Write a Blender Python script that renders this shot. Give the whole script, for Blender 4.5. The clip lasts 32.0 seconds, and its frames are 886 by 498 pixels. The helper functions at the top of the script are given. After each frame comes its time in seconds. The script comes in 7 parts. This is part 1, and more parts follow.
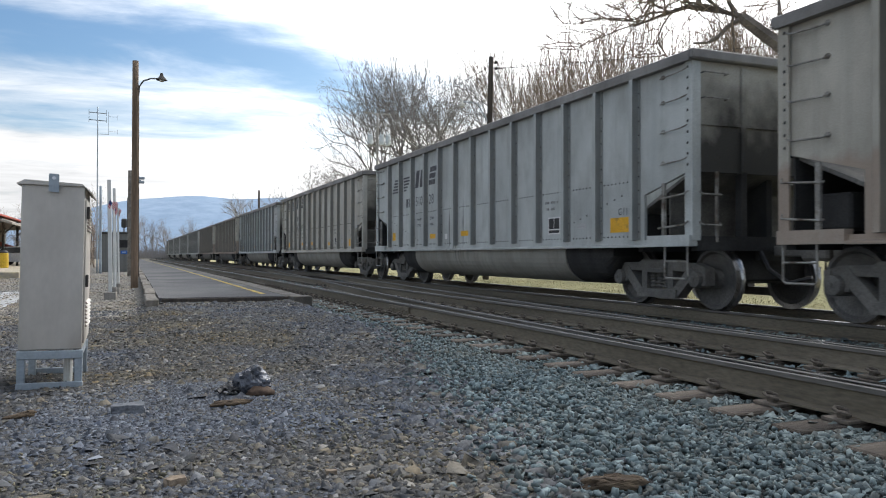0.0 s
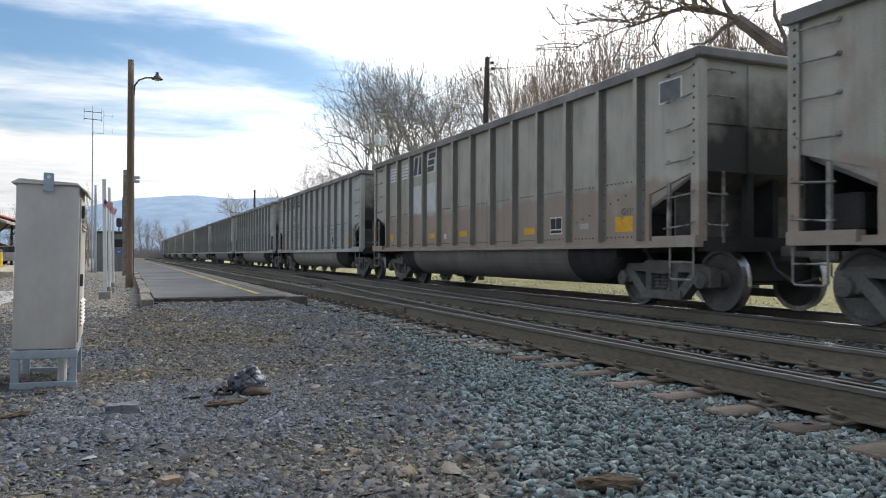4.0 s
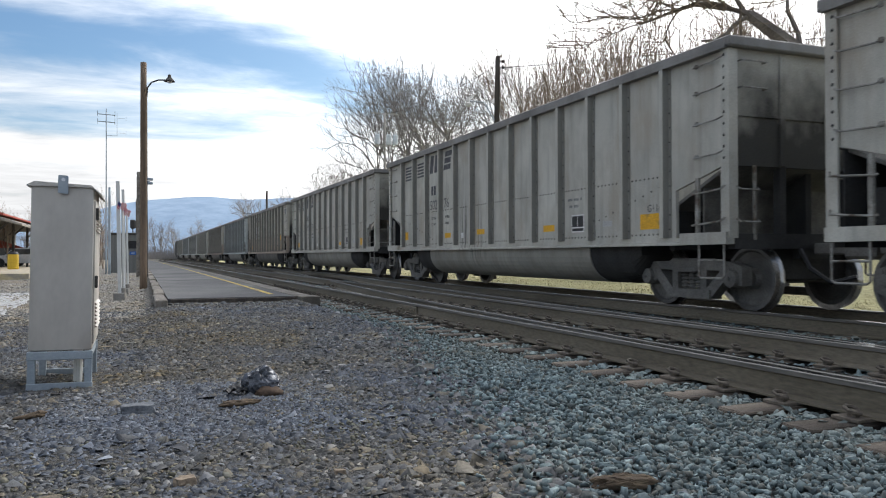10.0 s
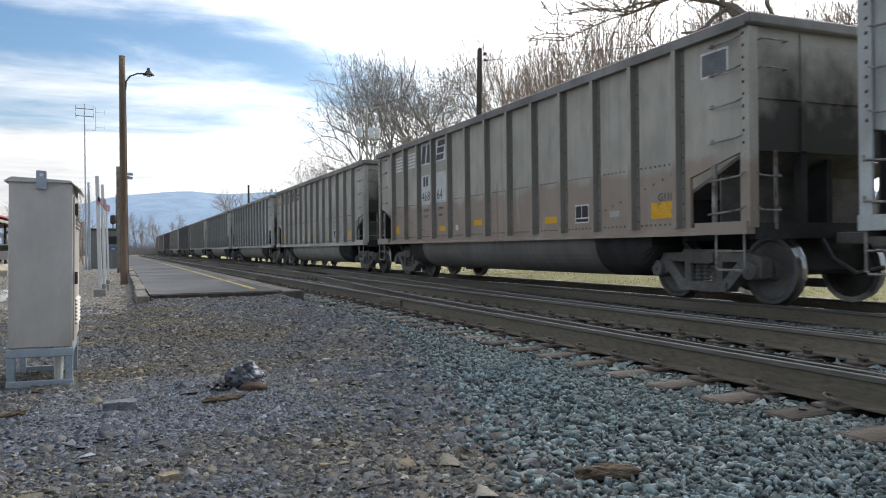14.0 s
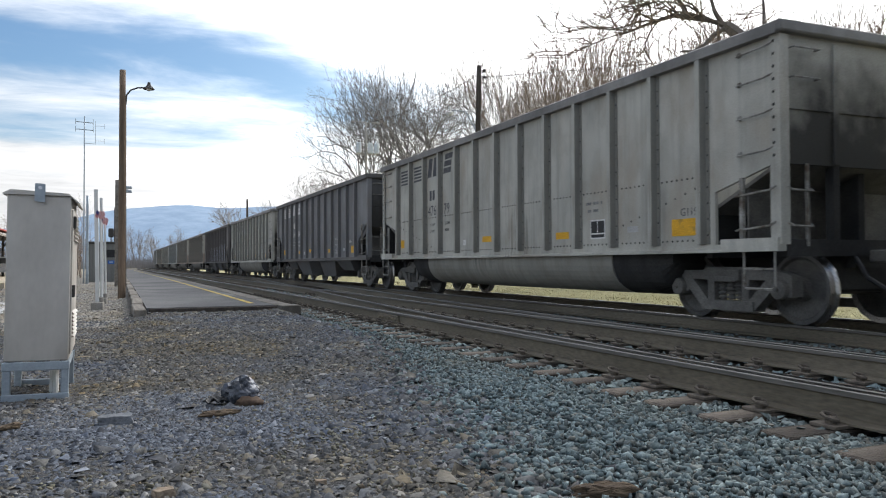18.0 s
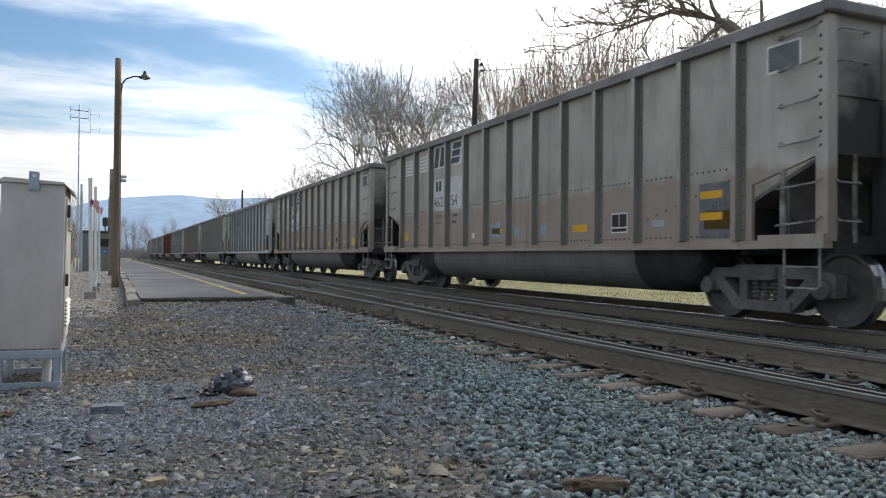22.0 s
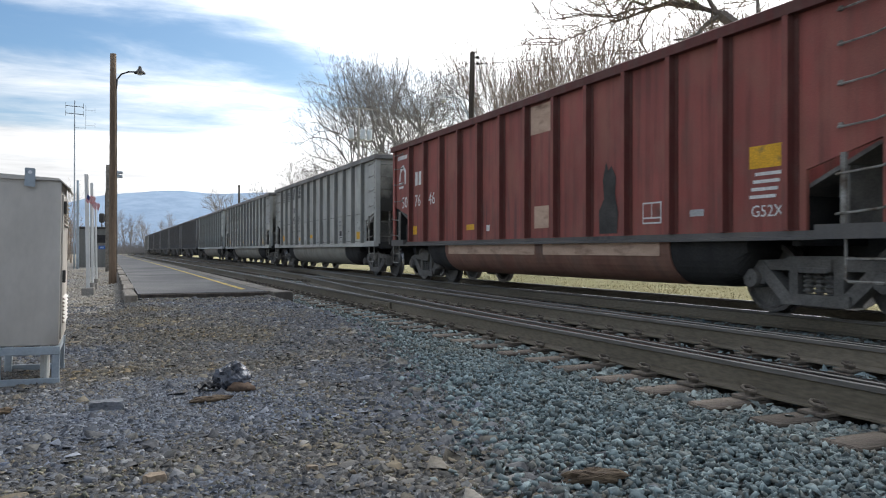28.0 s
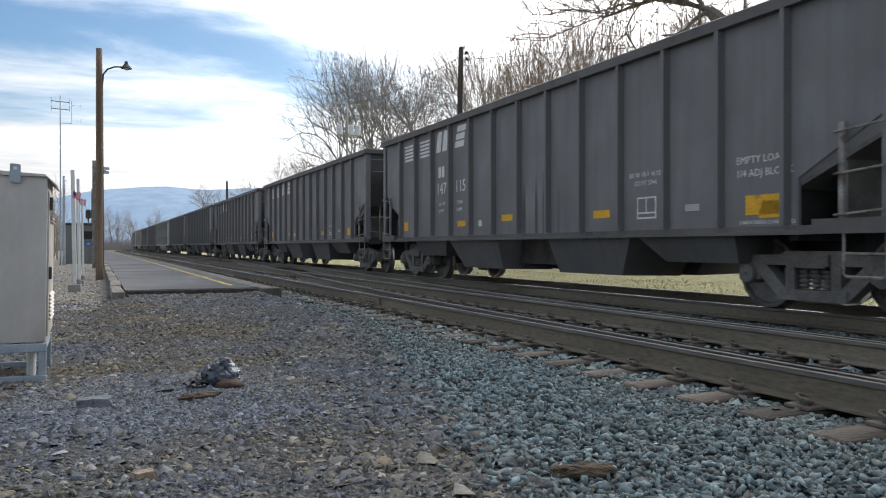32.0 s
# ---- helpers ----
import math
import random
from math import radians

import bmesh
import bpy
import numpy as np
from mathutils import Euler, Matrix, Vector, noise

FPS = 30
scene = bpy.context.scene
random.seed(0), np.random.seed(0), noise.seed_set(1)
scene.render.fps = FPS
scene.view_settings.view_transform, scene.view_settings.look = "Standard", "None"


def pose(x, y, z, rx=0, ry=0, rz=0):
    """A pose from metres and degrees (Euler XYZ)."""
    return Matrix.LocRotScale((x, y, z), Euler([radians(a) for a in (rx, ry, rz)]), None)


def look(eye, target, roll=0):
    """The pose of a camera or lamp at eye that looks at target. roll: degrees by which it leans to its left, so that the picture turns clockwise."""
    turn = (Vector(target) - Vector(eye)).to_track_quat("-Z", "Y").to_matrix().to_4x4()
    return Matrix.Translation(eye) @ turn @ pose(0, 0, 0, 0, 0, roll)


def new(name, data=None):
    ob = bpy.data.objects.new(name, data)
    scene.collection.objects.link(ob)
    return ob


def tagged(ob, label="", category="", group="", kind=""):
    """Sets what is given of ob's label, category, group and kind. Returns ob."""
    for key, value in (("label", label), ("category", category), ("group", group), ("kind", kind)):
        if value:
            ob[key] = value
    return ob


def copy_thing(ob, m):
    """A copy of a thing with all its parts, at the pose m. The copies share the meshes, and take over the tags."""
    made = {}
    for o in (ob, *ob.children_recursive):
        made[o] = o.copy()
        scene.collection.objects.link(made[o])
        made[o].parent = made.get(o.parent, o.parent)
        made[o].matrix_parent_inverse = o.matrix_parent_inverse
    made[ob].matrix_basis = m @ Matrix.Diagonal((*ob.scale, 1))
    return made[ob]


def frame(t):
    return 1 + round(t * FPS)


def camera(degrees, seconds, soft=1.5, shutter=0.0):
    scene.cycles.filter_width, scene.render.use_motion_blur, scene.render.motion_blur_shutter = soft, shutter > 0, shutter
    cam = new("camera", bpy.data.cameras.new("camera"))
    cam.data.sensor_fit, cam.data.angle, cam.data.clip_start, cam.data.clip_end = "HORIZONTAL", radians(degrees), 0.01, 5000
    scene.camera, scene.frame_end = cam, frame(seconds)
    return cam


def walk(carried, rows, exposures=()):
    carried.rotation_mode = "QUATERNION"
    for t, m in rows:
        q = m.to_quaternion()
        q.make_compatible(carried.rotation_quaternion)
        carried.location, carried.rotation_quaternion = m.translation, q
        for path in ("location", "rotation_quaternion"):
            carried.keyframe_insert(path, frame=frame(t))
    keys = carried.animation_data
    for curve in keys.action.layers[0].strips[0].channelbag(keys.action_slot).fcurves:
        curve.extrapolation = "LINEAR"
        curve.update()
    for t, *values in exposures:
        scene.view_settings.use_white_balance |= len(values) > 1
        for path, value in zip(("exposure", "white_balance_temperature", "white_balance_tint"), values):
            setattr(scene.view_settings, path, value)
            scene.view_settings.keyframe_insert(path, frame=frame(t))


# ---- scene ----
cam = camera(60.34, 32.0, soft=1.1, shutter=0.06)
EYE = 0.95
PATH = [
    (0, 90.507, -0.095, -22.007), (0.5, 90.418, -0.092, -22.141), (1, 90.394, 0.138, -22.056), (1.5, 90.253, 0.478, -22.074),
    (2, 90.166, 0.107, -22.122), (2.5, 90.338, -0.369, -22.114), (3, 90.474, -0.073, -22.145), (3.5, 90.499, -0.124, -22.205),
    (5.5, 90.563, -0.254, -22.876), (6, 90.534, 0.149, -22.745), (6.5, 90.517, -0.178, -22.648), (7, 90.727, -0.342, -22.492),
    (7.5, 90.870, -0.357, -22.193), (8, 90.931, -0.109, -21.773), (8.5, 90.955, 0.155, -21.701), (9, 90.725, 0.138, -21.553),
    (9.5, 90.623, 0.124, -21.500), (10, 90.475, 0.146, -21.433), (10.5, 90.558, 0.117, -22.266), (11, 90.529, 0.339, -23.020),
    (11.5, 90.412, 0.445, -22.943), (12, 90.321, 0.449, -23.086), (12.5, 90.182, 0.488, -23.275), (13, 90.086, 0.409, -23.312),
    (13.5, 90.024, 0.755, -23.357), (14, 89.945, 0.608, -22.687), (14.5, 89.950, 0.275, -22.536), (16.5, 90.322, -0.158, -22.674),
    (17, 90.381, -0.236, -22.608), (17.5, 90.494, -0.249, -22.554), (18, 91.122, 0.208, -22.825), (18.5, 91.259, 0.289, -23.486),
    (19, 90.977, 0.964, -23.575), (19.5, 90.787, 0.352, -23.556), (20, 90.717, 0.144, -23.561), (20.5, 90.670, -0.203, -23.557),
    (21, 90.662, -0.216, -23.490), (21.5, 90.654, -0.310, -23.341), (22, 90.629, -0.507, -23.218), (22.5, 90.654, -0.543, -23.079),
    (23, 90.768, -0.649, -22.909), (23.5, 90.728, -0.529, -22.735), (24, 90.590, -0.443, -22.588), (24.5, 90.542, -0.585, -22.509),
    (25, 90.501, -0.681, -22.438), (25.5, 90.458, -0.501, -22.355), (27.5, 90.560, -0.233, -23.238), (28, 90.151, -0.100, -23.408),
    (28.5, 90.056, -0.419, -23.280), (29, 90.054, -0.191, -23.331), (29.5, 90.300, -0.275, -23.631), (30, 90.307, -0.107, -24.170),
    (30.5, 90.280, -0.089, -24.268), (31, 90.211, 0.012, -24.294), (31.5, 90.051, 0.080, -24.306), (32, 89.822, 0.028, -24.236),
]
walk(cam, [(t, pose(0, 0, EYE, rx, ry, rz)) for t, rx, ry, rz in PATH], exposures=[(0, 0.0), (32, 0.0)])

# ---- sky, sun ----
SUN_EL, SUN_AZ = radians(27), radians(56)      # azimuth from +Y towards +X
SUN_DIR = Vector((math.sin(SUN_AZ) * math.cos(SUN_EL), math.cos(SUN_AZ) * math.cos(SUN_EL), math.sin(SUN_EL)))


def make_world():
    w = bpy.data.worlds.new("sky")
    scene.world = w
    w.use_nodes = True
    nt = w.node_tree
    nt.nodes.clear()
    N, L = nt.nodes.new, nt.links.new
    out, bg = N("ShaderNodeOutputWorld"), N("ShaderNodeBackground")
    sky = N("ShaderNodeTexSky")
    sky.sky_type, sky.sun_disc = "NISHITA", False
    sky.sun_elevation, sky.sun_rotation = SUN_EL, SUN_AZ
    sky.air_density, sky.dust_density, sky.ozone_density = 1.0, 1.6, 1.5
    co, sep = N("ShaderNodeTexCoord"), N("ShaderNodeSeparateXYZ")
    L(co.outputs["Generated"], sep.inputs[0])
    # flat cloud layer: direction over its height
    up = N("ShaderNodeMath"); up.operation = "ADD"; up.inputs[1].default_value = 0.10
    mx = N("ShaderNodeMath"); mx.operation = "MAXIMUM"; mx.inputs[1].default_value = 0.06
    L(sep.outputs["Z"], up.inputs[0]); L(up.outputs[0], mx.inputs[0])
    flat = []
    for ax in "XY":
        d = N("ShaderNodeMath"); d.operation = "DIVIDE"
        L(sep.outputs[ax], d.inputs[0]); L(mx.outputs[0], d.inputs[1]); flat.append(d)
    comb = N("ShaderNodeCombineXYZ")
    L(flat[0].outputs[0], comb.inputs[0]); L(flat[1].outputs[0], comb.inputs[1])
    # drawn-out streaks of thin cloud: warped bands with ragged edges
    def streak(scale, stretch, shift, detail, rough):
        mp, n = N("ShaderNodeMapping"), N("ShaderNodeTexNoise")
        mp.inputs["Location"].default_value, mp.inputs["Scale"].default_value = shift, stretch
        mp.inputs["Rotation"].default_value = (0, 0, radians(-14))
        n.inputs["Scale"].default_value, n.inputs["Detail"].default_value, n.inputs["Roughness"].default_value = scale, detail, rough
        n.inputs["Distortion"].default_value = 0.35
        L(comb.outputs[0], mp.inputs["Vector"]); L(mp.outputs[0], n.inputs["Vector"])
        return n.outputs["Fac"]

    def calc(op, a, b=0.0, c=0.0):
        m = N("ShaderNodeMath"); m.operation = op
        for i, v in enumerate((a, b, c)):
            if isinstance(v, (int, float)):
                m.inputs[i].default_value = v
            else:
                L(v, m.inputs[i])
        return m.outputs[0]
    warp = streak(0.7, (0.5, 1.0, 1), (3.1, 1.2, 0), 3, 0.5)
    wisp = streak(1.4, (0.62, 1.15, 1), (7.7, 2.4, 0), 8, 0.58)
    fine = streak(3.4, (0.7, 1.2, 1), (1.9, 5.3, 0), 7, 0.6)
    across = calc("MULTIPLY_ADD", flat[0].outputs[0], -0.22, flat[1].outputs[0])
    phase = calc("MULTIPLY_ADD", across, math.tau / 1.05, -math.tau * 2.78 / 1.05)
    phase = calc("ADD", phase, calc("MULTIPLY_ADD", warp, 2.4, -1.2))
    band = calc("MULTIPLY_ADD", calc("COSINE", phase), -0.115, 0.490)
    cover = calc("ADD", band, calc("MULTIPLY_ADD", wisp, 0.80, -0.40))
    cover = calc("ADD", cover, calc("MULTIPLY_ADD", fine, 0.30, -0.15))
    # thin haze towards the sun and the horizon adds to the cover
    dot = N("ShaderNodeVectorMath"); dot.operation = "DOT_PRODUCT"; dot.inputs[1].default_value = SUN_DIR
    L(co.outputs["Generated"], dot.inputs[0])
    near = N("ShaderNodeMapRange"); near.interpolation_type = "SMOOTHSTEP"
    near.inputs["From Min"].default_value, near.inputs["From Max"].default_value = 0.72, 0.97
    near.inputs["To Max"].default_value = 0.5
    L(dot.outputs["Value"], near.inputs["Value"])
    low = N("ShaderNodeMapRange"); low.interpolation_type = "SMOOTHSTEP"
    low.inputs["From Min"].default_value, low.inputs["From Max"].default_value = 0.205, 0.07
    low.inputs["To Max"].default_value = 0.50
    L(sep.outputs["Z"], low.inputs["Value"])
    s1 = N("ShaderNodeMath"); s1.operation = "ADD"; L(cover, s1.inputs[0]); L(near.outputs[0], s1.inputs[1])
    s2 = N("ShaderNodeMath"); s2.operation = "ADD"; L(s1.outputs[0], s2.inputs[0]); L(low.outputs[0], s2.inputs[1])
    m2 = N("ShaderNodeMapRange"); m2.interpolation_type = "SMOOTHSTEP"
    m2.inputs["From Min"].default_value, m2.inputs["From Max"].default_value = 0.31, 0.86
    L(s2.outputs[0], m2.inputs["Value"])
    # cloud brightness rises round the sun
    glow = N("ShaderNodeMapRange"); glow.interpolation_type = "SMOOTHSTEP"
    glow.inputs["From Min"].default_value, glow.inputs["From Max"].default_value = 0.42, 1.0
    glow.inputs["To Min"].default_value, glow.inputs["To Max"].default_value = CLOUD, CLOUD * 2.6
    L(dot.outputs["Value"], glow.inputs["Value"])
    cl = N("ShaderNodeVectorMath"); cl.operation = "SCALE"; cl.inputs[0].default_value = (0.975, 0.985, 1.0)
    # the cloud sheet is brighter overhead than low down, and mottled by its thickness
    dome = calc("MULTIPLY_ADD", calc("MAXIMUM", sep.outputs["Z"], 0.0), 0.95, 0.50)
    mott = calc("MULTIPLY_ADD", calc("ADD", wisp, fine), 0.55, 0.45)
    L(calc("MULTIPLY", calc("MULTIPLY", glow.outputs[0], dome), mott), cl.inputs["Scale"])
    sc = N("ShaderNodeVectorMath"); sc.operation = "MULTIPLY"; sc.inputs[1].default_value = (SKY * 0.74, SKY * 0.95, SKY * 1.12)
    L(sky.outputs[0], sc.inputs[0])
    mix = N("ShaderNodeMix"); mix.data_type = "RGBA"
    L(m2.outputs[0], mix.inputs["Factor"]); L(sc.outputs[0], mix.inputs["A"]); L(cl.outputs[0], mix.inputs["B"])
    bg.inputs["Strength"].default_value = 1.0
    L(mix.outputs["Result"], bg.inputs["Color"]); L(bg.outputs[0], out.inputs[0])


SKY, CLOUD = 0.125, 1.62
make_world()
sun = new("sun", bpy.data.lights.new("sun", "SUN"))
sun.data.energy, sun.data.angle, sun.data.color = 1.8, radians(9), (1.0, 0.93, 0.82)
sun.matrix_world = look(SUN_DIR * 50, (0, 0, 0))


# ---- materials ----
def principled(name, rough=0.7, metal=0.0):
    m = bpy.data.materials.new(name)
    m.use_nodes = True
    b = m.node_tree.nodes["Principled BSDF"]
    b.inputs["Roughness"].default_value, b.inputs["Metallic"].default_value = rough, metal
    b.inputs["Specular IOR Level"].default_value = 0.3
    return m, m.node_tree.nodes.new, m.node_tree.links.new, b


def noise_node(N, L, co, scale, detail=4, stretch=(1, 1, 1), shift=(0, 0, 0), rough=0.55):
    mp, n = N("ShaderNodeMapping"), N("ShaderNodeTexNoise")
    mp.inputs["Scale"].default_value, mp.inputs["Location"].default_value = stretch, shift
    n.inputs["Scale"].default_value, n.inputs["Detail"].default_value, n.inputs["Roughness"].default_value = scale, detail, rough
    L(co, mp.inputs["Vector"]); L(mp.outputs[0], n.inputs["Vector"])
    return n


def ramp_node(N, L, fac, lo, hi, a=(0, 0, 0), b=(1, 1, 1)):
    r = N("ShaderNodeValToRGB")
    r.color_ramp.elements[0].position, r.color_ramp.elements[1].position = lo, hi
    r.color_ramp.elements[0].color, r.color_ramp.elements[1].color = (*a, 1), (*b, 1)
    L(fac, r.inputs["Fac"])
    return r


def mix_node(N, L, fac, a, b, mode="MIX"):
    m = N("ShaderNodeMix")
    m.data_type, m.blend_type = "RGBA", mode
    for key, v in (("Factor", fac), ("A", a), ("B", b)):
        if isinstance(v, (int, float)):
            m.inputs[key].default_value = v
        elif isinstance(v, tuple):
            m.inputs[key].default_value = (*v, 1)
        else:
            L(v, m.inputs[key])
    return m.outputs["Result"]


def surface(name, a, b, scale=3.0, fine=40.0, rough=0.8, metal=0.0, bump=0.3, depth=0.01, contrast=(0.35, 0.65), spec=0.3, vary=0.0, stain=None, stretch=(1, 1, 1), grain=(0.62, 1.25)):
    """Two tones over a broad and a fine noise, fine relief, uneven gloss."""
    m, N, L, p = principled(name, rough, metal)
    p.inputs["Specular IOR Level"].default_value = spec
    co = N("ShaderNodeTexCoord").outputs["Object"]
    big, small = noise_node(N, L, co, scale, 5, stretch), noise_node(N, L, co, fine, 6, stretch, (3, 7, 1))
    col = mix_node(N, L, ramp_node(N, L, big.outputs["Fac"], *contrast).outputs[0], a, b)
    shade = ramp_node(N, L, small.outputs["Fac"], 0.25, 0.75, (grain[0],) * 3, (grain[1],) * 3)
    col = mix_node(N, L, 1.0, col, shade.outputs[0], "MULTIPLY")
    if stain:
        st = noise_node(N, L, co, stain[1], 6, stretch, (11, 2, 5))
        col = mix_node(N, L, ramp_node(N, L, st.outputs["Fac"], stain[2], stain[3]).outputs[0], col, stain[0])
    if vary:
        rnd = N("ShaderNodeObjectInfo")
        r = ramp_node(N, L, rnd.outputs["Random"], 0, 1, (1 - vary,) * 3, (1 + vary,) * 3)
        col = mix_node(N, L, 1.0, col, r.outputs[0], "MULTIPLY")
    L(col, p.inputs["Base Color"])
    rr = N("ShaderNodeMapRange")
    rr.inputs["To Min"].default_value, rr.inputs["To Max"].default_value = max(0.05, rough - 0.13), min(1, rough + 0.13)
    L(small.outputs["Fac"], rr.inputs["Value"]); L(rr.outputs[0], p.inputs["Roughness"])
    bp = N("ShaderNodeBump")
    bp.inputs["Strength"].default_value, bp.inputs["Distance"].default_value = bump, depth
    L(small.outputs["Fac"], bp.inputs["Height"]); L(bp.outputs[0], p.inputs["Normal"])
    return m


def stone_mat(name, tones, rough=0.85, warm=(1.08, 1.0, 0.86), cool=(0.93, 1.0, 1.10)):
    """Loose stones: each island has its own tone."""
    m, N, L, p = principled(name, rough)
    geo = N("ShaderNodeNewGeometry")
    r = N("ShaderNodeValToRGB")
    r.color_ramp.interpolation = "LINEAR"
    while len(r.color_ramp.elements) < len(tones):
        r.color_ramp.elements.new(0.5)
    for i, c in enumerate(tones):
        r.color_ramp.elements[i].position = i / (len(tones) - 1)
        r.color_ramp.elements[i].color = (*c, 1)
    L(geo.outputs["Random Per Island"], r.inputs["Fac"])
    co = N("ShaderNodeTexCoord").outputs["Object"]
    wide = noise_node(N, L, co, 0.7, 4, (1, 1, 1), (5, 1, 2))
    r = mix_node(N, L, 1.0, r.outputs[0], ramp_node(N, L, wide.outputs["Fac"], 0.36, 0.64, warm, cool).outputs[0], "MULTIPLY")
    n = noise_node(N, L, co, 55, 5)
    shade = ramp_node(N, L, n.outputs["Fac"], 0.3, 0.7, (0.7, 0.7, 0.7), (1.2, 1.2, 1.2))
    L(mix_node(N, L, 1.0, r, shade.outputs[0], "MULTIPLY"), p.inputs["Base Color"])
    bp = N("ShaderNodeBump"); bp.inputs["Strength"].default_value, bp.inputs["Distance"].default_value = 0.5, 0.006
    L(n.outputs["Fac"], bp.inputs["Height"]); L(bp.outputs[0], p.inputs["Normal"])
    return m


def paint(name, base, grime=(0.05, 0.045, 0.04), streak=0.5, rust=None, rust_z=None, seed=0, rough=0.62, soot=0.0, blotch=(0.52, 0.62)):
    """Weathered freight-car paint: faded broad tone, vertical streaks, worn rust, dust."""
    m, N, L, p = principled(name, rough)
    co = N("ShaderNodeTexCoord").outputs["Object"]
    s = (seed * 7.3, seed * 3.1, seed * 1.7)
    big = noise_node(N, L, co, 0.7, 4, (1, 1, 1), s)
    fade = ramp_node(N, L, big.outputs["Fac"], 0.3, 0.7, tuple(c * 0.78 for c in base), tuple(min(1, c * 1.12) for c in base))
    col = fade.outputs[0]
    st = noise_node(N, L, co, 1.0, 5, (5, 7.0, 0.35), s)
    col = mix_node(N, L, mix_node(N, L, streak * 0.65, (0, 0, 0), ramp_node(N, L, st.outputs["Fac"], blotch[0] - 0.06, blotch[1] + 0.14).outputs[0]), col, grime)
    # black drips of slurry that ran down over one or two bays of the lower half
    run = noise_node(N, L, co, 1.0, 4, (2, 11.0, 0.25), (s[1], s[2], 9), 0.6)
    sp = N("ShaderNodeSeparateXYZ"); L(co, sp.inputs[0])
    where = []
    for axis, mid, half in (("Y", 1.1 - (seed * 1.7) % 3.4, 1.1), ("Z", 1.35, 0.85)):
        off = N("ShaderNodeMath"); off.operation = "SUBTRACT"; off.inputs[1].default_value = mid
        far = N("ShaderNodeMath"); far.operation = "ABSOLUTE"
        mr = N("ShaderNodeMapRange"); mr.inputs["From Min"].default_value, mr.inputs["From Max"].default_value = half, half * 0.3
        L(sp.outputs[axis], off.inputs[0]); L(off.outputs[0], far.inputs[0]); L(far.outputs[0], mr.inputs["Value"])
        where.append(mr.outputs[0])
    both = N("ShaderNodeMath"); both.operation = "MULTIPLY"; L(where[0], both.inputs[0]); L(where[1], both.inputs[1])
    amount = N("ShaderNodeMath"); amount.operation = "MULTIPLY"
    L(both.outputs[0], amount.inputs[0]); L(ramp_node(N, L, run.outputs["Fac"], 0.53, 0.60, (0, 0, 0), (0.85,) * 3).outputs[0], amount.inputs[1])
    col = mix_node(N, L, amount.outputs[0], col, (0.05, 0.05, 0.052))
    dust = noise_node(N, L, co, 2.6, 6, (1, 1, 0.6), (s[1], s[0], 4))
    col = mix_node(N, L, mix_node(N, L, 0.35, (0, 0, 0), ramp_node(N, L, dust.outputs["Fac"], 0.45, 0.75).outputs[0]), col, (0.17, 0.15, 0.12))
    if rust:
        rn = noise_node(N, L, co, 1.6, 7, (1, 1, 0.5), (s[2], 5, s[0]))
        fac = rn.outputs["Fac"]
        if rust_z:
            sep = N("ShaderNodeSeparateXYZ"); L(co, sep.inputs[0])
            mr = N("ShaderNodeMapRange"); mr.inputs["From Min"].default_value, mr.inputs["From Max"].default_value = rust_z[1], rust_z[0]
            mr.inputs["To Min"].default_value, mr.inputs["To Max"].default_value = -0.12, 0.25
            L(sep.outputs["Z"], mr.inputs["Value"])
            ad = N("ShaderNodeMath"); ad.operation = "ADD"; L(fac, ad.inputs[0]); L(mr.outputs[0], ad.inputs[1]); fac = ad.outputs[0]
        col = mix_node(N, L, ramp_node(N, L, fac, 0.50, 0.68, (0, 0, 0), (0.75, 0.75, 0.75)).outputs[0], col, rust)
    if soot:
        so = noise_node(N, L, co, 0.9, 5, (1, 1, 1), (s[0], 9, s[2]))
        col = mix_node(N, L, ramp_node(N, L, so.outputs["Fac"], 0.38, 0.62, (soot * 0.35,) * 3, (soot,) * 3).outputs[0], col, (0.035, 0.032, 0.03))
    fine = noise_node(N, L, co, 60, 4, (1, 1, 1), s)
    col = mix_node(N, L, 1.0, col, ramp_node(N, L, fine.outputs["Fac"], 0.3, 0.7, (0.86,) * 3, (1.1,) * 3).outputs[0], "MULTIPLY")
    L(col, p.inputs["Base Color"])
    rr = N("ShaderNodeMapRange"); rr.inputs["To Min"].default_value, rr.inputs["To Max"].default_value = rough - 0.12, rough + 0.2
    L(dust.outputs["Fac"], rr.inputs["Value"]); L(rr.outputs[0], p.inputs["Roughness"])
    # slightly oil-canned sheet
    wav = noise_node(N, L, co, 1.4, 2, (1, 1, 1), s)
    bp = N("ShaderNodeBump"); bp.inputs["Strength"].default_value, bp.inputs["Distance"].default_value = 0.25, 0.03
    L(wav.outputs["Fac"], bp.inputs["Height"]); L(bp.outputs[0], p.inputs["Normal"])
    return m


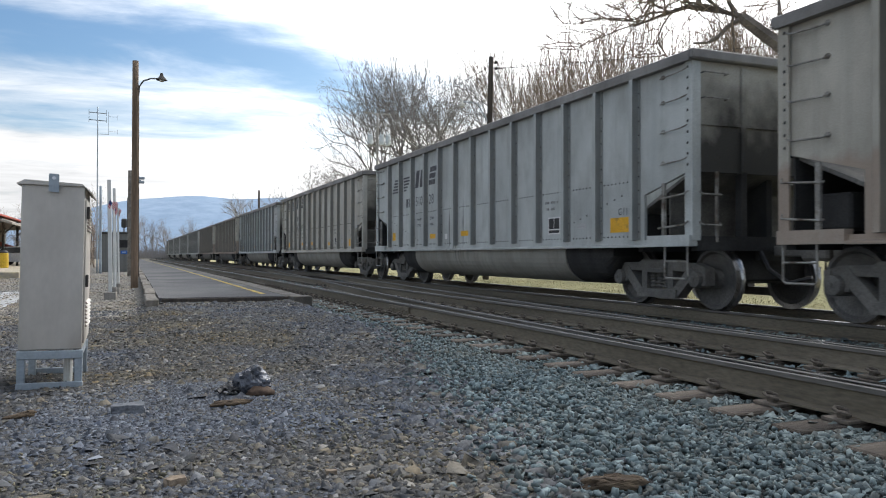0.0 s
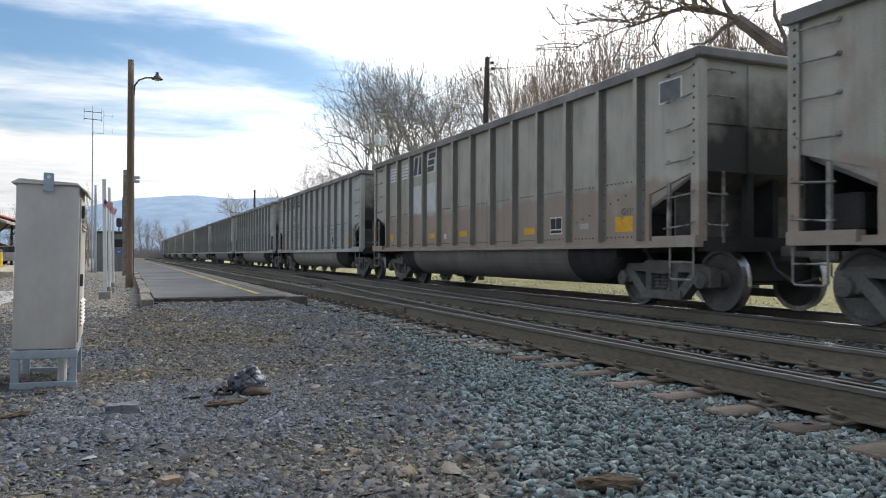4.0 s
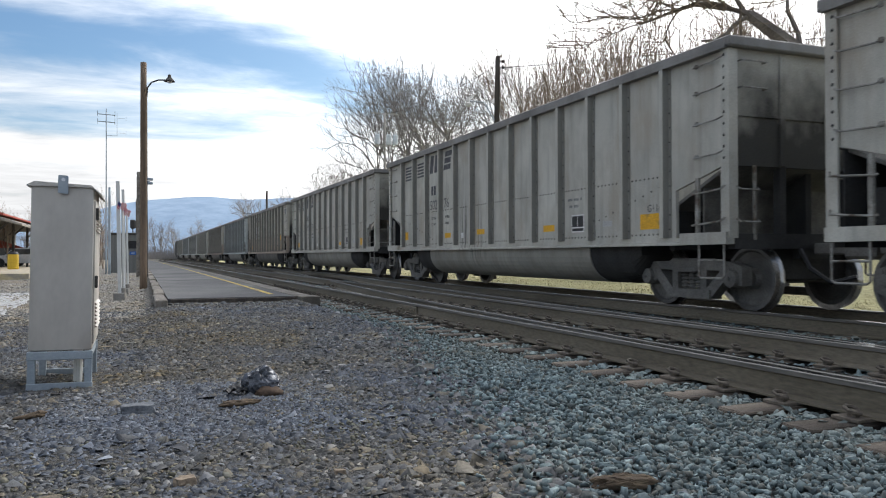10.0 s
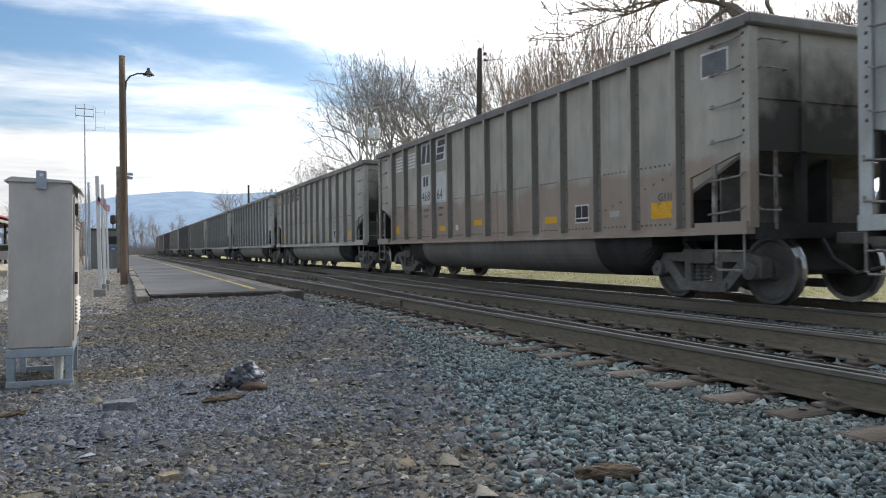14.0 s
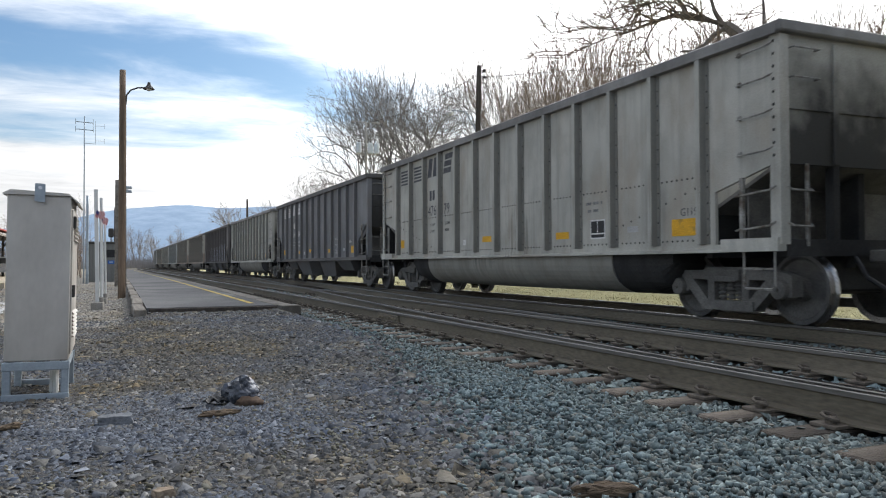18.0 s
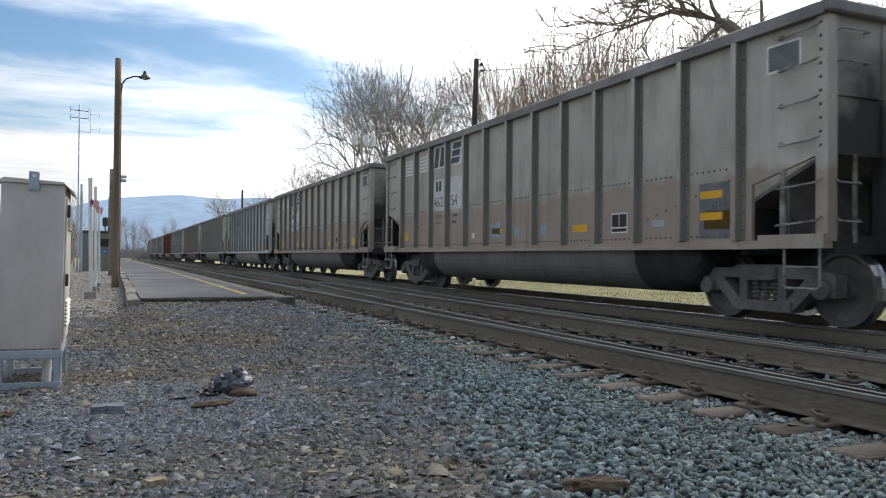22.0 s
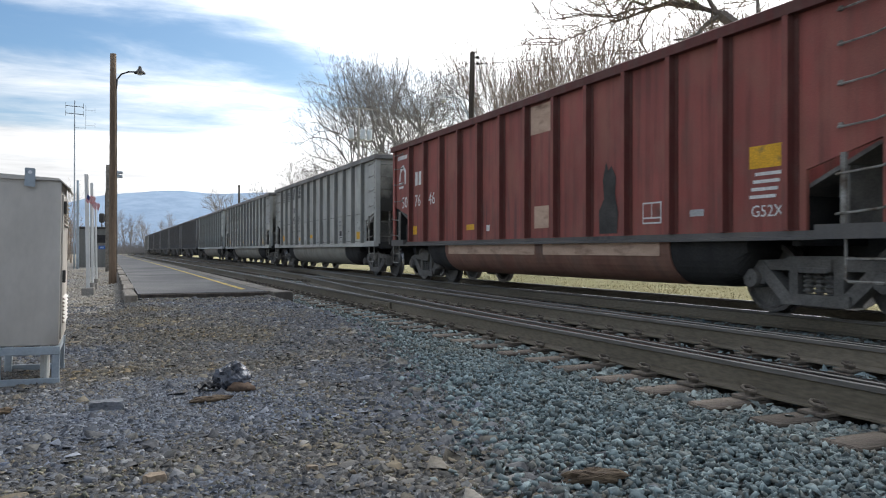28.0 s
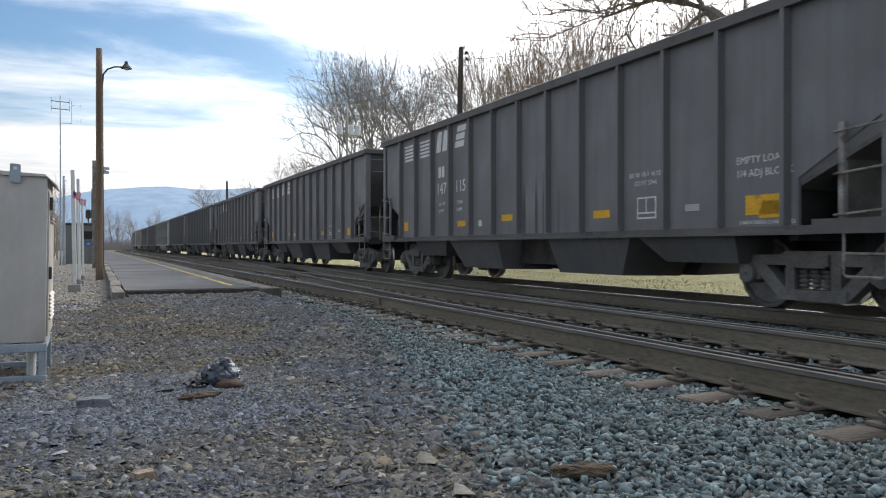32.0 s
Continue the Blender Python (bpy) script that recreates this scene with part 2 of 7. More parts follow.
BALLAST = stone_mat("ballast_stone", [(0.055, 0.064, 0.066), (0.15, 0.176, 0.177), (0.21, 0.248, 0.25), (0.16, 0.148, 0.13), (0.095, 0.111, 0.112), (0.27, 0.312, 0.312), (0.15, 0.173, 0.175)], warm=(0.98, 1.0, 0.95), cool=(0.89, 1.01, 1.05))
PEBBLE = stone_mat("gravel_pebble", [(0.03, 0.031, 0.032), (0.10, 0.101, 0.10), (0.17, 0.145, 0.105), (0.05, 0.052, 0.054), (0.135, 0.142, 0.152), (0.06, 0.061, 0.062), (0.12, 0.122, 0.124), (0.045, 0.045, 0.046), (0.27, 0.265, 0.25)], warm=(1.14, 1.02, 0.80), cool=(0.90, 1.0, 1.20))
BLUE_PEBBLE = stone_mat("blue_grey_gravel_pebble", [(0.045, 0.050, 0.060), (0.10, 0.110, 0.128), (0.14, 0.153, 0.174), (0.07, 0.077, 0.089), (0.19, 0.203, 0.225), (0.11, 0.118, 0.133)], warm=(1.0, 1.0, 1.0), cool=(0.97, 1.0, 1.05))
TAN_PEBBLE = stone_mat("tan_flat_pebble", [(0.09, 0.086, 0.066), (0.17, 0.158, 0.118), (0.13, 0.13, 0.105), (0.23, 0.20, 0.145), (0.15, 0.148, 0.125), (0.20, 0.15, 0.105)], warm=(1.05, 1.0, 0.9), cool=(0.97, 1.0, 1.0))
PALE_PEBBLE = stone_mat("pale_gravel_pebble", [(0.10, 0.095, 0.085), (0.24, 0.22, 0.19), (0.30, 0.27, 0.22), (0.17, 0.16, 0.145), (0.38, 0.35, 0.30)])
RAIL = surface("rail_side", (0.14, 0.12, 0.088), (0.20, 0.172, 0.128), 2, 60, 0.75, bump=0.2, depth=0.002, stretch=(1, 0.2, 1))
RAIL_HEAD = surface("worn_rail_head_side", (0.125, 0.118, 0.108), (0.19, 0.18, 0.165), 1.0, 40, 0.5, 0.4, bump=0.1, depth=0.001, stretch=(1, 0.1, 1))
RAIL_TOP = surface("rail_head_steel", (0.085, 0.085, 0.09), (0.13, 0.13, 0.136), 1.0, 30, 0.2, 1.0, bump=0.05, depth=0.001, stretch=(1, 0.05, 1))
TIE = surface("weathered_tie", (0.085, 0.069, 0.055), (0.17, 0.140, 0.112), 2.0, 30, 0.92, bump=1.0, depth=0.014, vary=0.35, stretch=(0.35, 3, 3), stain=((0.045, 0.036, 0.028), 4.5, 0.50, 0.60))
PLATE_STEEL = surface("brown_grey_fastening_steel", (0.105, 0.088, 0.070), (0.175, 0.148, 0.12), 6, 60, 0.8, bump=0.4, depth=0.004)
RUST = surface("rusty_steel", (0.06, 0.044, 0.033), (0.11, 0.073, 0.05), 6, 60, 0.85, bump=0.4, depth=0.004)
ASPHALT = surface("old_asphalt", (0.09, 0.09, 0.092), (0.145, 0.143, 0.14), 0.6, 120, 0.92, bump=0.4, depth=0.006, stain=((0.065, 0.065, 0.067), 0.35, 0.5, 0.62))
EDGING = surface("brown_crumbling_concrete", (0.115, 0.104, 0.088), (0.185, 0.17, 0.145), 2, 50, 0.95, bump=0.6, depth=0.01, stain=((0.08, 0.073, 0.062), 3, 0.5, 0.66))
CONCRETE = surface("weathered_concrete", (0.22, 0.205, 0.18), (0.32, 0.30, 0.27), 2, 60, 0.9, bump=0.4, depth=0.006, stain=((0.2, 0.185, 0.165), 3, 0.5, 0.7))
YELLOW = surface("worn_yellow_paint", (0.38, 0.27, 0.045), (0.55, 0.40, 0.06), 3, 40, 0.8, bump=0.2, depth=0.003, stain=((0.12, 0.115, 0.1), 5, 0.5, 0.62))
TIMBER = surface("grey_weathered_timber", (0.13, 0.115, 0.097), (0.25, 0.225, 0.19), 1.5, 30, 0.93, bump=0.7, depth=0.008, vary=0.25, stretch=(6, 0.7, 6))
POLEWOOD = surface("utility_pole_wood", (0.135, 0.098, 0.068), (0.245, 0.178, 0.125), 1.2, 25, 0.92, bump=0.6, depth=0.01, stretch=(5, 5, 0.25))
POLEDARK = surface("dark_pole_wood", (0.05, 0.042, 0.036), (0.10, 0.085, 0.07), 1.2, 25, 0.92, bump=0.6, depth=0.01, stretch=(5, 5, 0.25))
# brown mottling in the colour imitates reflections on the weathered metal
ALU = surface("mottled_aluminium", (0.42, 0.395, 0.355), (0.63, 0.595, 0.545), 1.5, 30, 0.5, 0.45, bump=0.03, depth=0.001, stain=((0.36, 0.31, 0.27), 1.5, 0.48, 0.72), stretch=(1, 1, 0.45), grain=(0.93, 1.05))
GALV = surface("galvanised_steel", (0.30, 0.35, 0.39), (0.41, 0.46, 0.50), 4, 50, 0.55, 0.4, grain=(0.85, 1.1), bump=0.1, depth=0.002)
WHITEPOST = surface("white_painted_metal", (0.60, 0.60, 0.57), (0.72, 0.72, 0.69), 2, 40, 0.5, bump=0.05, depth=0.002, grain=(0.94, 1.04))
DARK = surface("dark_grimy_steel", (0.042, 0.041, 0.039), (0.085, 0.08, 0.073), 2.5, 40, 0.8, bump=0.3, depth=0.004)
NEAR_BLACK = surface("near_black_steel", (0.026, 0.026, 0.026), (0.05, 0.049, 0.047), 2.0, 40, 0.9, bump=0.3, depth=0.004)
TRUCK = surface("grimy_cast_steel", (0.115, 0.111, 0.102), (0.19, 0.182, 0.166), 3, 40, 0.75, bump=0.3, depth=0.004)
WHEEL = surface("brown_wheel_steel", (0.10, 0.097, 0.092), (0.17, 0.165, 0.155), 3, 40, 0.6, 0.3, bump=0.2, depth=0.003)
TREAD = surface("polished_wheel_tread", (0.30, 0.295, 0.29), (0.45, 0.44, 0.43), 5, 60, 0.30, 0.9, bump=0.03, depth=0.001)
BARK = surface("bare_tree_bark", (0.12, 0.104, 0.092), (0.20, 0.176, 0.156), 2, 20, 0.95, bump=0.5, depth=0.01)
TWIG = surface("bare_twigs", (0.24, 0.226, 0.216), (0.34, 0.322, 0.31), 1, 10, 0.95, bump=0.2, depth=0.004)
TWIG_WARM = surface("brown_bare_twigs", (0.23, 0.182, 0.14), (0.35, 0.28, 0.22), 1, 10, 0.95, bump=0.2, depth=0.004)
BLACK = surface("black_plastic", (0.015, 0.015, 0.016), (0.03, 0.03, 0.032), 6, 50, 0.5, bump=0.1, depth=0.002)
ORANGE = surface("yellow_reflective_sheet", (0.72, 0.38, 0.02), (0.86, 0.47, 0.03), 4, 60, 0.55, bump=0.05, depth=0.001, stain=((0.30, 0.19, 0.06), 7, 0.55, 0.75))
STENCIL = surface("white_stencil", (0.70, 0.69, 0.66), (0.80, 0.79, 0.76), 5, 60, 0.7, bump=0.05, depth=0.001, stain=((0.4, 0.39, 0.37), 6, 0.55, 0.7))
FAINT = surface("faded_black_stencil", (0.20, 0.20, 0.20), (0.28, 0.28, 0.275), 5, 60, 0.7, bump=0.05, depth=0.001)
STENCIL_DARK = surface("faded_black_stencil_paint", (0.06, 0.06, 0.066), (0.105, 0.105, 0.112), 5, 60, 0.7, bump=0.05, depth=0.001, stain=((0.22, 0.222, 0.222), 3, 0.52, 0.72), grain=(0.85, 1.12))
PANEL = surface("pale_repaint", (0.56, 0.57, 0.56), (0.66, 0.67, 0.655), 3, 50, 0.65, bump=0.05, depth=0.001, stain=((0.42, 0.40, 0.36), 3, 0.56, 0.72), grain=(0.9, 1.06))
PLATE_GREY = surface("grey_label_plate", (0.42, 0.42, 0.41), (0.5, 0.5, 0.49), 5, 60, 0.6, bump=0.05, depth=0.001)


# ---- mesh tools ----
def box(bm, x0, x1, y0, y1, z0, z1, bevel=0.0):
    vs = [bm.verts.new((x, y, z)) for x in (x0, x1) for y in (y0, y1) for z in (z0, z1)]
    fs = [bm.faces.new([vs[i] for i in q]) for q in ((0, 1, 3, 2), (4, 6, 7, 5), (0, 4, 5, 1), (2, 3, 7, 6), (0, 2, 6, 4), (1, 5, 7, 3))]
    if bevel:
        bmesh.ops.bevel(bm, geom=list({e for f in fs for e in f.edges}), offset=bevel, segments=1, affect="EDGES")


def prism(bm, poly, lo, hi, axis="x"):
    """Extrude a polygon: along x it is given as (y, z), along y as (x, z), along z as (x, y)."""
    put = {"x": lambda a, b, c: (c, a, b), "y": lambda a, b, c: (a, c, b), "z": lambda a, b, c: (a, b, c)}[axis]
    u, w = [bm.verts.new(put(a, b, lo)) for a, b in poly], [bm.verts.new(put(a, b, hi)) for a, b in poly]
    n = len(poly)
    bm.faces.new(u[::-1]); bm.faces.new(w)
    for i in range(n):
        bm.faces.new((u[i], u[(i + 1) % n], w[(i + 1) % n], w[i]))


def tube(bm, pts, r, n=6, r2=None):
    pts = [Vector(p) for p in pts]
    rings = []
    for i, p in enumerate(pts):
        d = (pts[min(i + 1, len(pts) - 1)] - pts[max(i - 1, 0)]).normalized()
        a = d.orthogonal().normalized() if i == 0 else (rings[-1][1] - d * rings[-1][1].dot(d)).normalized()
        b = d.cross(a)
        rad = r if r2 is None else r + (r2 - r) * i / (len(pts) - 1)
        rings.append(([bm.verts.new(p + (a * math.cos(k * math.tau / n) + b * math.sin(k * math.tau / n)) * rad) for k in range(n)], a))
    for (u, _), (w, _) in zip(rings, rings[1:]):
        for k in range(n):
            bm.faces.new((u[k], u[(k + 1) % n], w[(k + 1) % n], w[k]))
    bm.faces.new(rings[0][0][::-1]); bm.faces.new(rings[-1][0])


def lathe(bm, prof, n=24, axis="z", at=(0, 0, 0)):
    """prof: (radius, height) along the axis."""
    def put(r, h, a):
        c, s = r * math.cos(a), r * math.sin(a)
        v = {"z": (c, s, h), "x": (h, c, s), "y": (c, h, s)}[axis]
        return Vector(v) + Vector(at)
    rings = [[bm.verts.new(put(max(r, 0.0004), h, k * math.tau / n)) for k in range(n)] for r, h in prof]
    for u, w in zip(rings, rings[1:]):
        for k in range(n):
            bm.faces.new((u[k], u[(k + 1) % n], w[(k + 1) % n], w[k]))
    bm.faces.new(rings[0][::-1]); bm.faces.new(rings[-1])


def mesh_of(name, bm, mat, smooth=False):
    bmesh.ops.recalc_face_normals(bm, faces=bm.faces)
    me = bpy.data.meshes.new(name)
    bm.to_mesh(me)
    bm.free()
    me.materials.append(mat)
    if smooth:
        for f in me.polygons:
            f.use_smooth = True
    return me


def part(name, bm, mat, parent, label="", smooth=False, m=None):
    """One mesh object under a thing or under a part; bm may be a finished mesh."""
    ob = new(name, bm if isinstance(bm, bpy.types.Mesh) else mesh_of(name, bm, mat, smooth))
    ob.parent = parent
    if m is not None:
        ob.matrix_basis = m
    return tagged(ob, label)


def thing(name, label, category, m=None, group="", kind=""):
    ob = new(name)
    ob.empty_display_size = 0.2
    if m is not None:
        ob.matrix_basis = m
    return tagged(ob, label, category, group, kind)


def solid(name, bm, mat, label, category, m=None, group="", kind="", smooth=False):
    ob = new(name, mesh_of(name, bm, mat, smooth))
    if m is not None:
        ob.matrix_basis = m
    return tagged(ob, label, category, group, kind)


def drift(y):
    """Sideways drift of the line: a slight bend left, then a curve right."""
    d = y - 34
    bend = -0.0098 * (d + math.sqrt(d * d + 260)) / 2
    return bend + (0.00125 * (y - 150) ** 2 if y > 150 else 0.0)


def raw_mesh(name, verts, faces, mat):
    me = bpy.data.meshes.new(name)
    me.from_pydata(verts, [], faces)
    me.materials.append(mat)
    return me


# ---- ground, tracks, platform ----
NEAR_X, FAR_X = 4.519, 8.619          # track centres
NEAR_TOP, FAR_TOP = 0.238, 0.166      # rail heads
HALF = 0.7525                         # half the spacing of the rail heads


def sm(a, b, v):
    t = min(1, max(0, (v - a) / (b - a)))
    return t * t * (3 - 2 * t)


def ground_z(x, y):
    x -= drift(y) if y > 0 else 0
    z = 0.020 * (noise.noise((x * 0.9, y * 0.9, 3)) + 0.5 * noise.noise((x * 2.7, y * 2.7, 8))) if abs(x) < 30 and -20 < y < 60 else 0
    z += -0.018 * sm(2.7, 3.1, x) * (1 - sm(5.9, 6.6, x)) - 0.06 * sm(6.2, 6.9, x) * (1 - sm(10.0, 10.8, x))
    z += 0.02 * sm(10.4, 12, x) + 0.9 * sm(13, 30, x)
    z += sm(6, 13.4, y) * (0.04 + 0.105 * sm(-0.3, 0.5, x)) * (1 - sm(2.5, 3.1, x))
    return z


def make_ground():
    near = lambda lo, hi, s: list(np.arange(lo, hi, s))
    xs = [-4200, -2000, -900, -400, -180, -90, -50, -30, -20, -14, -10] + near(-8, 14, 0.25) + near(14, 34, 2) + [40, 60, 100, 180, 400, 900, 2000, 4200]
    ys = [-4200, -2000, -900, -400, -180, -80, -40, -20, -10, -6] + near(-4, 20, 0.3) + near(20, 60, 2) + [66, 80, 100, 130, 160, 200, 260, 340, 460, 700, 1200, 2200, 4200]
    verts = [(x, y, ground_z(x, y)) for y in ys for x in xs]
    w = len(xs)
    faces = [(j * w + i, j * w + i + 1, (j + 1) * w + i + 1, (j + 1) * w + i) for j in range(len(ys) - 1) for i in range(w - 1)]
    m, N, L, p = principled("ground_gravel_and_grass", 0.95)
    co = N("ShaderNodeTexCoord").outputs["Object"]
    sep = N("ShaderNodeSeparateXYZ"); L(co, sep.inputs[0])
    big, mid, fine = noise_node(N, L, co, 0.5, 5), noise_node(N, L, co, 6, 5), noise_node(N, L, co, 48, 5, (1, 1, 1), (2, 5, 1), 0.7)
    grav = mix_node(N, L, ramp_node(N, L, big.outputs["Fac"], 0.38, 0.62).outputs[0], (0.06, 0.06, 0.06), (0.098, 0.093, 0.085))
    grav = mix_node(N, L, ramp_node(N, L, mid.outputs["Fac"], 0.52, 0.70, (0, 0, 0), (0.7, 0.7, 0.7)).outputs[0], grav, (0.135, 0.125, 0.108))
    gra = mix_node(N, L, ramp_node(N, L, mid.outputs["Fac"], 0.35, 0.65).outputs[0], (0.27, 0.25, 0.12), (0.46, 0.42, 0.22))
    far = mix_node(N, L, ramp_node(N, L, big.outputs["Fac"], 0.4, 0.6).outputs[0], (0.19, 0.165, 0.12), (0.26, 0.23, 0.17))
    edge = N("ShaderNodeMath"); edge.operation = "MULTIPLY_ADD"; edge.inputs[1].default_value = 1.6
    L(big.outputs["Fac"], edge.inputs[0]); L(sep.outputs["X"], edge.inputs[2])
    s1 = N("ShaderNodeMapRange"); s1.inputs["From Min"].default_value, s1.inputs["From Max"].default_value = 11.2, 11.9
    L(edge.outputs[0], s1.inputs["Value"])
    s2 = N("ShaderNodeMapRange"); s2.inputs["From Min"].default_value, s2.inputs["From Max"].default_value = 60, 110
    L(sep.outputs["Y"], s2.inputs["Value"])
    s3 = N("ShaderNodeMapRange"); s3.inputs["From Min"].default_value, s3.inputs["From Max"].default_value = 6, 14
    L(sep.outputs["Y"], s3.inputs["Value"])
    s4 = N("ShaderNodeMapRange"); s4.inputs["From Min"].default_value, s4.inputs["From Max"].default_value = 0.6, -0.4
    L(sep.outputs["X"], s4.inputs["Value"])
    yard = N("ShaderNodeMath"); yard.operation = "MULTIPLY"; L(s3.outputs[0], yard.inputs[0]); L(s4.outputs[0], yard.inputs[1])
    grav = mix_node(N, L, yard.outputs[0], grav, mix_node(N, L, ramp_node(N, L, mid.outputs["Fac"], 0.35, 0.65).outputs[0], (0.16, 0.148, 0.128), (0.27, 0.245, 0.205)))
    s5 = N("ShaderNodeMapRange"); s5.inputs["From Min"].default_value, s5.inputs["From Max"].default_value = 3.3, 3.9
    L(edge.outputs[0], s5.inputs["Value"])
    grav = mix_node(N, L, s5.outputs[0], grav, mix_node(N, L, ramp_node(N, L, mid.outputs["Fac"], 0.35, 0.65).outputs[0], (0.065, 0.073, 0.073), (0.11, 0.12, 0.118)))
    col = mix_node(N, L, s1.outputs[0], mix_node(N, L, s2.outputs[0], grav, far), gra)
    col = mix_node(N, L, 1.0, col, ramp_node(N, L, fine.outputs["Fac"], 0.3, 0.7, (0.55,) * 3, (1.35,) * 3).outputs[0], "MULTIPLY")
    L(col, p.inputs["Base Color"])
    bp = N("ShaderNodeBump"); bp.inputs["Strength"].default_value, bp.inputs["Distance"].default_value = 0.9, 0.03
    L(fine.outputs["Fac"], bp.inputs["Height"]); L(bp.outputs[0], p.inputs["Normal"])
    ob = new("ground", raw_mesh("ground", verts, faces, m))
    for f in ob.data.polygons:
        f.use_smooth = True
    tagged(ob, "grey-brown gravel yard with dry grass beyond the tracks", "ground", kind="structure")


def stone_field(name, label, count, size, seed, mat, place, lift=0.3, chips=False, tall=0.72):
    """Many loose angular stones in one mesh; place(rng) gives x, y, z and a size factor, or None."""
    rng = random.Random(seed)
    nr = np.random.RandomState(seed)
    shapes = []
    for _ in range(60):
        if chips:    # small six-cornered splinters
            c = np.array([(-1, -0.8, -0.4), (1, -0.8, -0.4), (1, 0.8, -0.4), (-1, 0.8, -0.4), (-0.55, 0, 0.6), (0.55, 0, 0.6)], float) * 0.8
            s = c * (1 + nr.uniform(-0.5, 0.3, (6, 3))) + nr.uniform(-0.26, 0.26, (6, 3))
            fs = [(0, 1, 5), (0, 5, 4), (1, 2, 5), (2, 3, 4), (2, 4, 5), (3, 0, 4)]
        else:        # angular broken rock: the hull of a few corners
            bm = bmesh.new()
            for _ in range(8):
                d = nr.normal(size=3)
                bm.verts.new(tuple(d / np.linalg.norm(d) * nr.uniform(0.8, 1.0)))
            hull = bmesh.ops.convex_hull(bm, input=bm.verts)
            bmesh.ops.delete(bm, geom=[v for v in bm.verts if not v.link_faces], context="VERTS")
            bm.verts.index_update()
            s = np.array([tuple(v.co) for v in bm.verts])
            fs = [tuple(v.index for v in f.verts) for f in bm.faces]
            bm.free()
        shapes.append((s * nr.uniform(0.6, 1.45, (1, 3)) * np.array([1, 1, tall]), np.array(fs)))
    V, F, k, o = [], [], 0, 0
    while k < count:
        got = place(rng)
        if got is None:
            continue
        x, y, z, f = got
        a, b = rng.uniform(0, math.tau), rng.uniform(-0.55, 0.55) if chips else rng.uniform(-0.9, 0.9)
        ca, sa, cb, sb = math.cos(a), math.sin(a), math.cos(b), math.sin(b)
        rot = np.array([[ca, -sa * cb, sa * sb], [sa, ca * cb, -ca * sb], [0, sb, cb]])
        s = size * f * rng.choice((0.6, 0.8, 0.9, 1.0, 1.1, 1.4)) * rng.uniform(0.85, 1.15) * 0.5
        c, fs = shapes[rng.randrange(60)]
        V.append((c @ rot.T) * s + np.array([x, y, z + s * lift]))
        F.append(fs + o)
        o += len(c)
        k += 1
    V, F = np.concatenate(V), np.concatenate(F)
    me = bpy.data.meshes.new(name)
    me.vertices.add(len(V)); me.vertices.foreach_set("co", V.astype(np.float32).ravel())
    me.loops.add(F.size); me.loops.foreach_set("vertex_index", F.astype(np.int32).ravel())
    me.polygons.add(len(F)); me.polygons.foreach_set("loop_start", np.arange(0, F.size, 3, dtype=np.int32))
    me.update(calc_edges=True)
    me.materials.append(mat)
    return tagged(new(name, me), label, "stones", kind="stuff")


def toe(y):
    """Foot of the ballast shoulder."""
    return min(3.2, 1.50 + 0.25 * (max(y, 0.5) - 2.2))


def swing(y):
    """Sideways way of the crossover from the empty track towards the train's track."""
    y = max(y, 0)
    return 0.12 + 0.003 * y * y if y < 16 else 0.888 + 0.096 * (y - 16)


def sweep_rail(name, x0, top, parent, ya, yb, label, turnout=False):
    prof = [(-0.070, -0.185), (0.070, -0.185), (0.070, -0.172), (0.012, -0.155), (0.010, -0.045), (0.036, -0.034), (0.036, -0.006), (0.028, 0.0), (-0.028, 0.0), (-0.036, -0.006), (-0.036, -0.034), (-0.010, -0.045), (-0.012, -0.155), (-0.070, -0.172)]
    ys = [y for y in (-560, -300, -150, -60, -20) if y >= ya] + list(np.arange(-8, 24, 4.0)) + [30, 40, 50, 60, 70, 80, 90, 100, 110, 120, 130, 140, 150, 160, 175, 190, 210, 230, 250, 280, 310, 340]
    if turnout:
        ys = list(np.arange(ya, yb + 0.1, 1.5))
    verts, faces, n = [], [], len(prof)
    for y in ys:
        x, z = (x0 + swing(y), top + (FAR_TOP - NEAR_TOP) * swing(y) / 4.1) if turnout else (x0, top)
        verts += [(x + drift(y) + a, y, z + b) for a, b in prof]
    for j in range(len(ys) - 1):
        for i in range(n):
            faces.append((j * n + i, j * n + (i + 1) % n, (j + 1) * n + (i + 1) % n, (j + 1) * n + i))
    me = raw_mesh(name, verts, faces, RAIL)
    me.materials.append(RAIL_TOP); me.materials.append(RAIL_HEAD)
    for k, f in enumerate(me.polygons):
        f.material_index = 1 if k % n == 7 else 2 if k % n in (5, 6, 8, 9) else 0
    return part(name, me, RAIL, parent, label)


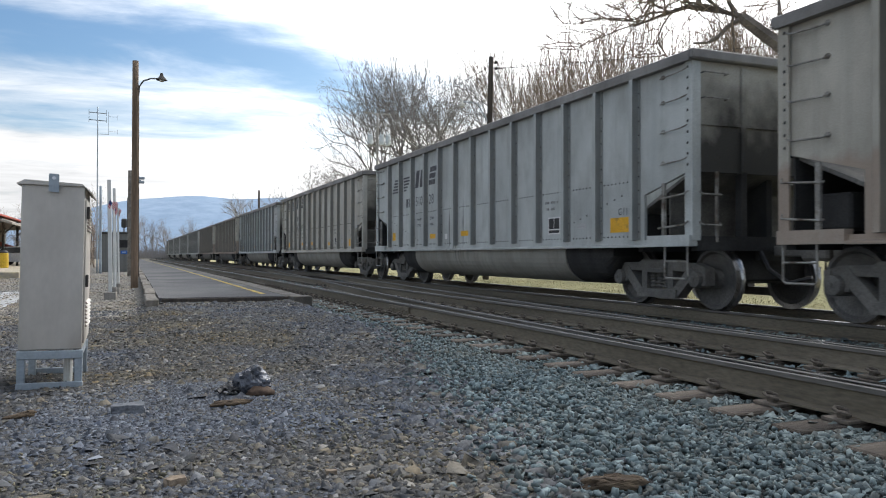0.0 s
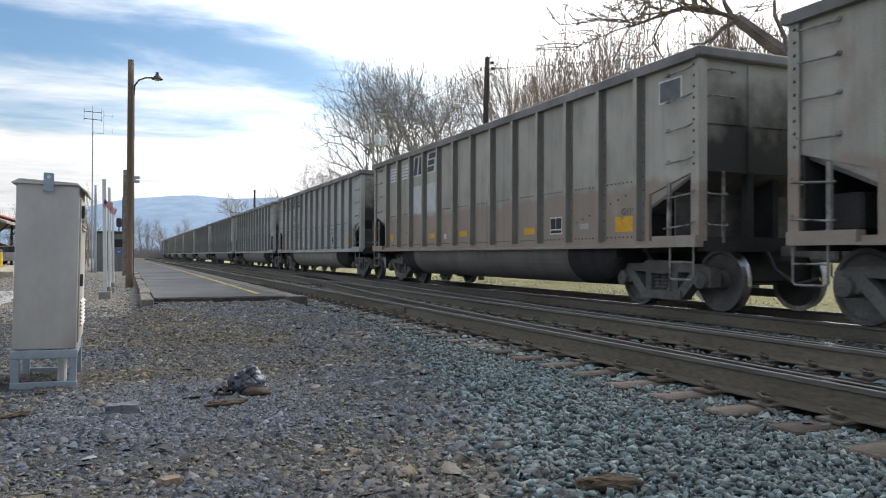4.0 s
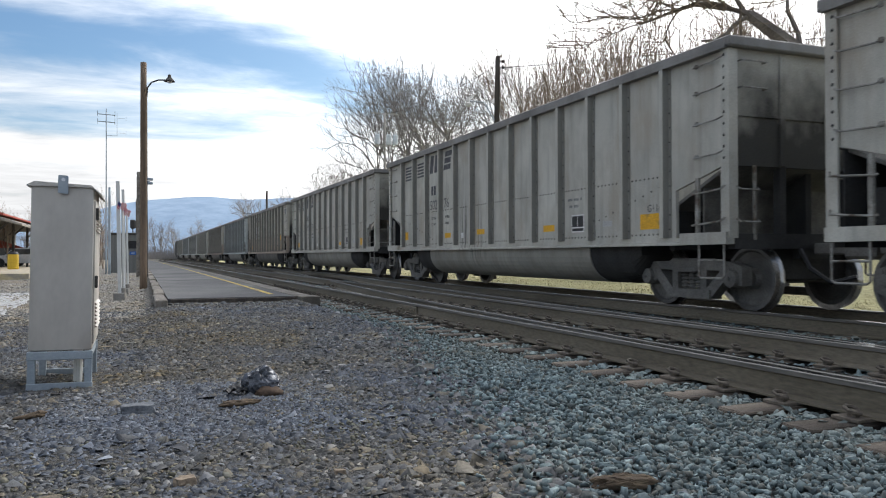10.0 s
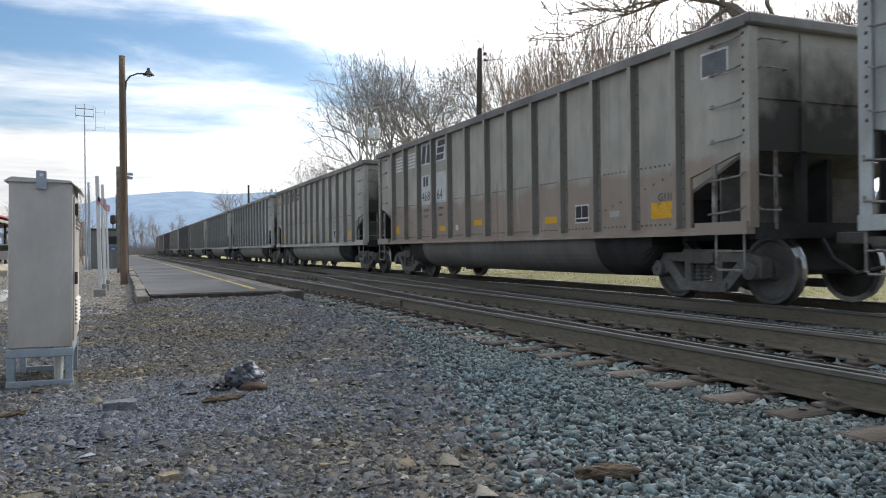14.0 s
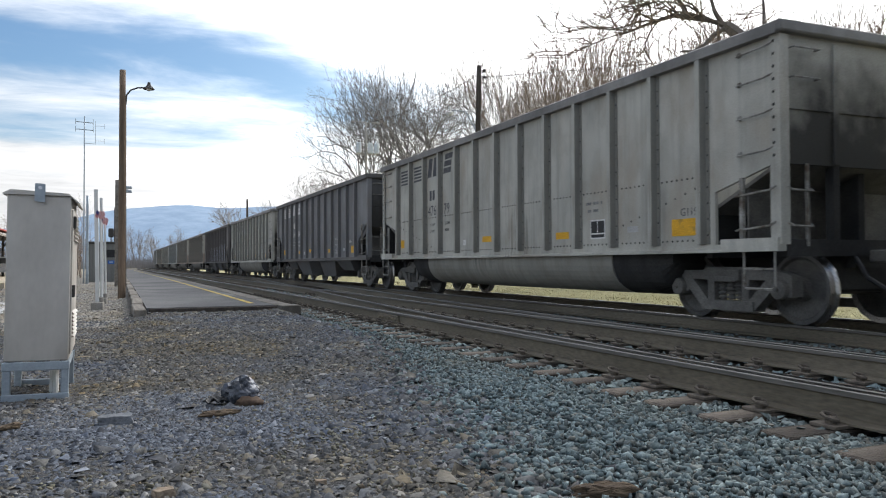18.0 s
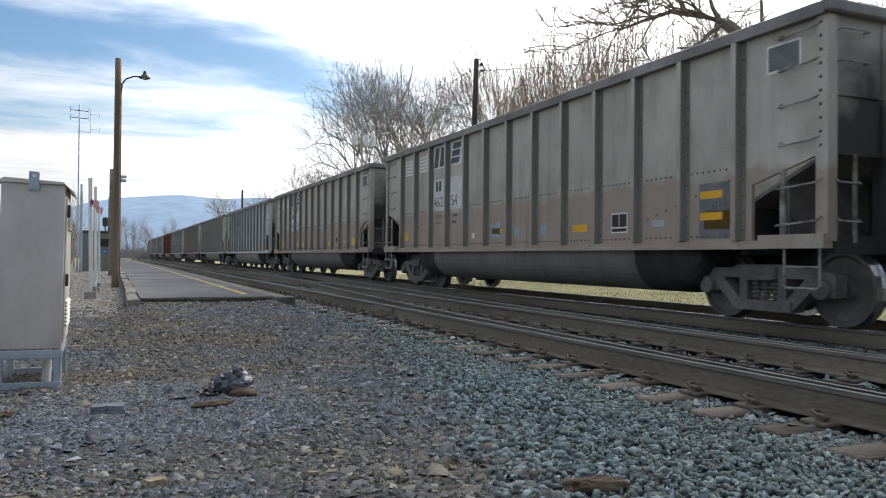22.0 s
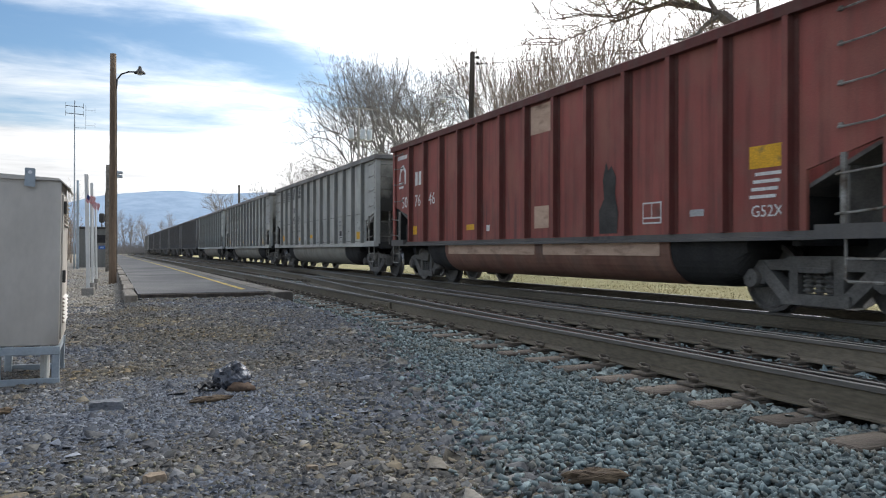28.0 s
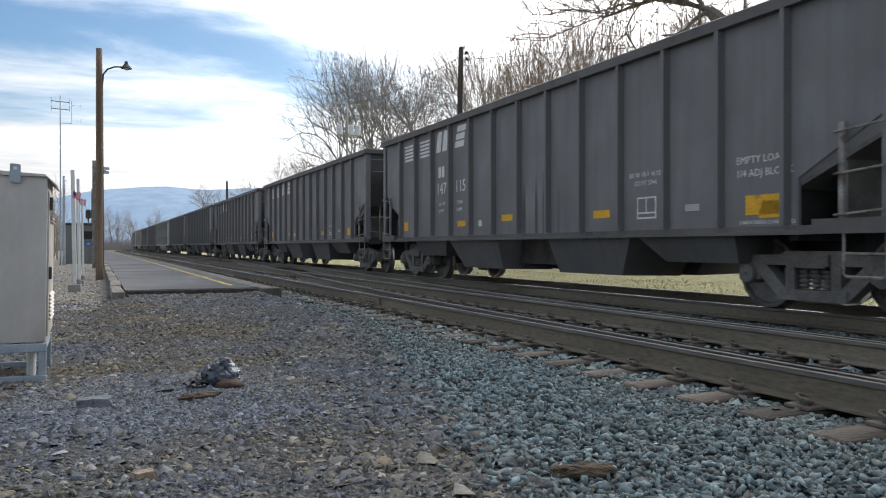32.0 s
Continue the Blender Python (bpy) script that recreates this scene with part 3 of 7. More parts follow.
def make_tracks():
    rng = random.Random(5)
    tie_bm = bmesh.new(); box(tie_bm, -1.28, 1.28, -0.115, 0.115, -0.17, 0, 0.012)
    tie_me = mesh_of("tie", tie_bm, TIE)
    pb = bmesh.new(); box(pb, -0.175, 0.175, -0.088, 0.088, 0.0, 0.020, 0.003)
    plate_me = mesh_of("tie_plate", pb, PLATE_STEEL)
    cb = bmesh.new()
    for s in (-1, 1):
        tube(cb, [(s * 0.115, -0.06, 0.045), (s * 0.14, -0.045, 0.05), (s * 0.16, -0.015, 0.058), (s * 0.155, 0.02, 0.070), (s * 0.125, 0.035, 0.075), (s * 0.09, 0.02, 0.068), (s * 0.07, -0.01, 0.055)], 0.012, 6)
        box(cb, s * 0.112 - 0.018, s * 0.112 + 0.018, -0.035, 0.025, 0.015, 0.060, 0.004)
    clip_me = mesh_of("rail_clip", cb, PLATE_STEEL)
    for name, xc, top, lab in (("empty_track", NEAR_X, NEAR_TOP, "empty railway track with brown rails and weathered wooden ties in ballast"), ("train_track", FAR_X, FAR_TOP, "railway track under the passing coal train in dark ballast")):
        tr = thing(name, lab, "railway track", kind="structure")
        for s in (-1, 1):
            sweep_rail("rail", xc + s * HALF, top, tr, -560, 340, "steel rail with worn shiny head")
        rest = []
        for i in range(-120, 640):
            y = i * 0.505 + 0.06
            z = top - 0.185 - 0.016
            x = xc + drift(y)
            sk, dx = rng.uniform(-0.012, 0.012), rng.uniform(-0.04, 0.04)
            m = Matrix.Translation((x + dx, y, z + rng.uniform(-0.006, 0.0))) @ pose(0, 0, 0, 0, 0, math.degrees(sk))
            if name == "empty_track" and -8 <= i < 280:
                part("tie", tie_me, TIE, tr, m=m)
                if -2 <= i < 46:
                    for s in (-1, 1):
                        q = Matrix.Translation((x + s * HALF, y, z))
                        part("tie_plate", plate_me, PLATE_STEEL, tr, m=q)
                        part("rail_clip", clip_me, PLATE_STEEL, tr, m=q)
            else:
                rest.append(m)
        co = [v.co.copy() for v in tie_me.vertices]
        fs = [tuple(f.vertices) for f in tie_me.polygons]
        verts, faces = [], []
        for m in rest:
            b = len(verts)
            verts += [tuple(m @ c) for c in co]
            faces += [tuple(b + k for k in f) for f in fs]
        tagged(part("tie_row", raw_mesh("tie_row", verts, faces, TIE), TIE, tr, "weathered wooden ties further along"), kind="stuff")
    cross = thing("crossover_track", "curved rails of a crossover leading between the two tracks", "railway track", kind="structure")
    for s in (-1, 1):
        sweep_rail("rail", NEAR_X + s * HALF, NEAR_TOP - 0.004, cross, -4.5, 49.5, "curved steel crossover rail", True)
    # insulated joint bars on the near rail
    tr = bpy.data.objects["empty_track"]
    for s, y in ((-1, 10.95),):
        bm = bmesh.new()
        for q in (-1, 1):
            prism(bm, [(q * 0.014, -0.15), (q * 0.045, -0.165), (q * 0.045, -0.05), (q * 0.030, -0.042)], y - 0.45, y + 0.45, "y")
            for k in range(6):
                lathe(bm, [(0.018, 0.045 * q), (0.018, 0.068 * q)], 6, "x", (0, y - 0.375 + k * 0.15, -0.1))
        part("joint_bar", bm, RAIL, tr, "bolted insulated rail joint bar", m=Matrix.Translation((NEAR_X + s * HALF + drift(y), 0, NEAR_TOP)))


def make_platform():
    top, y0 = 0.225, 13.75
    pl = thing("platform", "low asphalt station platform with worn yellow safety line beside the empty track", "platform", kind="structure")
    ys = [y0, 16, 19, 22, 26, 30, 36, 42, 50, 60, 70, 80, 90, 100, 110, 120, 130, 140, 150]

    def strip(name, xa, xb, za, zb, mat, label, first=y0, yy=None):
        verts, faces = [], []
        yl = [first] + [y for y in (yy or ys) if y > first]
        for y in yl:
            d = drift(y)
            verts += [(xa + d, y, za), (xb + d, y, za), (xb + d, y, zb), (xa + d, y, zb)]
        for j in range(len(yl) - 1):
            for i in range(4):
                faces.append((4 * j + i, 4 * j + (i + 1) % 4, 4 * j + 4 + (i + 1) % 4, 4 * j + 4 + i))
        faces += [(3, 2, 1, 0), tuple(4 * (len(yl) - 1) + i for i in range(4))]
        bm = bmesh.new()
        vs = [bm.verts.new(v) for v in verts]
        for f in faces:
            bm.faces.new([vs[i] for i in f])
        return part(name, bm, mat, pl, label)
    strip("asphalt_slab", 0.41, 2.55, -0.05, top, ASPHALT, "patched grey asphalt paving")
    strip("concrete_edge", 2.554, 2.86, -0.05, top + 0.004, EDGING, "brown weathered concrete platform edge")
    strip("yellow_line", 2.22, 2.32, top + 0.001, top + 0.004, YELLOW, "worn yellow painted line", 14.6)
    bm = bmesh.new(); box(bm, 2.56, 2.90, 13.30, 13.745, -0.05, 0.235, 0.012)
    part("edge_block", bm, EDGING, pl, "broken concrete block at the platform end")
    bm = bmesh.new(); box(bm, 0.42, 2.55, 13.66, 13.746, 0.0, 0.215, 0.01)
    part("end_board", bm, POLEDARK, pl, "dark timber end board")
    rng = random.Random(9)
    y = 13.05
    for i in range(26):
        ln = rng.uniform(2.1, 2.6)
        bm = bmesh.new(); box(bm, -0.095, 0.095, 0, ln - 0.02, -0.2, 0.0, 0.015)
        for v in bm.verts:
            v.co.x += 0.012 * noise.noise((v.co.y * 3 + i, v.co.z * 9, i))
        part("curb_timber", bm, TIMBER, pl, m=Matrix.Translation((0.295 + drift(y), y, top + 0.02 + rng.uniform(-0.02, 0.015))) @ pose(0, 0, 0, rng.uniform(-0.4, 0.4), 0, rng.uniform(-0.5, 0.5) - math.degrees(math.atan((drift(y) - drift(y + ln)) / ln)) * 1))
        y += ln


def make_stones():
    def ballast(r):
        y = r.gauss(-1.0, 0.5) + 17 * r.random() ** 1.5 if r.random() < 0.88 else -14 * r.random() ** 1.5
        x = r.uniform(1.0, 3.72)
        if x < toe(y) + r.gauss(0, 0.20) or (y > 13 and x < 2.95):
            return None
        if x > 3.25 and abs((y - 0.06) / 0.505 - round((y - 0.06) / 0.505)) < 0.25 and r.random() < 0.985:
            return None
        return x + drift(y), y, ground_z(x, y) + r.uniform(-0.01, 0.014) + 0.012 * sm(2.0, 2.8, x), 1

    def between(r):
        y = -1.0 + 30 * r.random() ** 1.6 if r.random() < 0.92 else -9 * r.random()
        x = r.uniform(3.25, 6.0) if r.random() < 0.68 else r.uniform(6.0, 7.6)
        if (abs(x - NEAR_X) < 1.28 and abs((y - 0.06) / 0.505 - round((y - 0.06) / 0.505)) < 0.25 and r.random() < (0.95 if x < 3.8 else 0.8)) or abs(abs(x - NEAR_X) - HALF) < 0.09:
            return None
        return x + drift(y), y, (0.010 if x < 5.9 else -0.035) + r.uniform(-0.02, 0.024), 1

    def pebbles(r):
        y = r.gauss(0.9, 0.35) + 12.7 * r.random() ** 1.6 if r.random() < 0.94 else 1.0 - 5 * r.random() ** 1.6
        x = r.uniform(-2.6, 3.3)
        if x > toe(y) + r.gauss(0.1, 0.2) or abs(x) > 1.4 + 0.55 * abs(y) + r.gauss(0, 0.35):
            return None
        if -0.85 < x < -0.2 and 6.0 < y < 7.1 and r.random() < 0.5:
            return None
        return x, y, ground_z(x, y), (1 + 0.9 * (r.random() < 0.05)) * (0.92 + 0.05 * min(y, 8)) * (1 + 0.35 * sm(1.2, 0.1, toe(y) - x))

    def blue(r):
        a, d = r.uniform(0, math.tau), math.sqrt(r.random()) * r.uniform(0.75, 1.12)
        x, y = 0.35 + 0.95 * d * math.cos(a), 5.05 + 1.05 * d * math.sin(a)
        return x, y, ground_z(x, y) + 0.003, 1

    def tan(r):
        x, y = (r.gauss(-0.25, 0.45), r.gauss(3.1, 0.5)) if r.random() < 0.45 else (r.gauss(1.25, 0.3), r.gauss(3.8, 0.9))
        return (x, y, ground_z(x, y) + 0.002, 1) if x < toe(y) + 0.25 and y > 1.5 else None

    def side(r):
        y = 12 + 26 * r.random() ** 1.4
        x = r.uniform(-5, 0.05)
        return x + drift(y), y, ground_z(x, y), 1.2
    stone_field("ballast_stones", "angular blue-grey crushed stone ballast on the track shoulder", 54000, 0.043, 21, BALLAST, ballast, tall=0.85)
    stone_field("track_ballast", "grey crushed stone between the rails", 32000, 0.054, 22, BALLAST, between, chips=True, tall=0.85)
    stone_field("gravel_stones", "brown and grey gravel spread over the yard", 96000, 0.030, 23, PEBBLE, pebbles, 0.2, chips=True)
    stone_field("blue_gravel", "finer blue-grey gravel in an oval round the plastic bag", 7000, 0.025, 25, BLUE_PEBBLE, blue, 0.2, chips=True)
    stone_field("tan_stones", "larger flat tan and olive stones among the gravel", 1500, 0.030, 26, TAN_PEBBLE, tan, 0.25, tall=0.55)
    stone_field("yard_gravel", "pale gravel beside the platform", 16000, 0.042, 24, PALE_PEBBLE, side, chips=True)


# ---- coal train ----
PITCH, LEN, EDGE = 16.15, 14.58, 7.29
RIBS = [-EDGE + 1.29 + 1.0 * i for i in range(13)]
PAINTED = ("side_panel", "rib", "top_rail", "end_wall", "corner_post", "side_sill", "tub", "end_rail", "hopper_bay", "end_post", "end_stiffener")


def side_frame_mesh():
    bm = bmesh.new()
    t = 0.075

    def beam(p, q, w, th=t):
        p, q = Vector(p), Vector(q)
        d = (q - p).normalized()
        n = Vector((-d.y, d.x)) * w / 2
        prism(bm, [tuple(p + n), tuple(p - n), tuple(q - n), tuple(q + n)], -th, th)
    prism(bm, [(-1.06, 0.52), (-1.04, 0.63), (-0.86, 0.68), (-0.45, 0.69), (-0.38, 0.73), (0.38, 0.73), (0.45, 0.69), (0.86, 0.68), (1.04, 0.63), (1.06, 0.52), (0.84, 0.52), (0.74, 0.56), (-0.74, 0.56), (-0.84, 0.52)], -t, t)
    for s in (-1, 1):
        beam((s * 0.82, 0.60), (s * 0.40, 0.21), 0.16, 0.085)
        beam((s * 0.31, 0.60), (s * 0.31, 0.22), 0.13, 0.08)
        beam((s * 0.36, 0.66), (s * 0.52, 0.60), 0.10, 0.07)
        beam((s * 1.03, 0.62), (s * 1.03, 0.36), 0.10, 0.09)
        beam((s * 0.80, 0.58), (s * 0.79, 0.38), 0.09, 0.09)
        lathe(bm, [(0.06, -0.17), (0.115, -0.155), (0.125, -0.12), (0.125, 0.10)], 14, "x", (0, s * 0.915, 0.45))
        lathe(bm, [(0.028, -0.19), (0.028, -0.15)], 6, "x", (0, s * 0.915, 0.45))
    beam((-0.47, 0.215), (0.47, 0.215), 0.13, 0.11)
    beam((-0.24, 0.62), (0.24, 0.62), 0.13, 0.12)
    box(bm, -0.13, -0.06, -0.2, 0.2, 0.53, 0.60, 0.01)
    return mesh_of("side_frame", bm, TRUCK)


def spring_mesh():
    bm = bmesh.new()
    lathe(bm, [(0.045, 0.29)] + [q for k in range(4) for q in ((0.045, 0.30 + 0.055 * k), (0.068, 0.315 + 0.055 * k), (0.068, 0.33 + 0.055 * k), (0.045, 0.345 + 0.055 * k))] + [(0.045, 0.53)], 8)
    return mesh_of("spring", bm, TRUCK)


def wheelset_mesh():
    bm = bmesh.new()
    lathe(bm, [(0.075, -0.95), (0.075, 0.95)], 10, "x")
    for s in (-1, 1):
        lathe(bm, [(0.09, s * 0.60), (0.14, s * 0.63), (0.14, s * 0.66), (0.34, s * 0.69), (0.40, s * 0.665), (0.475, s * 0.66), (0.478, s * 0.69), (0.452, s * 0.715), (0.448, s * 0.80), (0.40, s * 0.805), (0.37, s * 0.77), (0.15, s * 0.74), (0.13, s * 0.83), (0.075, s * 0.84)], 20, "x")
    me = mesh_of("wheelset", bm, WHEEL)
    me.materials.append(TREAD)
    for f in me.polygons:
        c = f.center
        r = math.hypot(c.y, c.z)
        if r > 0.43:
            f.material_index = 1
    return me


LETTERS = {}


def text_mesh(body, size, mat):
    """A flat lettering mesh; all of them are cut before the place is filled."""
    if (body, size, mat.name) not in LETTERS:
        cu = bpy.data.curves.new("lettering", "FONT")
        cu.body, cu.size, cu.extrude, cu.resolution_u = body, size, 0.001, 2
        ob = new("lettering", cu)
        me = bpy.data.meshes.new_from_object(ob.evaluated_get(bpy.context.evaluated_depsgraph_get()))
        bpy.data.objects.remove(ob)
        me.materials.clear()
        me.materials.append(mat)
        LETTERS[body, size, mat.name] = me
    return LETTERS[body, size, mat.name]


def cut_letters():
    for colour, number in TRAIN:
        if number and colour != "red":
            for w in number.split():
                text_mesh(w, 0.36, STENCIL if colour in ("black", "patched") else STENCIL_DARK)
    for w in ("50", "76", "46"):
        text_mesh(w, 0.42, STENCIL)
    for w in ("LD LMT", "LT WT", "237000", "49000", "229200", "56800"):
        text_mesh(w, 0.10, STENCIL); text_mesh(w, 0.10, STENCIL_DARK)
    for w in ("G119", "G118R", "G116"):
        text_mesh(w, 0.155, STENCIL_DARK)
    for w, s in (("EMPTY LOAD", 0.125), ("1/4 ADJ BLOCK", 0.125), ("2 INCH TREAD COND SHOES", 0.062), ("EX W 10-7  H 12-7", 0.095), ("CU FT 3744", 0.095), ("H65", 0.15), ("G52X", 0.2)):
        text_mesh(w, s, STENCIL)


def on_side(y, z, x=-1.5035):
    """Pose of a flat mark on the side that faces the yard; it reads towards the leading end."""
    return Matrix(((0, 0, -1, x), (-1, 0, 0, y), (0, 1, 0, z), (0, 0, 0, 1)))


def mark(name, polys, mat, car, label, y, z):
    """Flat painted shapes; polys in metres, to the right and up from (y, z)."""
    bm = bmesh.new()
    for q in polys:
        prism(bm, q, 0.0, 0.003, "z")
    return part(name, bm, mat, car, label, m=on_side(y, z))


def rect(x, y, w, h, slant=0.0):
    return [(x, y), (x + w, y), (x + w + slant, y + h), (x + slant, y + h)]


def build_car(kind):
    """A coal car at the origin: y along the track (leading end at -y), z from the rail head."""
    car = thing("coal_gondola" if kind != "hopper" else "coal_hopper", "coal car", "rail car")
    P, D = PLAIN, DARK
    s15, zt = 1.5, 3.48
    # sides
    hi, lo, far = (2.2, 1.55, 1.15) if kind == "hopper" else (1.99, 1.70, 1.08)
    cut = [(-EDGE, 3.49), (-EDGE, hi), (-EDGE + far, lo), (-EDGE + far, 1.0), (EDGE - far, 1.0), (EDGE - far, lo), (EDGE, hi), (EDGE, 3.49)]
    for s in (-1, 1):
        bm = bmesh.new(); prism(bm, cut, s * s15 if s < 0 else s * s15 - 0.05, s * s15 + 0.05 if s < 0 else s * s15)
        part("side_panel", bm, P, car)
        bm = bmesh.new(); prism(bm, [(s * 1.49, 3.47), (s * 1.605, 3.47), (s * 1.605, 3.60), (s * 1.58, 3.62), (s * 1.43, 3.62), (s * 1.42, 3.50)], -EDGE - 0.03, EDGE + 0.03, "y")
        part("top_rail", bm, P, car, "heavy top rail")
        bm = bmesh.new(); prism(bm, [(s * 1.45, 0.915), (s * 1.585, 0.915), (s * 1.585, 0.945), (s * 1.515, 0.965), (s * 1.515, 1.02), (s * 1.45, 1.02)], -EDGE + 0.9, EDGE - 0.9, "y")
        box(bm, min(s * 1.45, s * 1.59), max(s * 1.45, s * 1.59), -EDGE - 0.02, -EDGE + 0.9, 0.92, 1.08)
        box(bm, min(s * 1.45, s * 1.59), max(s * 1.45, s * 1.59), EDGE - 0.9, EDGE + 0.02, 0.92, 1.08)
        part("side_sill", bm, P, car)
    rib_bm = bmesh.new()
    if kind == "hopper":
        prism(rib_bm, [(-0.0, -0.05), (-0.10, -0.028), (-0.10, 0.028), (0.0, 0.05)], 1.03, 3.475, "z")
    else:
        prism(rib_bm, [(0.0, -0.115), (-0.012, -0.115), (-0.012, -0.055), (-0.10, -0.042), (-0.10, 0.042), (-0.012, 0.055), (-0.012, 0.115), (0.0, 0.115)], 1.03, 3.475, "z")
    rib_me = mesh_of("rib", rib_bm, P)
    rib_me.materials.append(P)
    # outer face keeps the side colour; flanks and flanges take the darkened tone
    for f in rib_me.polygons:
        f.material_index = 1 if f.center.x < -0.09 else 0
    for y in RIBS:
        part("rib", rib_me, P, car, m=Matrix.Translation((-s15 - 0.0005, y, 0)))
        part("rib", rib_me, P, car, m=Matrix.Translation((s15 + 0.0005, y, 0)) @ pose(0, 0, 0, 0, 0, 180))
    # ends
    for s in (-1, 1):
        y0, y1 = sorted((s * (EDGE - 0.06), s * EDGE))
        bm = bmesh.new(); box(bm, -1.445, 1.445, y0, y1, 1.95, 3.5)
        part("end_wall", bm, SOOTY, car, "end wall streaked with soot")
        for x in (-0.62, 0.62):
            bm = bmesh.new(); box(bm, x - 0.05, x + 0.05, min(s * EDGE, s * (EDGE + 0.03)), max(s * EDGE, s * (EDGE + 0.03)), 1.96, 3.45, 0.012)
            part("end_post", bm, SOOTY, car)
        bm = bmesh.new(); box(bm, -1.39, 1.39, min(s * (EDGE + 0.001), s * (EDGE + 0.022)), max(s * (EDGE + 0.001), s * (EDGE + 0.022)), 2.60, 2.63)
        part("end_stiffener", bm, SOOTY, car)
        bm = bmesh.new(); box(bm, -1.60, 1.60, min(s * (EDGE - 0.03), s * (EDGE + 0.11)), max(s * (EDGE - 0.03), s * (EDGE + 0.11)), 3.482, 3.624, 0.02)
        part("end_rail", bm, P, car)
        for q in (-1, 1):
            bm = bmesh.new()
            prism(bm, [(q * 1.515, s * (EDGE - 0.12)), (q * 1.545, s * (EDGE - 0.12)), (q * 1.545, s * (EDGE + 0.035)), (q * 1.40, s * (EDGE + 0.035)), (q * 1.40, s * (EDGE + 0.005)), (q * 1.515, s * (EDGE + 0.005))], 1.0, 3.47, "z")
            part("corner_post", bm, P, car)
            # ladder below, grab irons above
            x, yl = q * 1.56, s * (EDGE - 0.55)
            bm = bmesh.new(); box(bm, x - 0.02, x + 0.02, yl - 0.03, yl + 0.03, 0.98, 2.08 if kind == "hopper" else 1.83)
            part("ladder_stile", bm, LADDER, car, "pale steel ladder stile")
            for z in ((1.15, 1.58, 2.02) if kind == "hopper" else (1.22, 1.64)):
                bm = bmesh.new(); tube(bm, [(x, yl - s * 0.07, z - 0.03), (x + q * 0.05, yl - s * 0.06, z - 0.04), (x + q * 0.05, s * (EDGE - 0.07), z), (x, s * (EDGE - 0.03), z + 0.05)], 0.014, 5)
                part("ladder_rung", bm, LADDER, car)
            bm = bmesh.new(); tube(bm, [(x, yl + s * 0.02, 0.95), (x, yl + s * 0.02, 0.50), (x, yl + s * 0.06, 0.47), (x, s * (EDGE - 0.09), 0.47), (x, s * (EDGE - 0.05), 0.50), (x, s * (EDGE - 0.05), 0.95)], 0.016, 5)
            tube(bm, [(x, yl + s * 0.02, 0.71), (x, s * (EDGE - 0.05), 0.71)], 0.014, 5)
            part("stirrup_step", bm, LADDER, car, "hanging steel step with two rungs")
            if q < 0:        # short ladder on the end, beside the corner
                bm = bmesh.new(); box(bm, -1.13, -1.09, min(s * (EDGE + 0.005), s * (EDGE + 0.035)), max(s * (EDGE + 0.005), s * (EDGE + 0.035)), 0.98, 1.96)
                part("end_ladder_stile", bm, LADDER, car, "steel ladder stile on the car end")
                for z in (1.22, 1.64):
                    bm = bmesh.new(); tube(bm, [(-1.43, s * (EDGE + 0.02), z + 0.04), (-1.40, s * (EDGE + 0.08), z), (-1.08, s * (EDGE + 0.08), z - 0.01), (-1.06, s * (EDGE + 0.02), z + 0.02)], 0.013, 5)
                    part("end_ladder_rung", bm, LADDER, car)
            for z in (() if kind == "hopper" else (2.10, 2.55, 2.97, 3.34)):
                bm = bmesh.new()
                tube(bm, [(q * 1.50, s * (EDGE - 0.63), z + 0.03), (q * 1.57, s * (EDGE - 0.62), z), (q * 1.58, s * (EDGE - 0.18), z + 0.015), (q * 1.53, s * (EDGE - 0.06), z + 0.06)], 0.012, 5)
                lathe(bm, [(0.035, q * 1.50), (0.03, q * 1.525)], 6, "x", (0, s * (EDGE - 0.63), z + 0.03))
                part("grab_iron", bm, LADDER, car, "bent steel grab iron")
            bm = bmesh.new()
            for z in (2.97, 3.32):
                tube(bm, [(q * 1.36, s * EDGE, z), (q * 1.36, s * (EDGE + 0.08), z), (q * 0.95, s * (EDGE + 0.08), z), (q * 0.95, s * EDGE, z)], 0.012, 5)
                part("grab_iron", bm, LADDER, car, "bent steel grab iron")
                bm = bmesh.new()
            bm.free()
        # sloping floor over the truck, end platform, posts
        bm = bmesh.new(); prism(bm, [(s * (EDGE - 0.02), 1.97), (s * (EDGE - 0.02), 2.02), (s * (EDGE - 2.2), 1.05), (s * (EDGE - 2.2), 1.0)], -1.44, 1.44)
        part("slope_sheet", bm, TRUCK, car, "dark sloping end floor")
        # added plate that blocks the view across under the sloping floor
        bm = bmesh.new(); prism(bm, [(s * (EDGE - 0.14), 1.0), (s * (EDGE - 0.14), 1.9), (s * (EDGE - 2.1), 1.01)], -0.05, 0.05)
        part("centre_web", bm, NEAR_BLACK, car, "added dark centre plate under the sloping floor")
        bm = bmesh.new(); box(bm, -1.40, 1.40, min(s * (EDGE - 1.36), s * (EDGE - 1.24)), max(s * (EDGE - 1.36), s * (EDGE - 1.24)), 0.85, 1.42)
        part("body_bolster", bm, NEAR_BLACK, car)
        # one dark block stands for brake rigging and the shade under the end
        bm = bmesh.new(); box(bm, -0.72, 0.72, min(s * (EDGE - 0.70), s * (EDGE - 0.13)), max(s * (EDGE - 0.70), s * (EDGE - 0.13)), 0.42, 0.93, 0.03)
        part("brake_rigging", bm, NEAR_BLACK, car, "dark block for rigging and shade under the end")
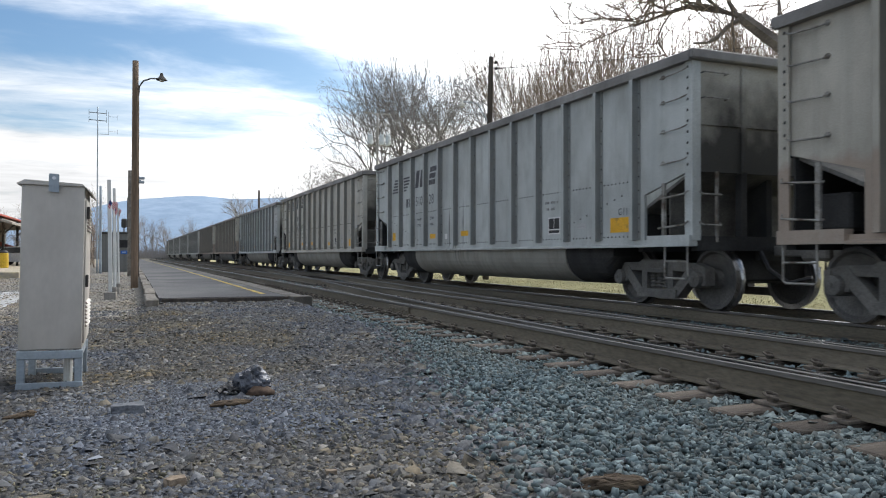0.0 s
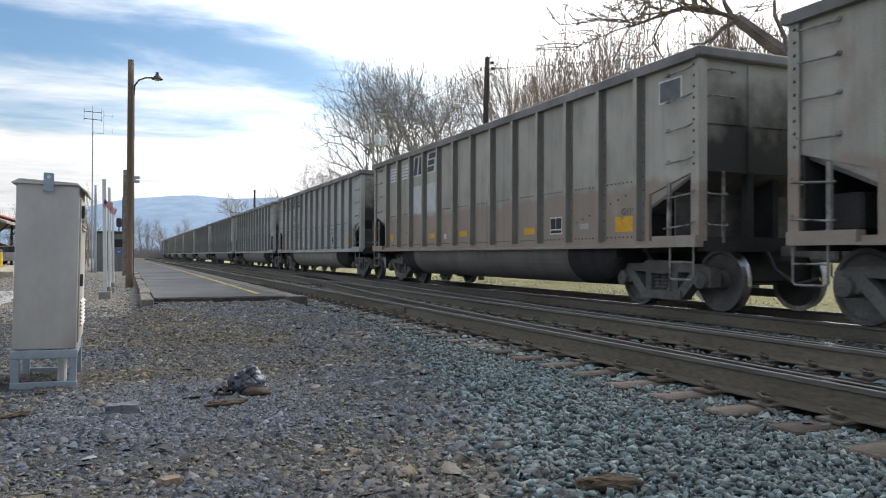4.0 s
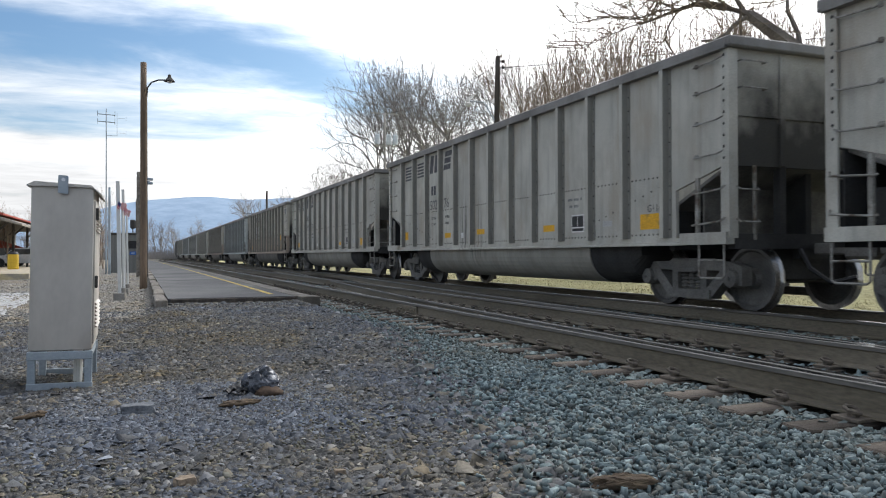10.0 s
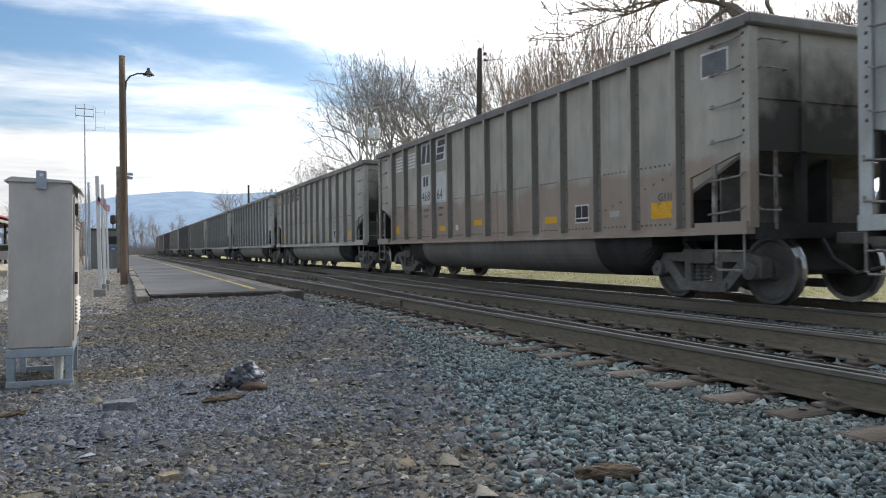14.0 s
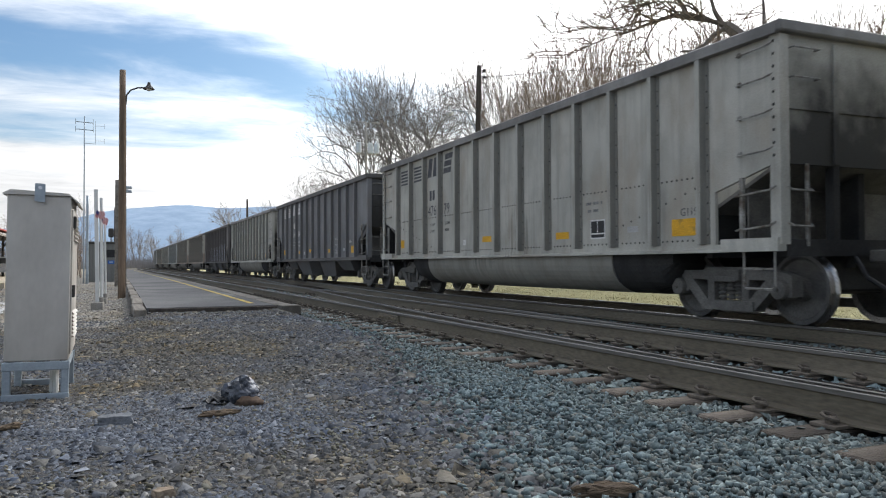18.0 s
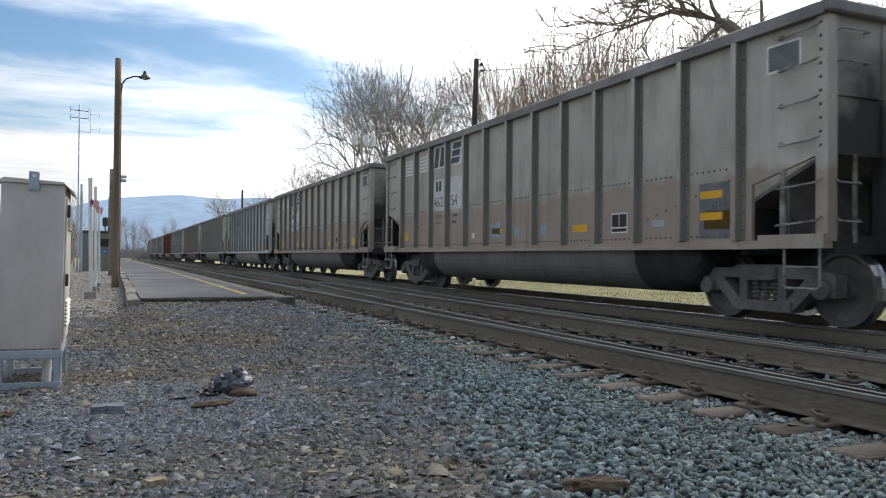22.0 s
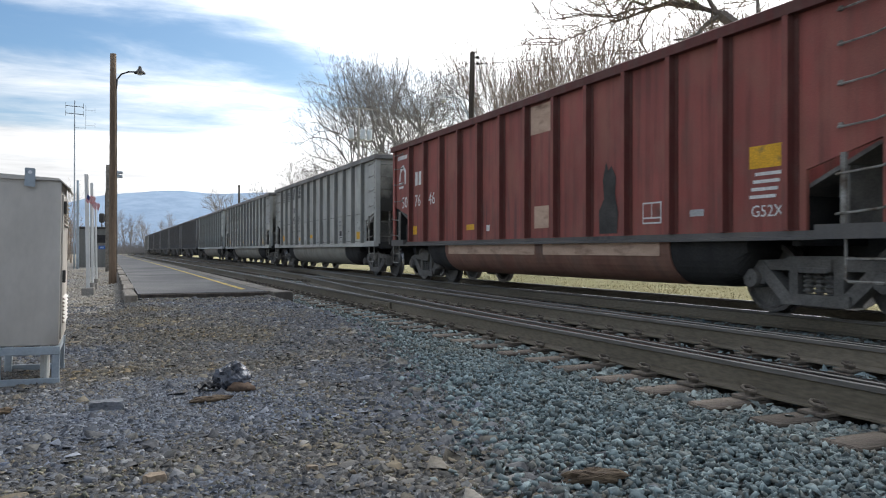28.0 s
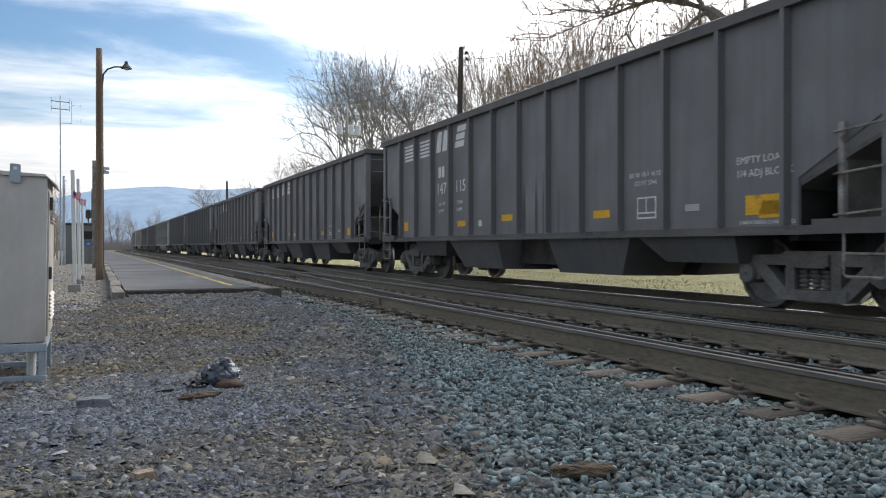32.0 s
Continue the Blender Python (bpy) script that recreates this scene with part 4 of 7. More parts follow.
        bm = bmesh.new(); box(bm, -1.44, 1.44, min(s * (EDGE - 0.12), s * (EDGE + 0.02)), max(s * (EDGE - 0.12), s * (EDGE + 0.02)), 0.86, 1.06)
        part("end_sill", bm, NEAR_BLACK, car, "near-black end sill")
        # added plate: closes the open end and stands for the darkness inside
        yb = s * (EDGE - (0.16 if s > 0 else 0.62))
        bm = bmesh.new(); box(bm, -1.40 if s < 0 else -1.498, 1.38, yb - 0.012, yb + 0.012, 1.0, 1.93 if s > 0 else 1.72)
        part("bulkhead_plate", bm, NEAR_BLACK if s > 0 else TRUCK, car, "added dark plate closing the view through the car end")
        bm = bmesh.new()
        box(bm, -0.30, 0.30, min(s * (EDGE - 3.0), s * EDGE), max(s * (EDGE - 3.0), s * EDGE), 0.72, 1.0)
        for x in (-0.6, 0.6):
            box(bm, x - 0.05, x + 0.05, min(s * (EDGE - 0.12), s * EDGE), max(s * (EDGE - 0.12), s * EDGE), 1.0, 1.98)
        part("draft_sill", bm, NEAR_BLACK, car)
        bm = bmesh.new()
        box(bm, -0.07, 0.07, min(s * EDGE, s * (EDGE + 0.62)), max(s * EDGE, s * (EDGE + 0.62)), 0.78, 0.94, 0.02)
        box(bm, -0.16, 0.13, min(s * (EDGE + 0.55), s * (EDGE + 0.82)), max(s * (EDGE + 0.55), s * (EDGE + 0.82)), 0.72, 1.0, 0.04)
        part("coupler", bm, TRUCK, car, "grimy knuckle coupler")
        bm = bmesh.new()
        tube(bm, [(0.3 * s, s * EDGE, 0.85), (0.34 * s, s * (EDGE + 0.2), 0.6), (0.3 * s, s * (EDGE + 0.5), 0.42), (0.2 * s, s * (EDGE + 0.8), 0.5)], 0.03, 6)
        part("brake_hose", bm, BLACK, car)
    bm = bmesh.new()
    lathe(bm, [(0.17, 0.0), (0.18, 0.1), (0.18, 0.5), (0.15, 0.56)], 14, "y", (0.5, EDGE - 0.95, 1.32))
    box(bm, -1.3, -0.2, EDGE - 0.75, EDGE - 0.3, 1.08, 1.5, 0.03)
    tube(bm, [(-1.1, EDGE - 0.2, 1.2), (0.9, EDGE - 0.2, 1.15)], 0.025, 5)
    part("brake_gear", bm, NEAR_BLACK, car, "brake cylinder and piping")
    if kind == "hopper":
        for k, (a, b) in enumerate(((-5.2, -3.3), (-3.2, -0.9), (0.9, 3.2), (3.3, 5.2))):
            lo = 0.32 if k in (1, 2) else 0.55
            bm = bmesh.new()
            for q in (-1, 1):
                prism(bm, [(q * 1.50, 0.96), (q * 0.16, 0.96), (q * 0.16, lo), (q * 1.30, lo + 0.02)], a + 0.45 if k in (1, 3) else a + 0.12, b - 0.12 if k in (1, 3) else b - 0.45, "y")
            for v in bm.verts:
                if v.co.z > 0.9:
                    v.co.y = a if v.co.y < (a + b) / 2 else b
            part("hopper_bay", bm, P, car, "black sloped hopper bay")
        bm = bmesh.new(); box(bm, -0.2, 0.2, -5.0, 5.0, 0.78, 0.98)
        part("centre_sill", bm, D, car)
        bm = bmesh.new(); prism(bm, [(-3.2, 0.98), (-2.0, 0.45), (2.0, 0.45), (3.2, 0.98)], -0.9, 0.9)
        part("hopper_gate", bm, D, car, "dark discharge gates")
    else:
        bm = bmesh.new()
        half = [(-1.47, 0.94), (-1.475, 0.84)] + [(-0.93 - 0.545 * math.cos(radians(q)), 0.84 - 0.53 * math.sin(radians(q))) for q in range(10, 91, 10)]
        arc = half + [(-a, b) for a, b in half[::-1]]
        prism(bm, arc, -3.9, 3.9, "y")
        part("tub", bm, P, car, "rounded belly tub under the body")
        for s in (-1, 1):
            bm = bmesh.new()
            rings = [[bm.verts.new((a * f, s * y, max(b, lo))) for a, b in arc] for y, f, lo in ((3.902, 0.985, 0.31), (4.62, 0.98, 0.315), (4.98, 0.96, 0.47), (5.22, 0.93, 0.78))]
            for u, w in zip(rings, rings[1:]):
                for i in range(len(arc)):
                    bm.faces.new((u[i], u[(i + 1) % len(arc)], w[(i + 1) % len(arc)], w[i]))
            bm.faces.new(rings[0]); bm.faces.new(rings[-1][::-1])
            part("tub_end", bm, NEAR_BLACK, car, "dark tapered end of the tub")
        bm = bmesh.new(); box(bm, -1.44, 1.44, -5.3, 5.3, 0.945, 0.99)
        part("floor", bm, D, car)
    # rivets
    if kind == "gondola":
        verts, faces = [], []

        def rivet(y, z, r=0.018):
            b = len(verts)
            for k in range(5):
                a = k * math.tau / 5
                verts.append((-s15 - 0.001, y + r * math.cos(a), z + r * math.sin(a)))
            verts.append((-s15 - 0.016, y, z))
            faces.extend((b + k, b + (k + 1) % 5, b + 5) for k in range(5))
        y = -EDGE + 1.5
        while y < EDGE - 1.4:
            if min(abs(y - q) for q in RIBS) > 0.15:
                rivet(y, 1.93); rivet(y, 1.085)
            y += 0.105
        for k in range(12):
            rivet(-EDGE + 1.45 + 0.2 * k, 1.78 - 0.052 * k); rivet(EDGE - 1.45 - 0.2 * k, 1.78 - 0.052 * k)
        for q in RIBS:
            z = 1.15
            while z < 3.4:
                for dy in (-0.088, 0.088):
                    b0 = len(verts)
                    rivet(q + dy, z, 0.015)
                    for i in range(b0, len(verts)):
                        verts[i] = (verts[i][0] - 0.012, verts[i][1], verts[i][2])
                z += 0.21
        for s in (-1, 1):
            z = 2.05
            while z < 3.4:
                b0 = len(verts)
                rivet(s * (EDGE - 0.06), z, 0.023)
                for i in range(b0, len(verts)):
                    verts[i] = (verts[i][0] - 0.045, verts[i][1], verts[i][2])
                z += 0.15
        tagged(part("rivets", raw_mesh("rivets", verts, faces, RIVET), RIVET, car, "rows of dark rivets"), kind="stuff")
    # trucks
    sf, sp, wh = side_frame_mesh(), spring_mesh(), wheelset_mesh()
    for s in (-1, 1):
        bm = bmesh.new(); box(bm, -1.0, 1.0, -0.16, 0.16, 0.40, 0.68, 0.03); lathe(bm, [(0.25, 0.66), (0.22, 0.80)], 16)
        tk = part("truck", bm, TRUCK, car, "grimy three-piece freight truck", m=Matrix.Translation((0, s * (EDGE - 1.3), 0)))
        for q in (-1, 1):
            part("side_frame", sf, TRUCK, tk, m=Matrix.Translation((q * 1.02, 0, 0)) @ (pose(0, 0, 0) if q < 0 else pose(0, 0, 0, 0, 0, 180)))
            for dy in (-0.15, 0, 0.15) if q < 0 else ():
                part("spring", sp, TRUCK, tk, m=Matrix.Translation((q * 1.02, dy, 0)))
            part("wheelset", wh, WHEEL, tk, "turning wheelset with bright treads", m=Matrix.Translation((0, q * 0.915, 0.452)))
    return car


PLAIN = paint("plain_car_paint", (0.3, 0.3, 0.3))


def sooty(name, base, seed):
    """End wall whose paint is blackened by coal dust from its foot upwards, in ragged clouds."""
    m, N, L, p = principled(name, 0.75)
    co = N("ShaderNodeTexCoord").outputs["Object"]
    tone = noise_node(N, L, co, 1.3, 5, (1, 1, 0.5), (seed, 2, 1))
    col = ramp_node(N, L, tone.outputs["Fac"], 0.3, 0.7, tuple(c * 0.8 for c in base), tuple(c * 1.1 for c in base)).outputs[0]
    cloud = noise_node(N, L, co, 1.5, 6, (1, 1, 0.8), (3, seed, 5), 0.6)
    sep = N("ShaderNodeSeparateXYZ"); L(co, sep.inputs[0])
    high = N("ShaderNodeMapRange")
    high.inputs["From Min"].default_value, high.inputs["From Max"].default_value = 3.5, 1.95
    high.inputs["To Min"].default_value, high.inputs["To Max"].default_value = -0.42, 0.42
    L(sep.outputs["Z"], high.inputs["Value"])
    total = N("ShaderNodeMath"); total.operation = "ADD"
    L(cloud.outputs["Fac"], total.inputs[0]); L(high.outputs[0], total.inputs[1])
    col = mix_node(N, L, ramp_node(N, L, total.outputs[0], 0.24, 0.66, (0.12,) * 3, (0.96,) * 3).outputs[0], col, (0.035, 0.034, 0.031))
    fine = noise_node(N, L, co, 45, 4)
    L(mix_node(N, L, 1.0, col, ramp_node(N, L, fine.outputs["Fac"], 0.3, 0.7, (0.85,) * 3, (1.12,) * 3).outputs[0], "MULTIPLY"), p.inputs["Base Color"])
    bp = N("ShaderNodeBump"); bp.inputs["Strength"].default_value, bp.inputs["Distance"].default_value = 0.2, 0.02
    L(tone.outputs["Fac"], bp.inputs["Height"]); L(bp.outputs[0], p.inputs["Normal"])
    return m


SOOTY = sooty("sooty_end", (0.42, 0.405, 0.35), 3)
SOOTY_BLACK = sooty("sooty_black_end", (0.10, 0.10, 0.10), 4)
LADDER = surface("worn_pale_ladder", (0.20, 0.19, 0.17), (0.34, 0.33, 0.30), 4, 50, 0.6, bump=0.1, depth=0.002, stain=((0.10, 0.075, 0.055), 5, 0.5, 0.65))
RIVET = surface("dark_rivet", (0.035, 0.034, 0.033), (0.07, 0.068, 0.065), 3, 30, 0.7)

TONES = {"blue": (0.48, 0.505, 0.485), "grey": (0.475, 0.48, 0.445), "tan": (0.50, 0.488, 0.43), "brown": (0.46, 0.437, 0.372), "black": (0.195, 0.195, 0.197), "red": (0.35, 0.098, 0.080), "patched": (0.165, 0.15, 0.142)}
PAINTS = {
    "blue": [paint("blue_grey_paint", TONES["blue"], streak=0.3, seed=s, blotch=(0.55, 0.66)) for s in (1, 2)],
    "grey": [paint("grey_paint", TONES["grey"], streak=0.34, seed=s, blotch=(0.55, 0.63)) for s in (3, 4, 5)],
    "tan": [paint("dusty_grey_paint", TONES["tan"], streak=0.45, seed=s, rust=(0.37, 0.325, 0.26), blotch=(0.55, 0.62)) for s in (6, 7, 8)],
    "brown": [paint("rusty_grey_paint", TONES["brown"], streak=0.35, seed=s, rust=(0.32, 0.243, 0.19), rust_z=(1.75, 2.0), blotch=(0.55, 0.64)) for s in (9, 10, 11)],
    "black": [paint("black_paint", TONES["black"], grime=(0.03, 0.03, 0.03), streak=0.3, seed=s, rough=0.55) for s in (12, 13)],
    "red": [paint("oxide_red_paint", TONES["red"], grime=(0.07, 0.035, 0.03), streak=1.0, seed=14, rust=(0.34, 0.135, 0.10), soot=0.16)],
    "patched": [paint("sun_bleached_black_paint", TONES["patched"], grime=(0.035, 0.03, 0.03), streak=0.5, seed=15)],
}
# side colour darkened for the ribs: grime and the shade on their flanks
RIB_PAINTS = {k: paint("grimy_shaded_rib_" + k, tuple(v * f for v in c), streak=0.55, seed=20 + i, blotch=(0.42, 0.6)) for i, (k, c, f) in enumerate((k, c, 0.38 if k == "red" else 0.75 if k in ("black", "patched") else 0.53) for k, c in TONES.items())}

# each car: colour, number as it can be read in its two halves
TRAIN = [("brown", ""), ("blue", "510 28"), ("tan", "503 64"), ("blue", "476 42"), ("brown", "465 86"), ("brown", ""), ("grey", "483 81"), ("grey", "529 02"), ("grey", "489 16"), ("grey", "530 61"),
         ("tan", "517 56"), ("tan", "502 76"), ("tan", "499 91"), ("brown", "468 51"), ("blue", "531 74"), ("brown", "468 64"), ("tan", ""), ("grey", "526 03"), ("blue", "524 86"), ("tan", "476 79"),
         ("black", "147 047"), ("tan", "504 12"), ("patched", "10 079"), ("brown", "462 54"), ("brown", "468 18"), ("blue", "529 64"), ("tan", "517 24"), ("brown", ""), ("grey", "480 37"), ("red", "507 646"),
         ("grey", "483 85"), ("grey", "520 04"), ("blue", "529 55"), ("black", "147 115"), ("black", ""), ("black", ""), ("black", ""), ("black", ""), ("grey", ""), ("black", ""),
         ("black", ""), ("tan", ""), ("grey", ""), ("black", ""), ("tan", "")]
WINGED = ("510 28", "529 02", "530 61", "517 56", "531 74", "526 03", "524 86", "529 64", "520 04", "529 55")
LABELS = {"blue": "light blue-grey ribbed coal gondola with rivet rows", "grey": "dull grey ribbed coal gondola streaked with grime", "tan": "dusty tan-grey ribbed coal gondola with dark streaks",
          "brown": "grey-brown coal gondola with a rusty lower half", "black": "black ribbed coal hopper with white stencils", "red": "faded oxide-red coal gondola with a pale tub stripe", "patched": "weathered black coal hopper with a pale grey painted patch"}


def letter_car(car, colour, number, rng):
    """Marks on the side that faces the yard; rear end is at +y."""
    dark = colour in ("black", "red", "patched")
    ink = STENCIL if dark else STENCIL_DARK
    R = RIBS[::-1]
    if colour in ("brown",):
        for k in (2, 3):
            mark("number_panel", [rect(0, 0, 0.74, 0.74)], PANEL, car, "pale repainted number panel", R[k] - 0.13, 1.90)
            mark("number_panel", [rect(0, 0, 0.70, 0.52)], PANEL, car, "pale repainted logo panel", R[k] - 0.13, 2.90)
        mark("stencil_box", [rect(0, 0, 0.5, 0.34)], STENCIL, car, "white outlined stencil box", -EDGE + 0.85, 2.98)
        mark("stencil_field", [rect(0.03, 0.03, 0.44, 0.28)], FIELD, car, "dark grey stencil field", -EDGE + 0.85, 2.98).location.x -= 0.0025
    lift = 0.004 if colour == "brown" else 0.0

    def put(me, y, z, label):
        o = part("lettering", me, ink, car, label)
        o.matrix_basis = on_side(y, z, -1.5035 - lift)
    wing = number in WINGED
    if colour != "red":
        flag = STENCIL if colour == "brown" else ink
        left = [rect(0.055 * k if wing else 0, 0.085 * k, 0.62 - (0.055 * k if wing else 0), 0.05, 0.012 if wing else 0) for k in range(5)]
        right = [rect(0, 0.085 * k, 0.22 + 0.10 * k if wing else 0.62, 0.05, 0.012 if wing else 0) for k in range(5)]
        mark("logo", left, flag, car, "logo of slanted stripes", R[0] - 0.19, 2.92 if not wing else 2.60)
        mark("logo", right, flag, car, "logo of slanted stripes", R[1] - 0.19, 2.92 if not wing else 2.60)
        zl = 2.62 if wing else 2.94
        zig = [rect(0, 0, 0.24, 0.46, 0.10), rect(0.34, 0, 0.24, 0.46, 0.10)]
        o = mark("logo_shape", zig, ink, car, "slanted logo block", R[2] - 0.15, zl)
        o.location.x -= lift
        bend = [rect(0, 0, 0.44, 0.13, 0.03), rect(0.05, 0.165, 0.42, 0.13, 0.03), rect(0.10, 0.33, 0.44, 0.13, 0.03)]
        o = mark("logo_shape", bend, ink, car, "slanted logo block", R[3] - 0.16, zl)
        o.location.x -= lift
    else:
        o = mark("logo_shape", [rect(0, 0, 0.34, 0.06), rect(0.02, 0.10, 0.30, 0.06), [(0.0, 0.20), (0.1, 0.20), (0.14, 0.42), (0.3, 0.5), (0.42, 0.42), (0.42, 0.1), (0.52, 0.1), (0.52, 0.46), (0.32, 0.62), (0.1, 0.56)]], ink, car, "curved white logo mark", EDGE - 0.35, 2.45)
        mark("logo_bar", [rect(0, 0, 0.7, 0.1)], ink, car, "white maker's name bar", EDGE - 0.25, 3.22)
        mark("logo_shape", [rect(0, 0, 0.17, 0.34), rect(0.24, 0, 0.17, 0.34)], ink, car, "white initials drawn as blocks", R[0] - 0.25, 2.45)
        mark("sign_panel", [rect(0, 0, 0.82, 0.52)], CREAM, car, "faded poster panel", R[6] - 0.08, 2.92)
        mark("sign_panel", [rect(0, 0, 0.50, 0.40)], CREAM, car, "faded poster panel", R[6] - 0.25, 1.2)
        mark("dark_stain", [[(0.06, 0), (0.52, 0), (0.55, 0.3), (0.47, 0.62), (0.50, 0.86), (0.38, 1.05), (0.30, 0.98), (0.24, 1.12), (0.15, 0.84), (0.19, 0.55), (0.05, 0.36)]], DARK, car, "dark arched patch", R[8] - 0.22, 1.06)
        mark("tub_stripe", [rect(0, 0, 3.9, 0.2)], CREAM, car, "pale stained stripe along the tub", 3.7, 0.72).location.x = -1.4755
        mark("tub_stripe", [rect(0, 0, 3.2, 0.2)], CREAM, car, "pale stained stripe along the tub", -0.5, 0.72).location.x = -1.4755
    if number:
        a, b = number.split()
        if colour == "red":
            for k, w in enumerate(("50", "76", "46")):
                put(text_mesh(w, 0.42, ink), R[0] + 0.72 - 0.93 * k, 1.92, "white car number")
        else:
            z = 2.13 if wing else 1.98
            put(text_mesh(a, 0.36, ink), R[2] - 0.17, z, "stencilled car number")
            put(text_mesh(b, 0.36, ink), R[3] - 0.17, z, "stencilled car number")
            for k in (0, 1):
                o = mark("initial_block", [rect(0, 0, 0.13, 0.24)], ink, car, "initial drawn as a block", (R[1] - 0.42 if wing else R[2] - 0.28) - 0.19 * k, 2.13 if wing else 2.36)
                o.location.x -= lift
        if colour != "red":
            put(text_mesh("LD LMT", 0.10, ink), R[2] - 0.3, 1.72, "small stencilled words"); put(text_mesh("LT WT", 0.10, ink), R[2] - 0.3, 1.56, "small stencilled words")
            put(text_mesh("237000" if not dark else "229200", 0.10, ink), R[3] - 0.25, 1.72, "small stencilled figures"); put(text_mesh("49000" if not dark else "56800", 0.10, ink), R[3] - 0.25, 1.56, "small stencilled figures")
    # reflective patches
    spots = [(R[0] - 0.16, 1.2, 0.26, 0.22), (R[3] - 0.3, 1.22, 0.38, 0.12), (R[5] - 0.25, 1.25, 0.42, 0.12), (R[8] - 0.32, 1.2, 0.42, 0.12), (-EDGE + 1.93, 1.15, 0.50, 0.235)]
    for i, (y, z, w, h) in enumerate(spots):
        if (i in (1, 2, 3) and rng.random() < 0.15) or (i == 4 and colour == "red"):
            continue
        mark("reflector_panel", [rect(0, 0, w, h)], ORANGE, car, "yellow-orange reflector sheet", y + rng.uniform(-0.05, 0.05), z + rng.uniform(-0.02, 0.03))
    # consolidated stencil: white outline with two fields
    y, z = R[9] - 0.36, 1.18
    mark("data_stencil", [rect(0, 0, 0.41, 0.31)], STENCIL, car, "white outlined data stencil", y, z)
    for q in ((0.022, 0.095, 0.17, 0.193), (0.212, 0.095, 0.176, 0.193), (0.022, 0.022, 0.366, 0.05)):
        o = mark("data_field", [rect(*q)], BLACK if not dark else PAINTS[colour][0], car, "dark data field", y, z)
        o.location.x -= 0.0025
    mark("placard_holder", [rect(0, 0, 0.26, 0.09)], PLATE_GREY, car, "small riveted placard holder", R[10] - 0.35, 1.25)
    mark("tag_plate", [rect(0, 0, 0.14, 0.12)], STENCIL, car, "small white label", R[4] - 0.3, 1.2)
    if colour == "black" and number == "147 115":
        for txt, s, yy, zz in (("EMPTY LOAD", 0.125, -EDGE + 2.05, 1.78), ("1/4 ADJ BLOCK", 0.125, -EDGE + 2.05, 1.62), ("2 INCH TREAD COND SHOES", 0.062, -EDGE + 2.0, 1.05), ("EX W 10-7  H 12-7", 0.095, R[9] - 0.18, 1.78), ("CU FT 3744", 0.095, R[9] - 0.30, 1.66)):
            put(text_mesh(txt, s, ink), yy, zz, "white stencilled words")
        mark("reflector_panel", [rect(0, 0, 0.42, 0.10), rect(0.05, 0.1, 0.25, 0.1)], ORANGE, car, "torn orange reflector sheet", -EDGE + 1.7, 1.12)
    if colour == "black" and number == "147 047":
        put(text_mesh("H65", 0.15, ink), -EDGE + 2.15, 1.5, "white stencilled class")
        put(text_mesh("CU FT 3744", 0.095, ink), R[9] - 0.28, 1.66, "white stencilled words")
    if colour == "red":
        put(text_mesh("G52X", 0.2, ink), -EDGE + 1.88, 1.2, "white stencilled class")
        mark("reflector_panel", [rect(0, 0, 0.52, 0.27)], ORANGE, car, "yellow-orange reflector sheet", -EDGE + 1.9, 1.78)
        for k in range(4):
            mark("stencil_line", [rect(0.03 * k, 0.09 * k, 0.4, 0.04)], ink, car, "small white stencil line", -EDGE + 1.9, 1.42)
    if colour == "patched":
        for k in range(2, len(R) - 1):
            w = 0.88
            h = 0.92 + 0.025 * k + (0.09 if k % 3 == 0 else 0)
            mark("paint_patch", [[(0, 0), (w, 0), (w, h + 0.05), (w * 0.6, h + 0.045), (w * 0.5, h), (0, h - 0.02)]], PALEPATCH, car, "pale grey painted-over patch", R[k] - 0.06, 1.08).location.x = -1.5015
    if number == "462 54":
        mark("paint_patch", [rect(0, 0, 0.62, 0.72)], FIELD, car, "dark grey painted-over patch", -EDGE + 1.98, 1.06)
        for z in (1.30, 1.58):
            mark("reflector_panel", [rect(0, 0, 0.40, 0.10)], ORANGE, car, "narrow orange reflector sheet", -EDGE + 1.96, z).location.x -= 0.003
        for k, (w, h) in ((5, (0.42, 0.30)), (6, (0.22, 0.16)), (7, (0.20, 0.24))):
            mark("paint_patch", [[(0, 0.02), (w, 0), (w * 0.96, h), (0.03, h * 0.94)]], PALEBLUE, car, "pale blue paint patch", R[k] - 0.2, 1.2)
    if number in ("468 51", "465 86"):
        mark("reflector_panel", [rect(0, 0, 0.42, 0.25)], ORANGE, car, "yellow-orange reflector sheet", -EDGE + 2.12, 1.66)
    if not dark:
        put(text_mesh(rng.choice(("G119", "G118R", "G116", "G119")), 0.155, ink), -EDGE + 1.75, 1.43, "stencilled class")
    if colour in ("tan", "grey", "blue"):
        for k in range(2):
            tagged(mark("stencil_line", [rect(0.052 * j, 0, 0.036, 0.045) for j in range(9 - 3 * k) if (j + k) % 4 != 3], FAINT, car, "small faded stencilled line", R[9] - 0.24 - 0.05 * k, 1.74 - 0.12 * k), kind="stuff")


CREAM = surface("stained_cream_paint", (0.50, 0.345, 0.25), (0.62, 0.45, 0.34), 2, 30, 0.8, stain=((0.24, 0.15, 0.105), 1.6, 0.55, 0.72), stretch=(1, 3, 0.6), grain=(0.85, 1.1))
PALEPATCH = surface("pale_grey_patch_paint", (0.46, 0.49, 0.56), (0.57, 0.60, 0.66), 0.8, 20, 0.7, bump=0.1, depth=0.002, stain=((0.15, 0.14, 0.14), 1.6, 0.64, 0.74), stretch=(1, 1, 0.35), grain=(0.9, 1.08))

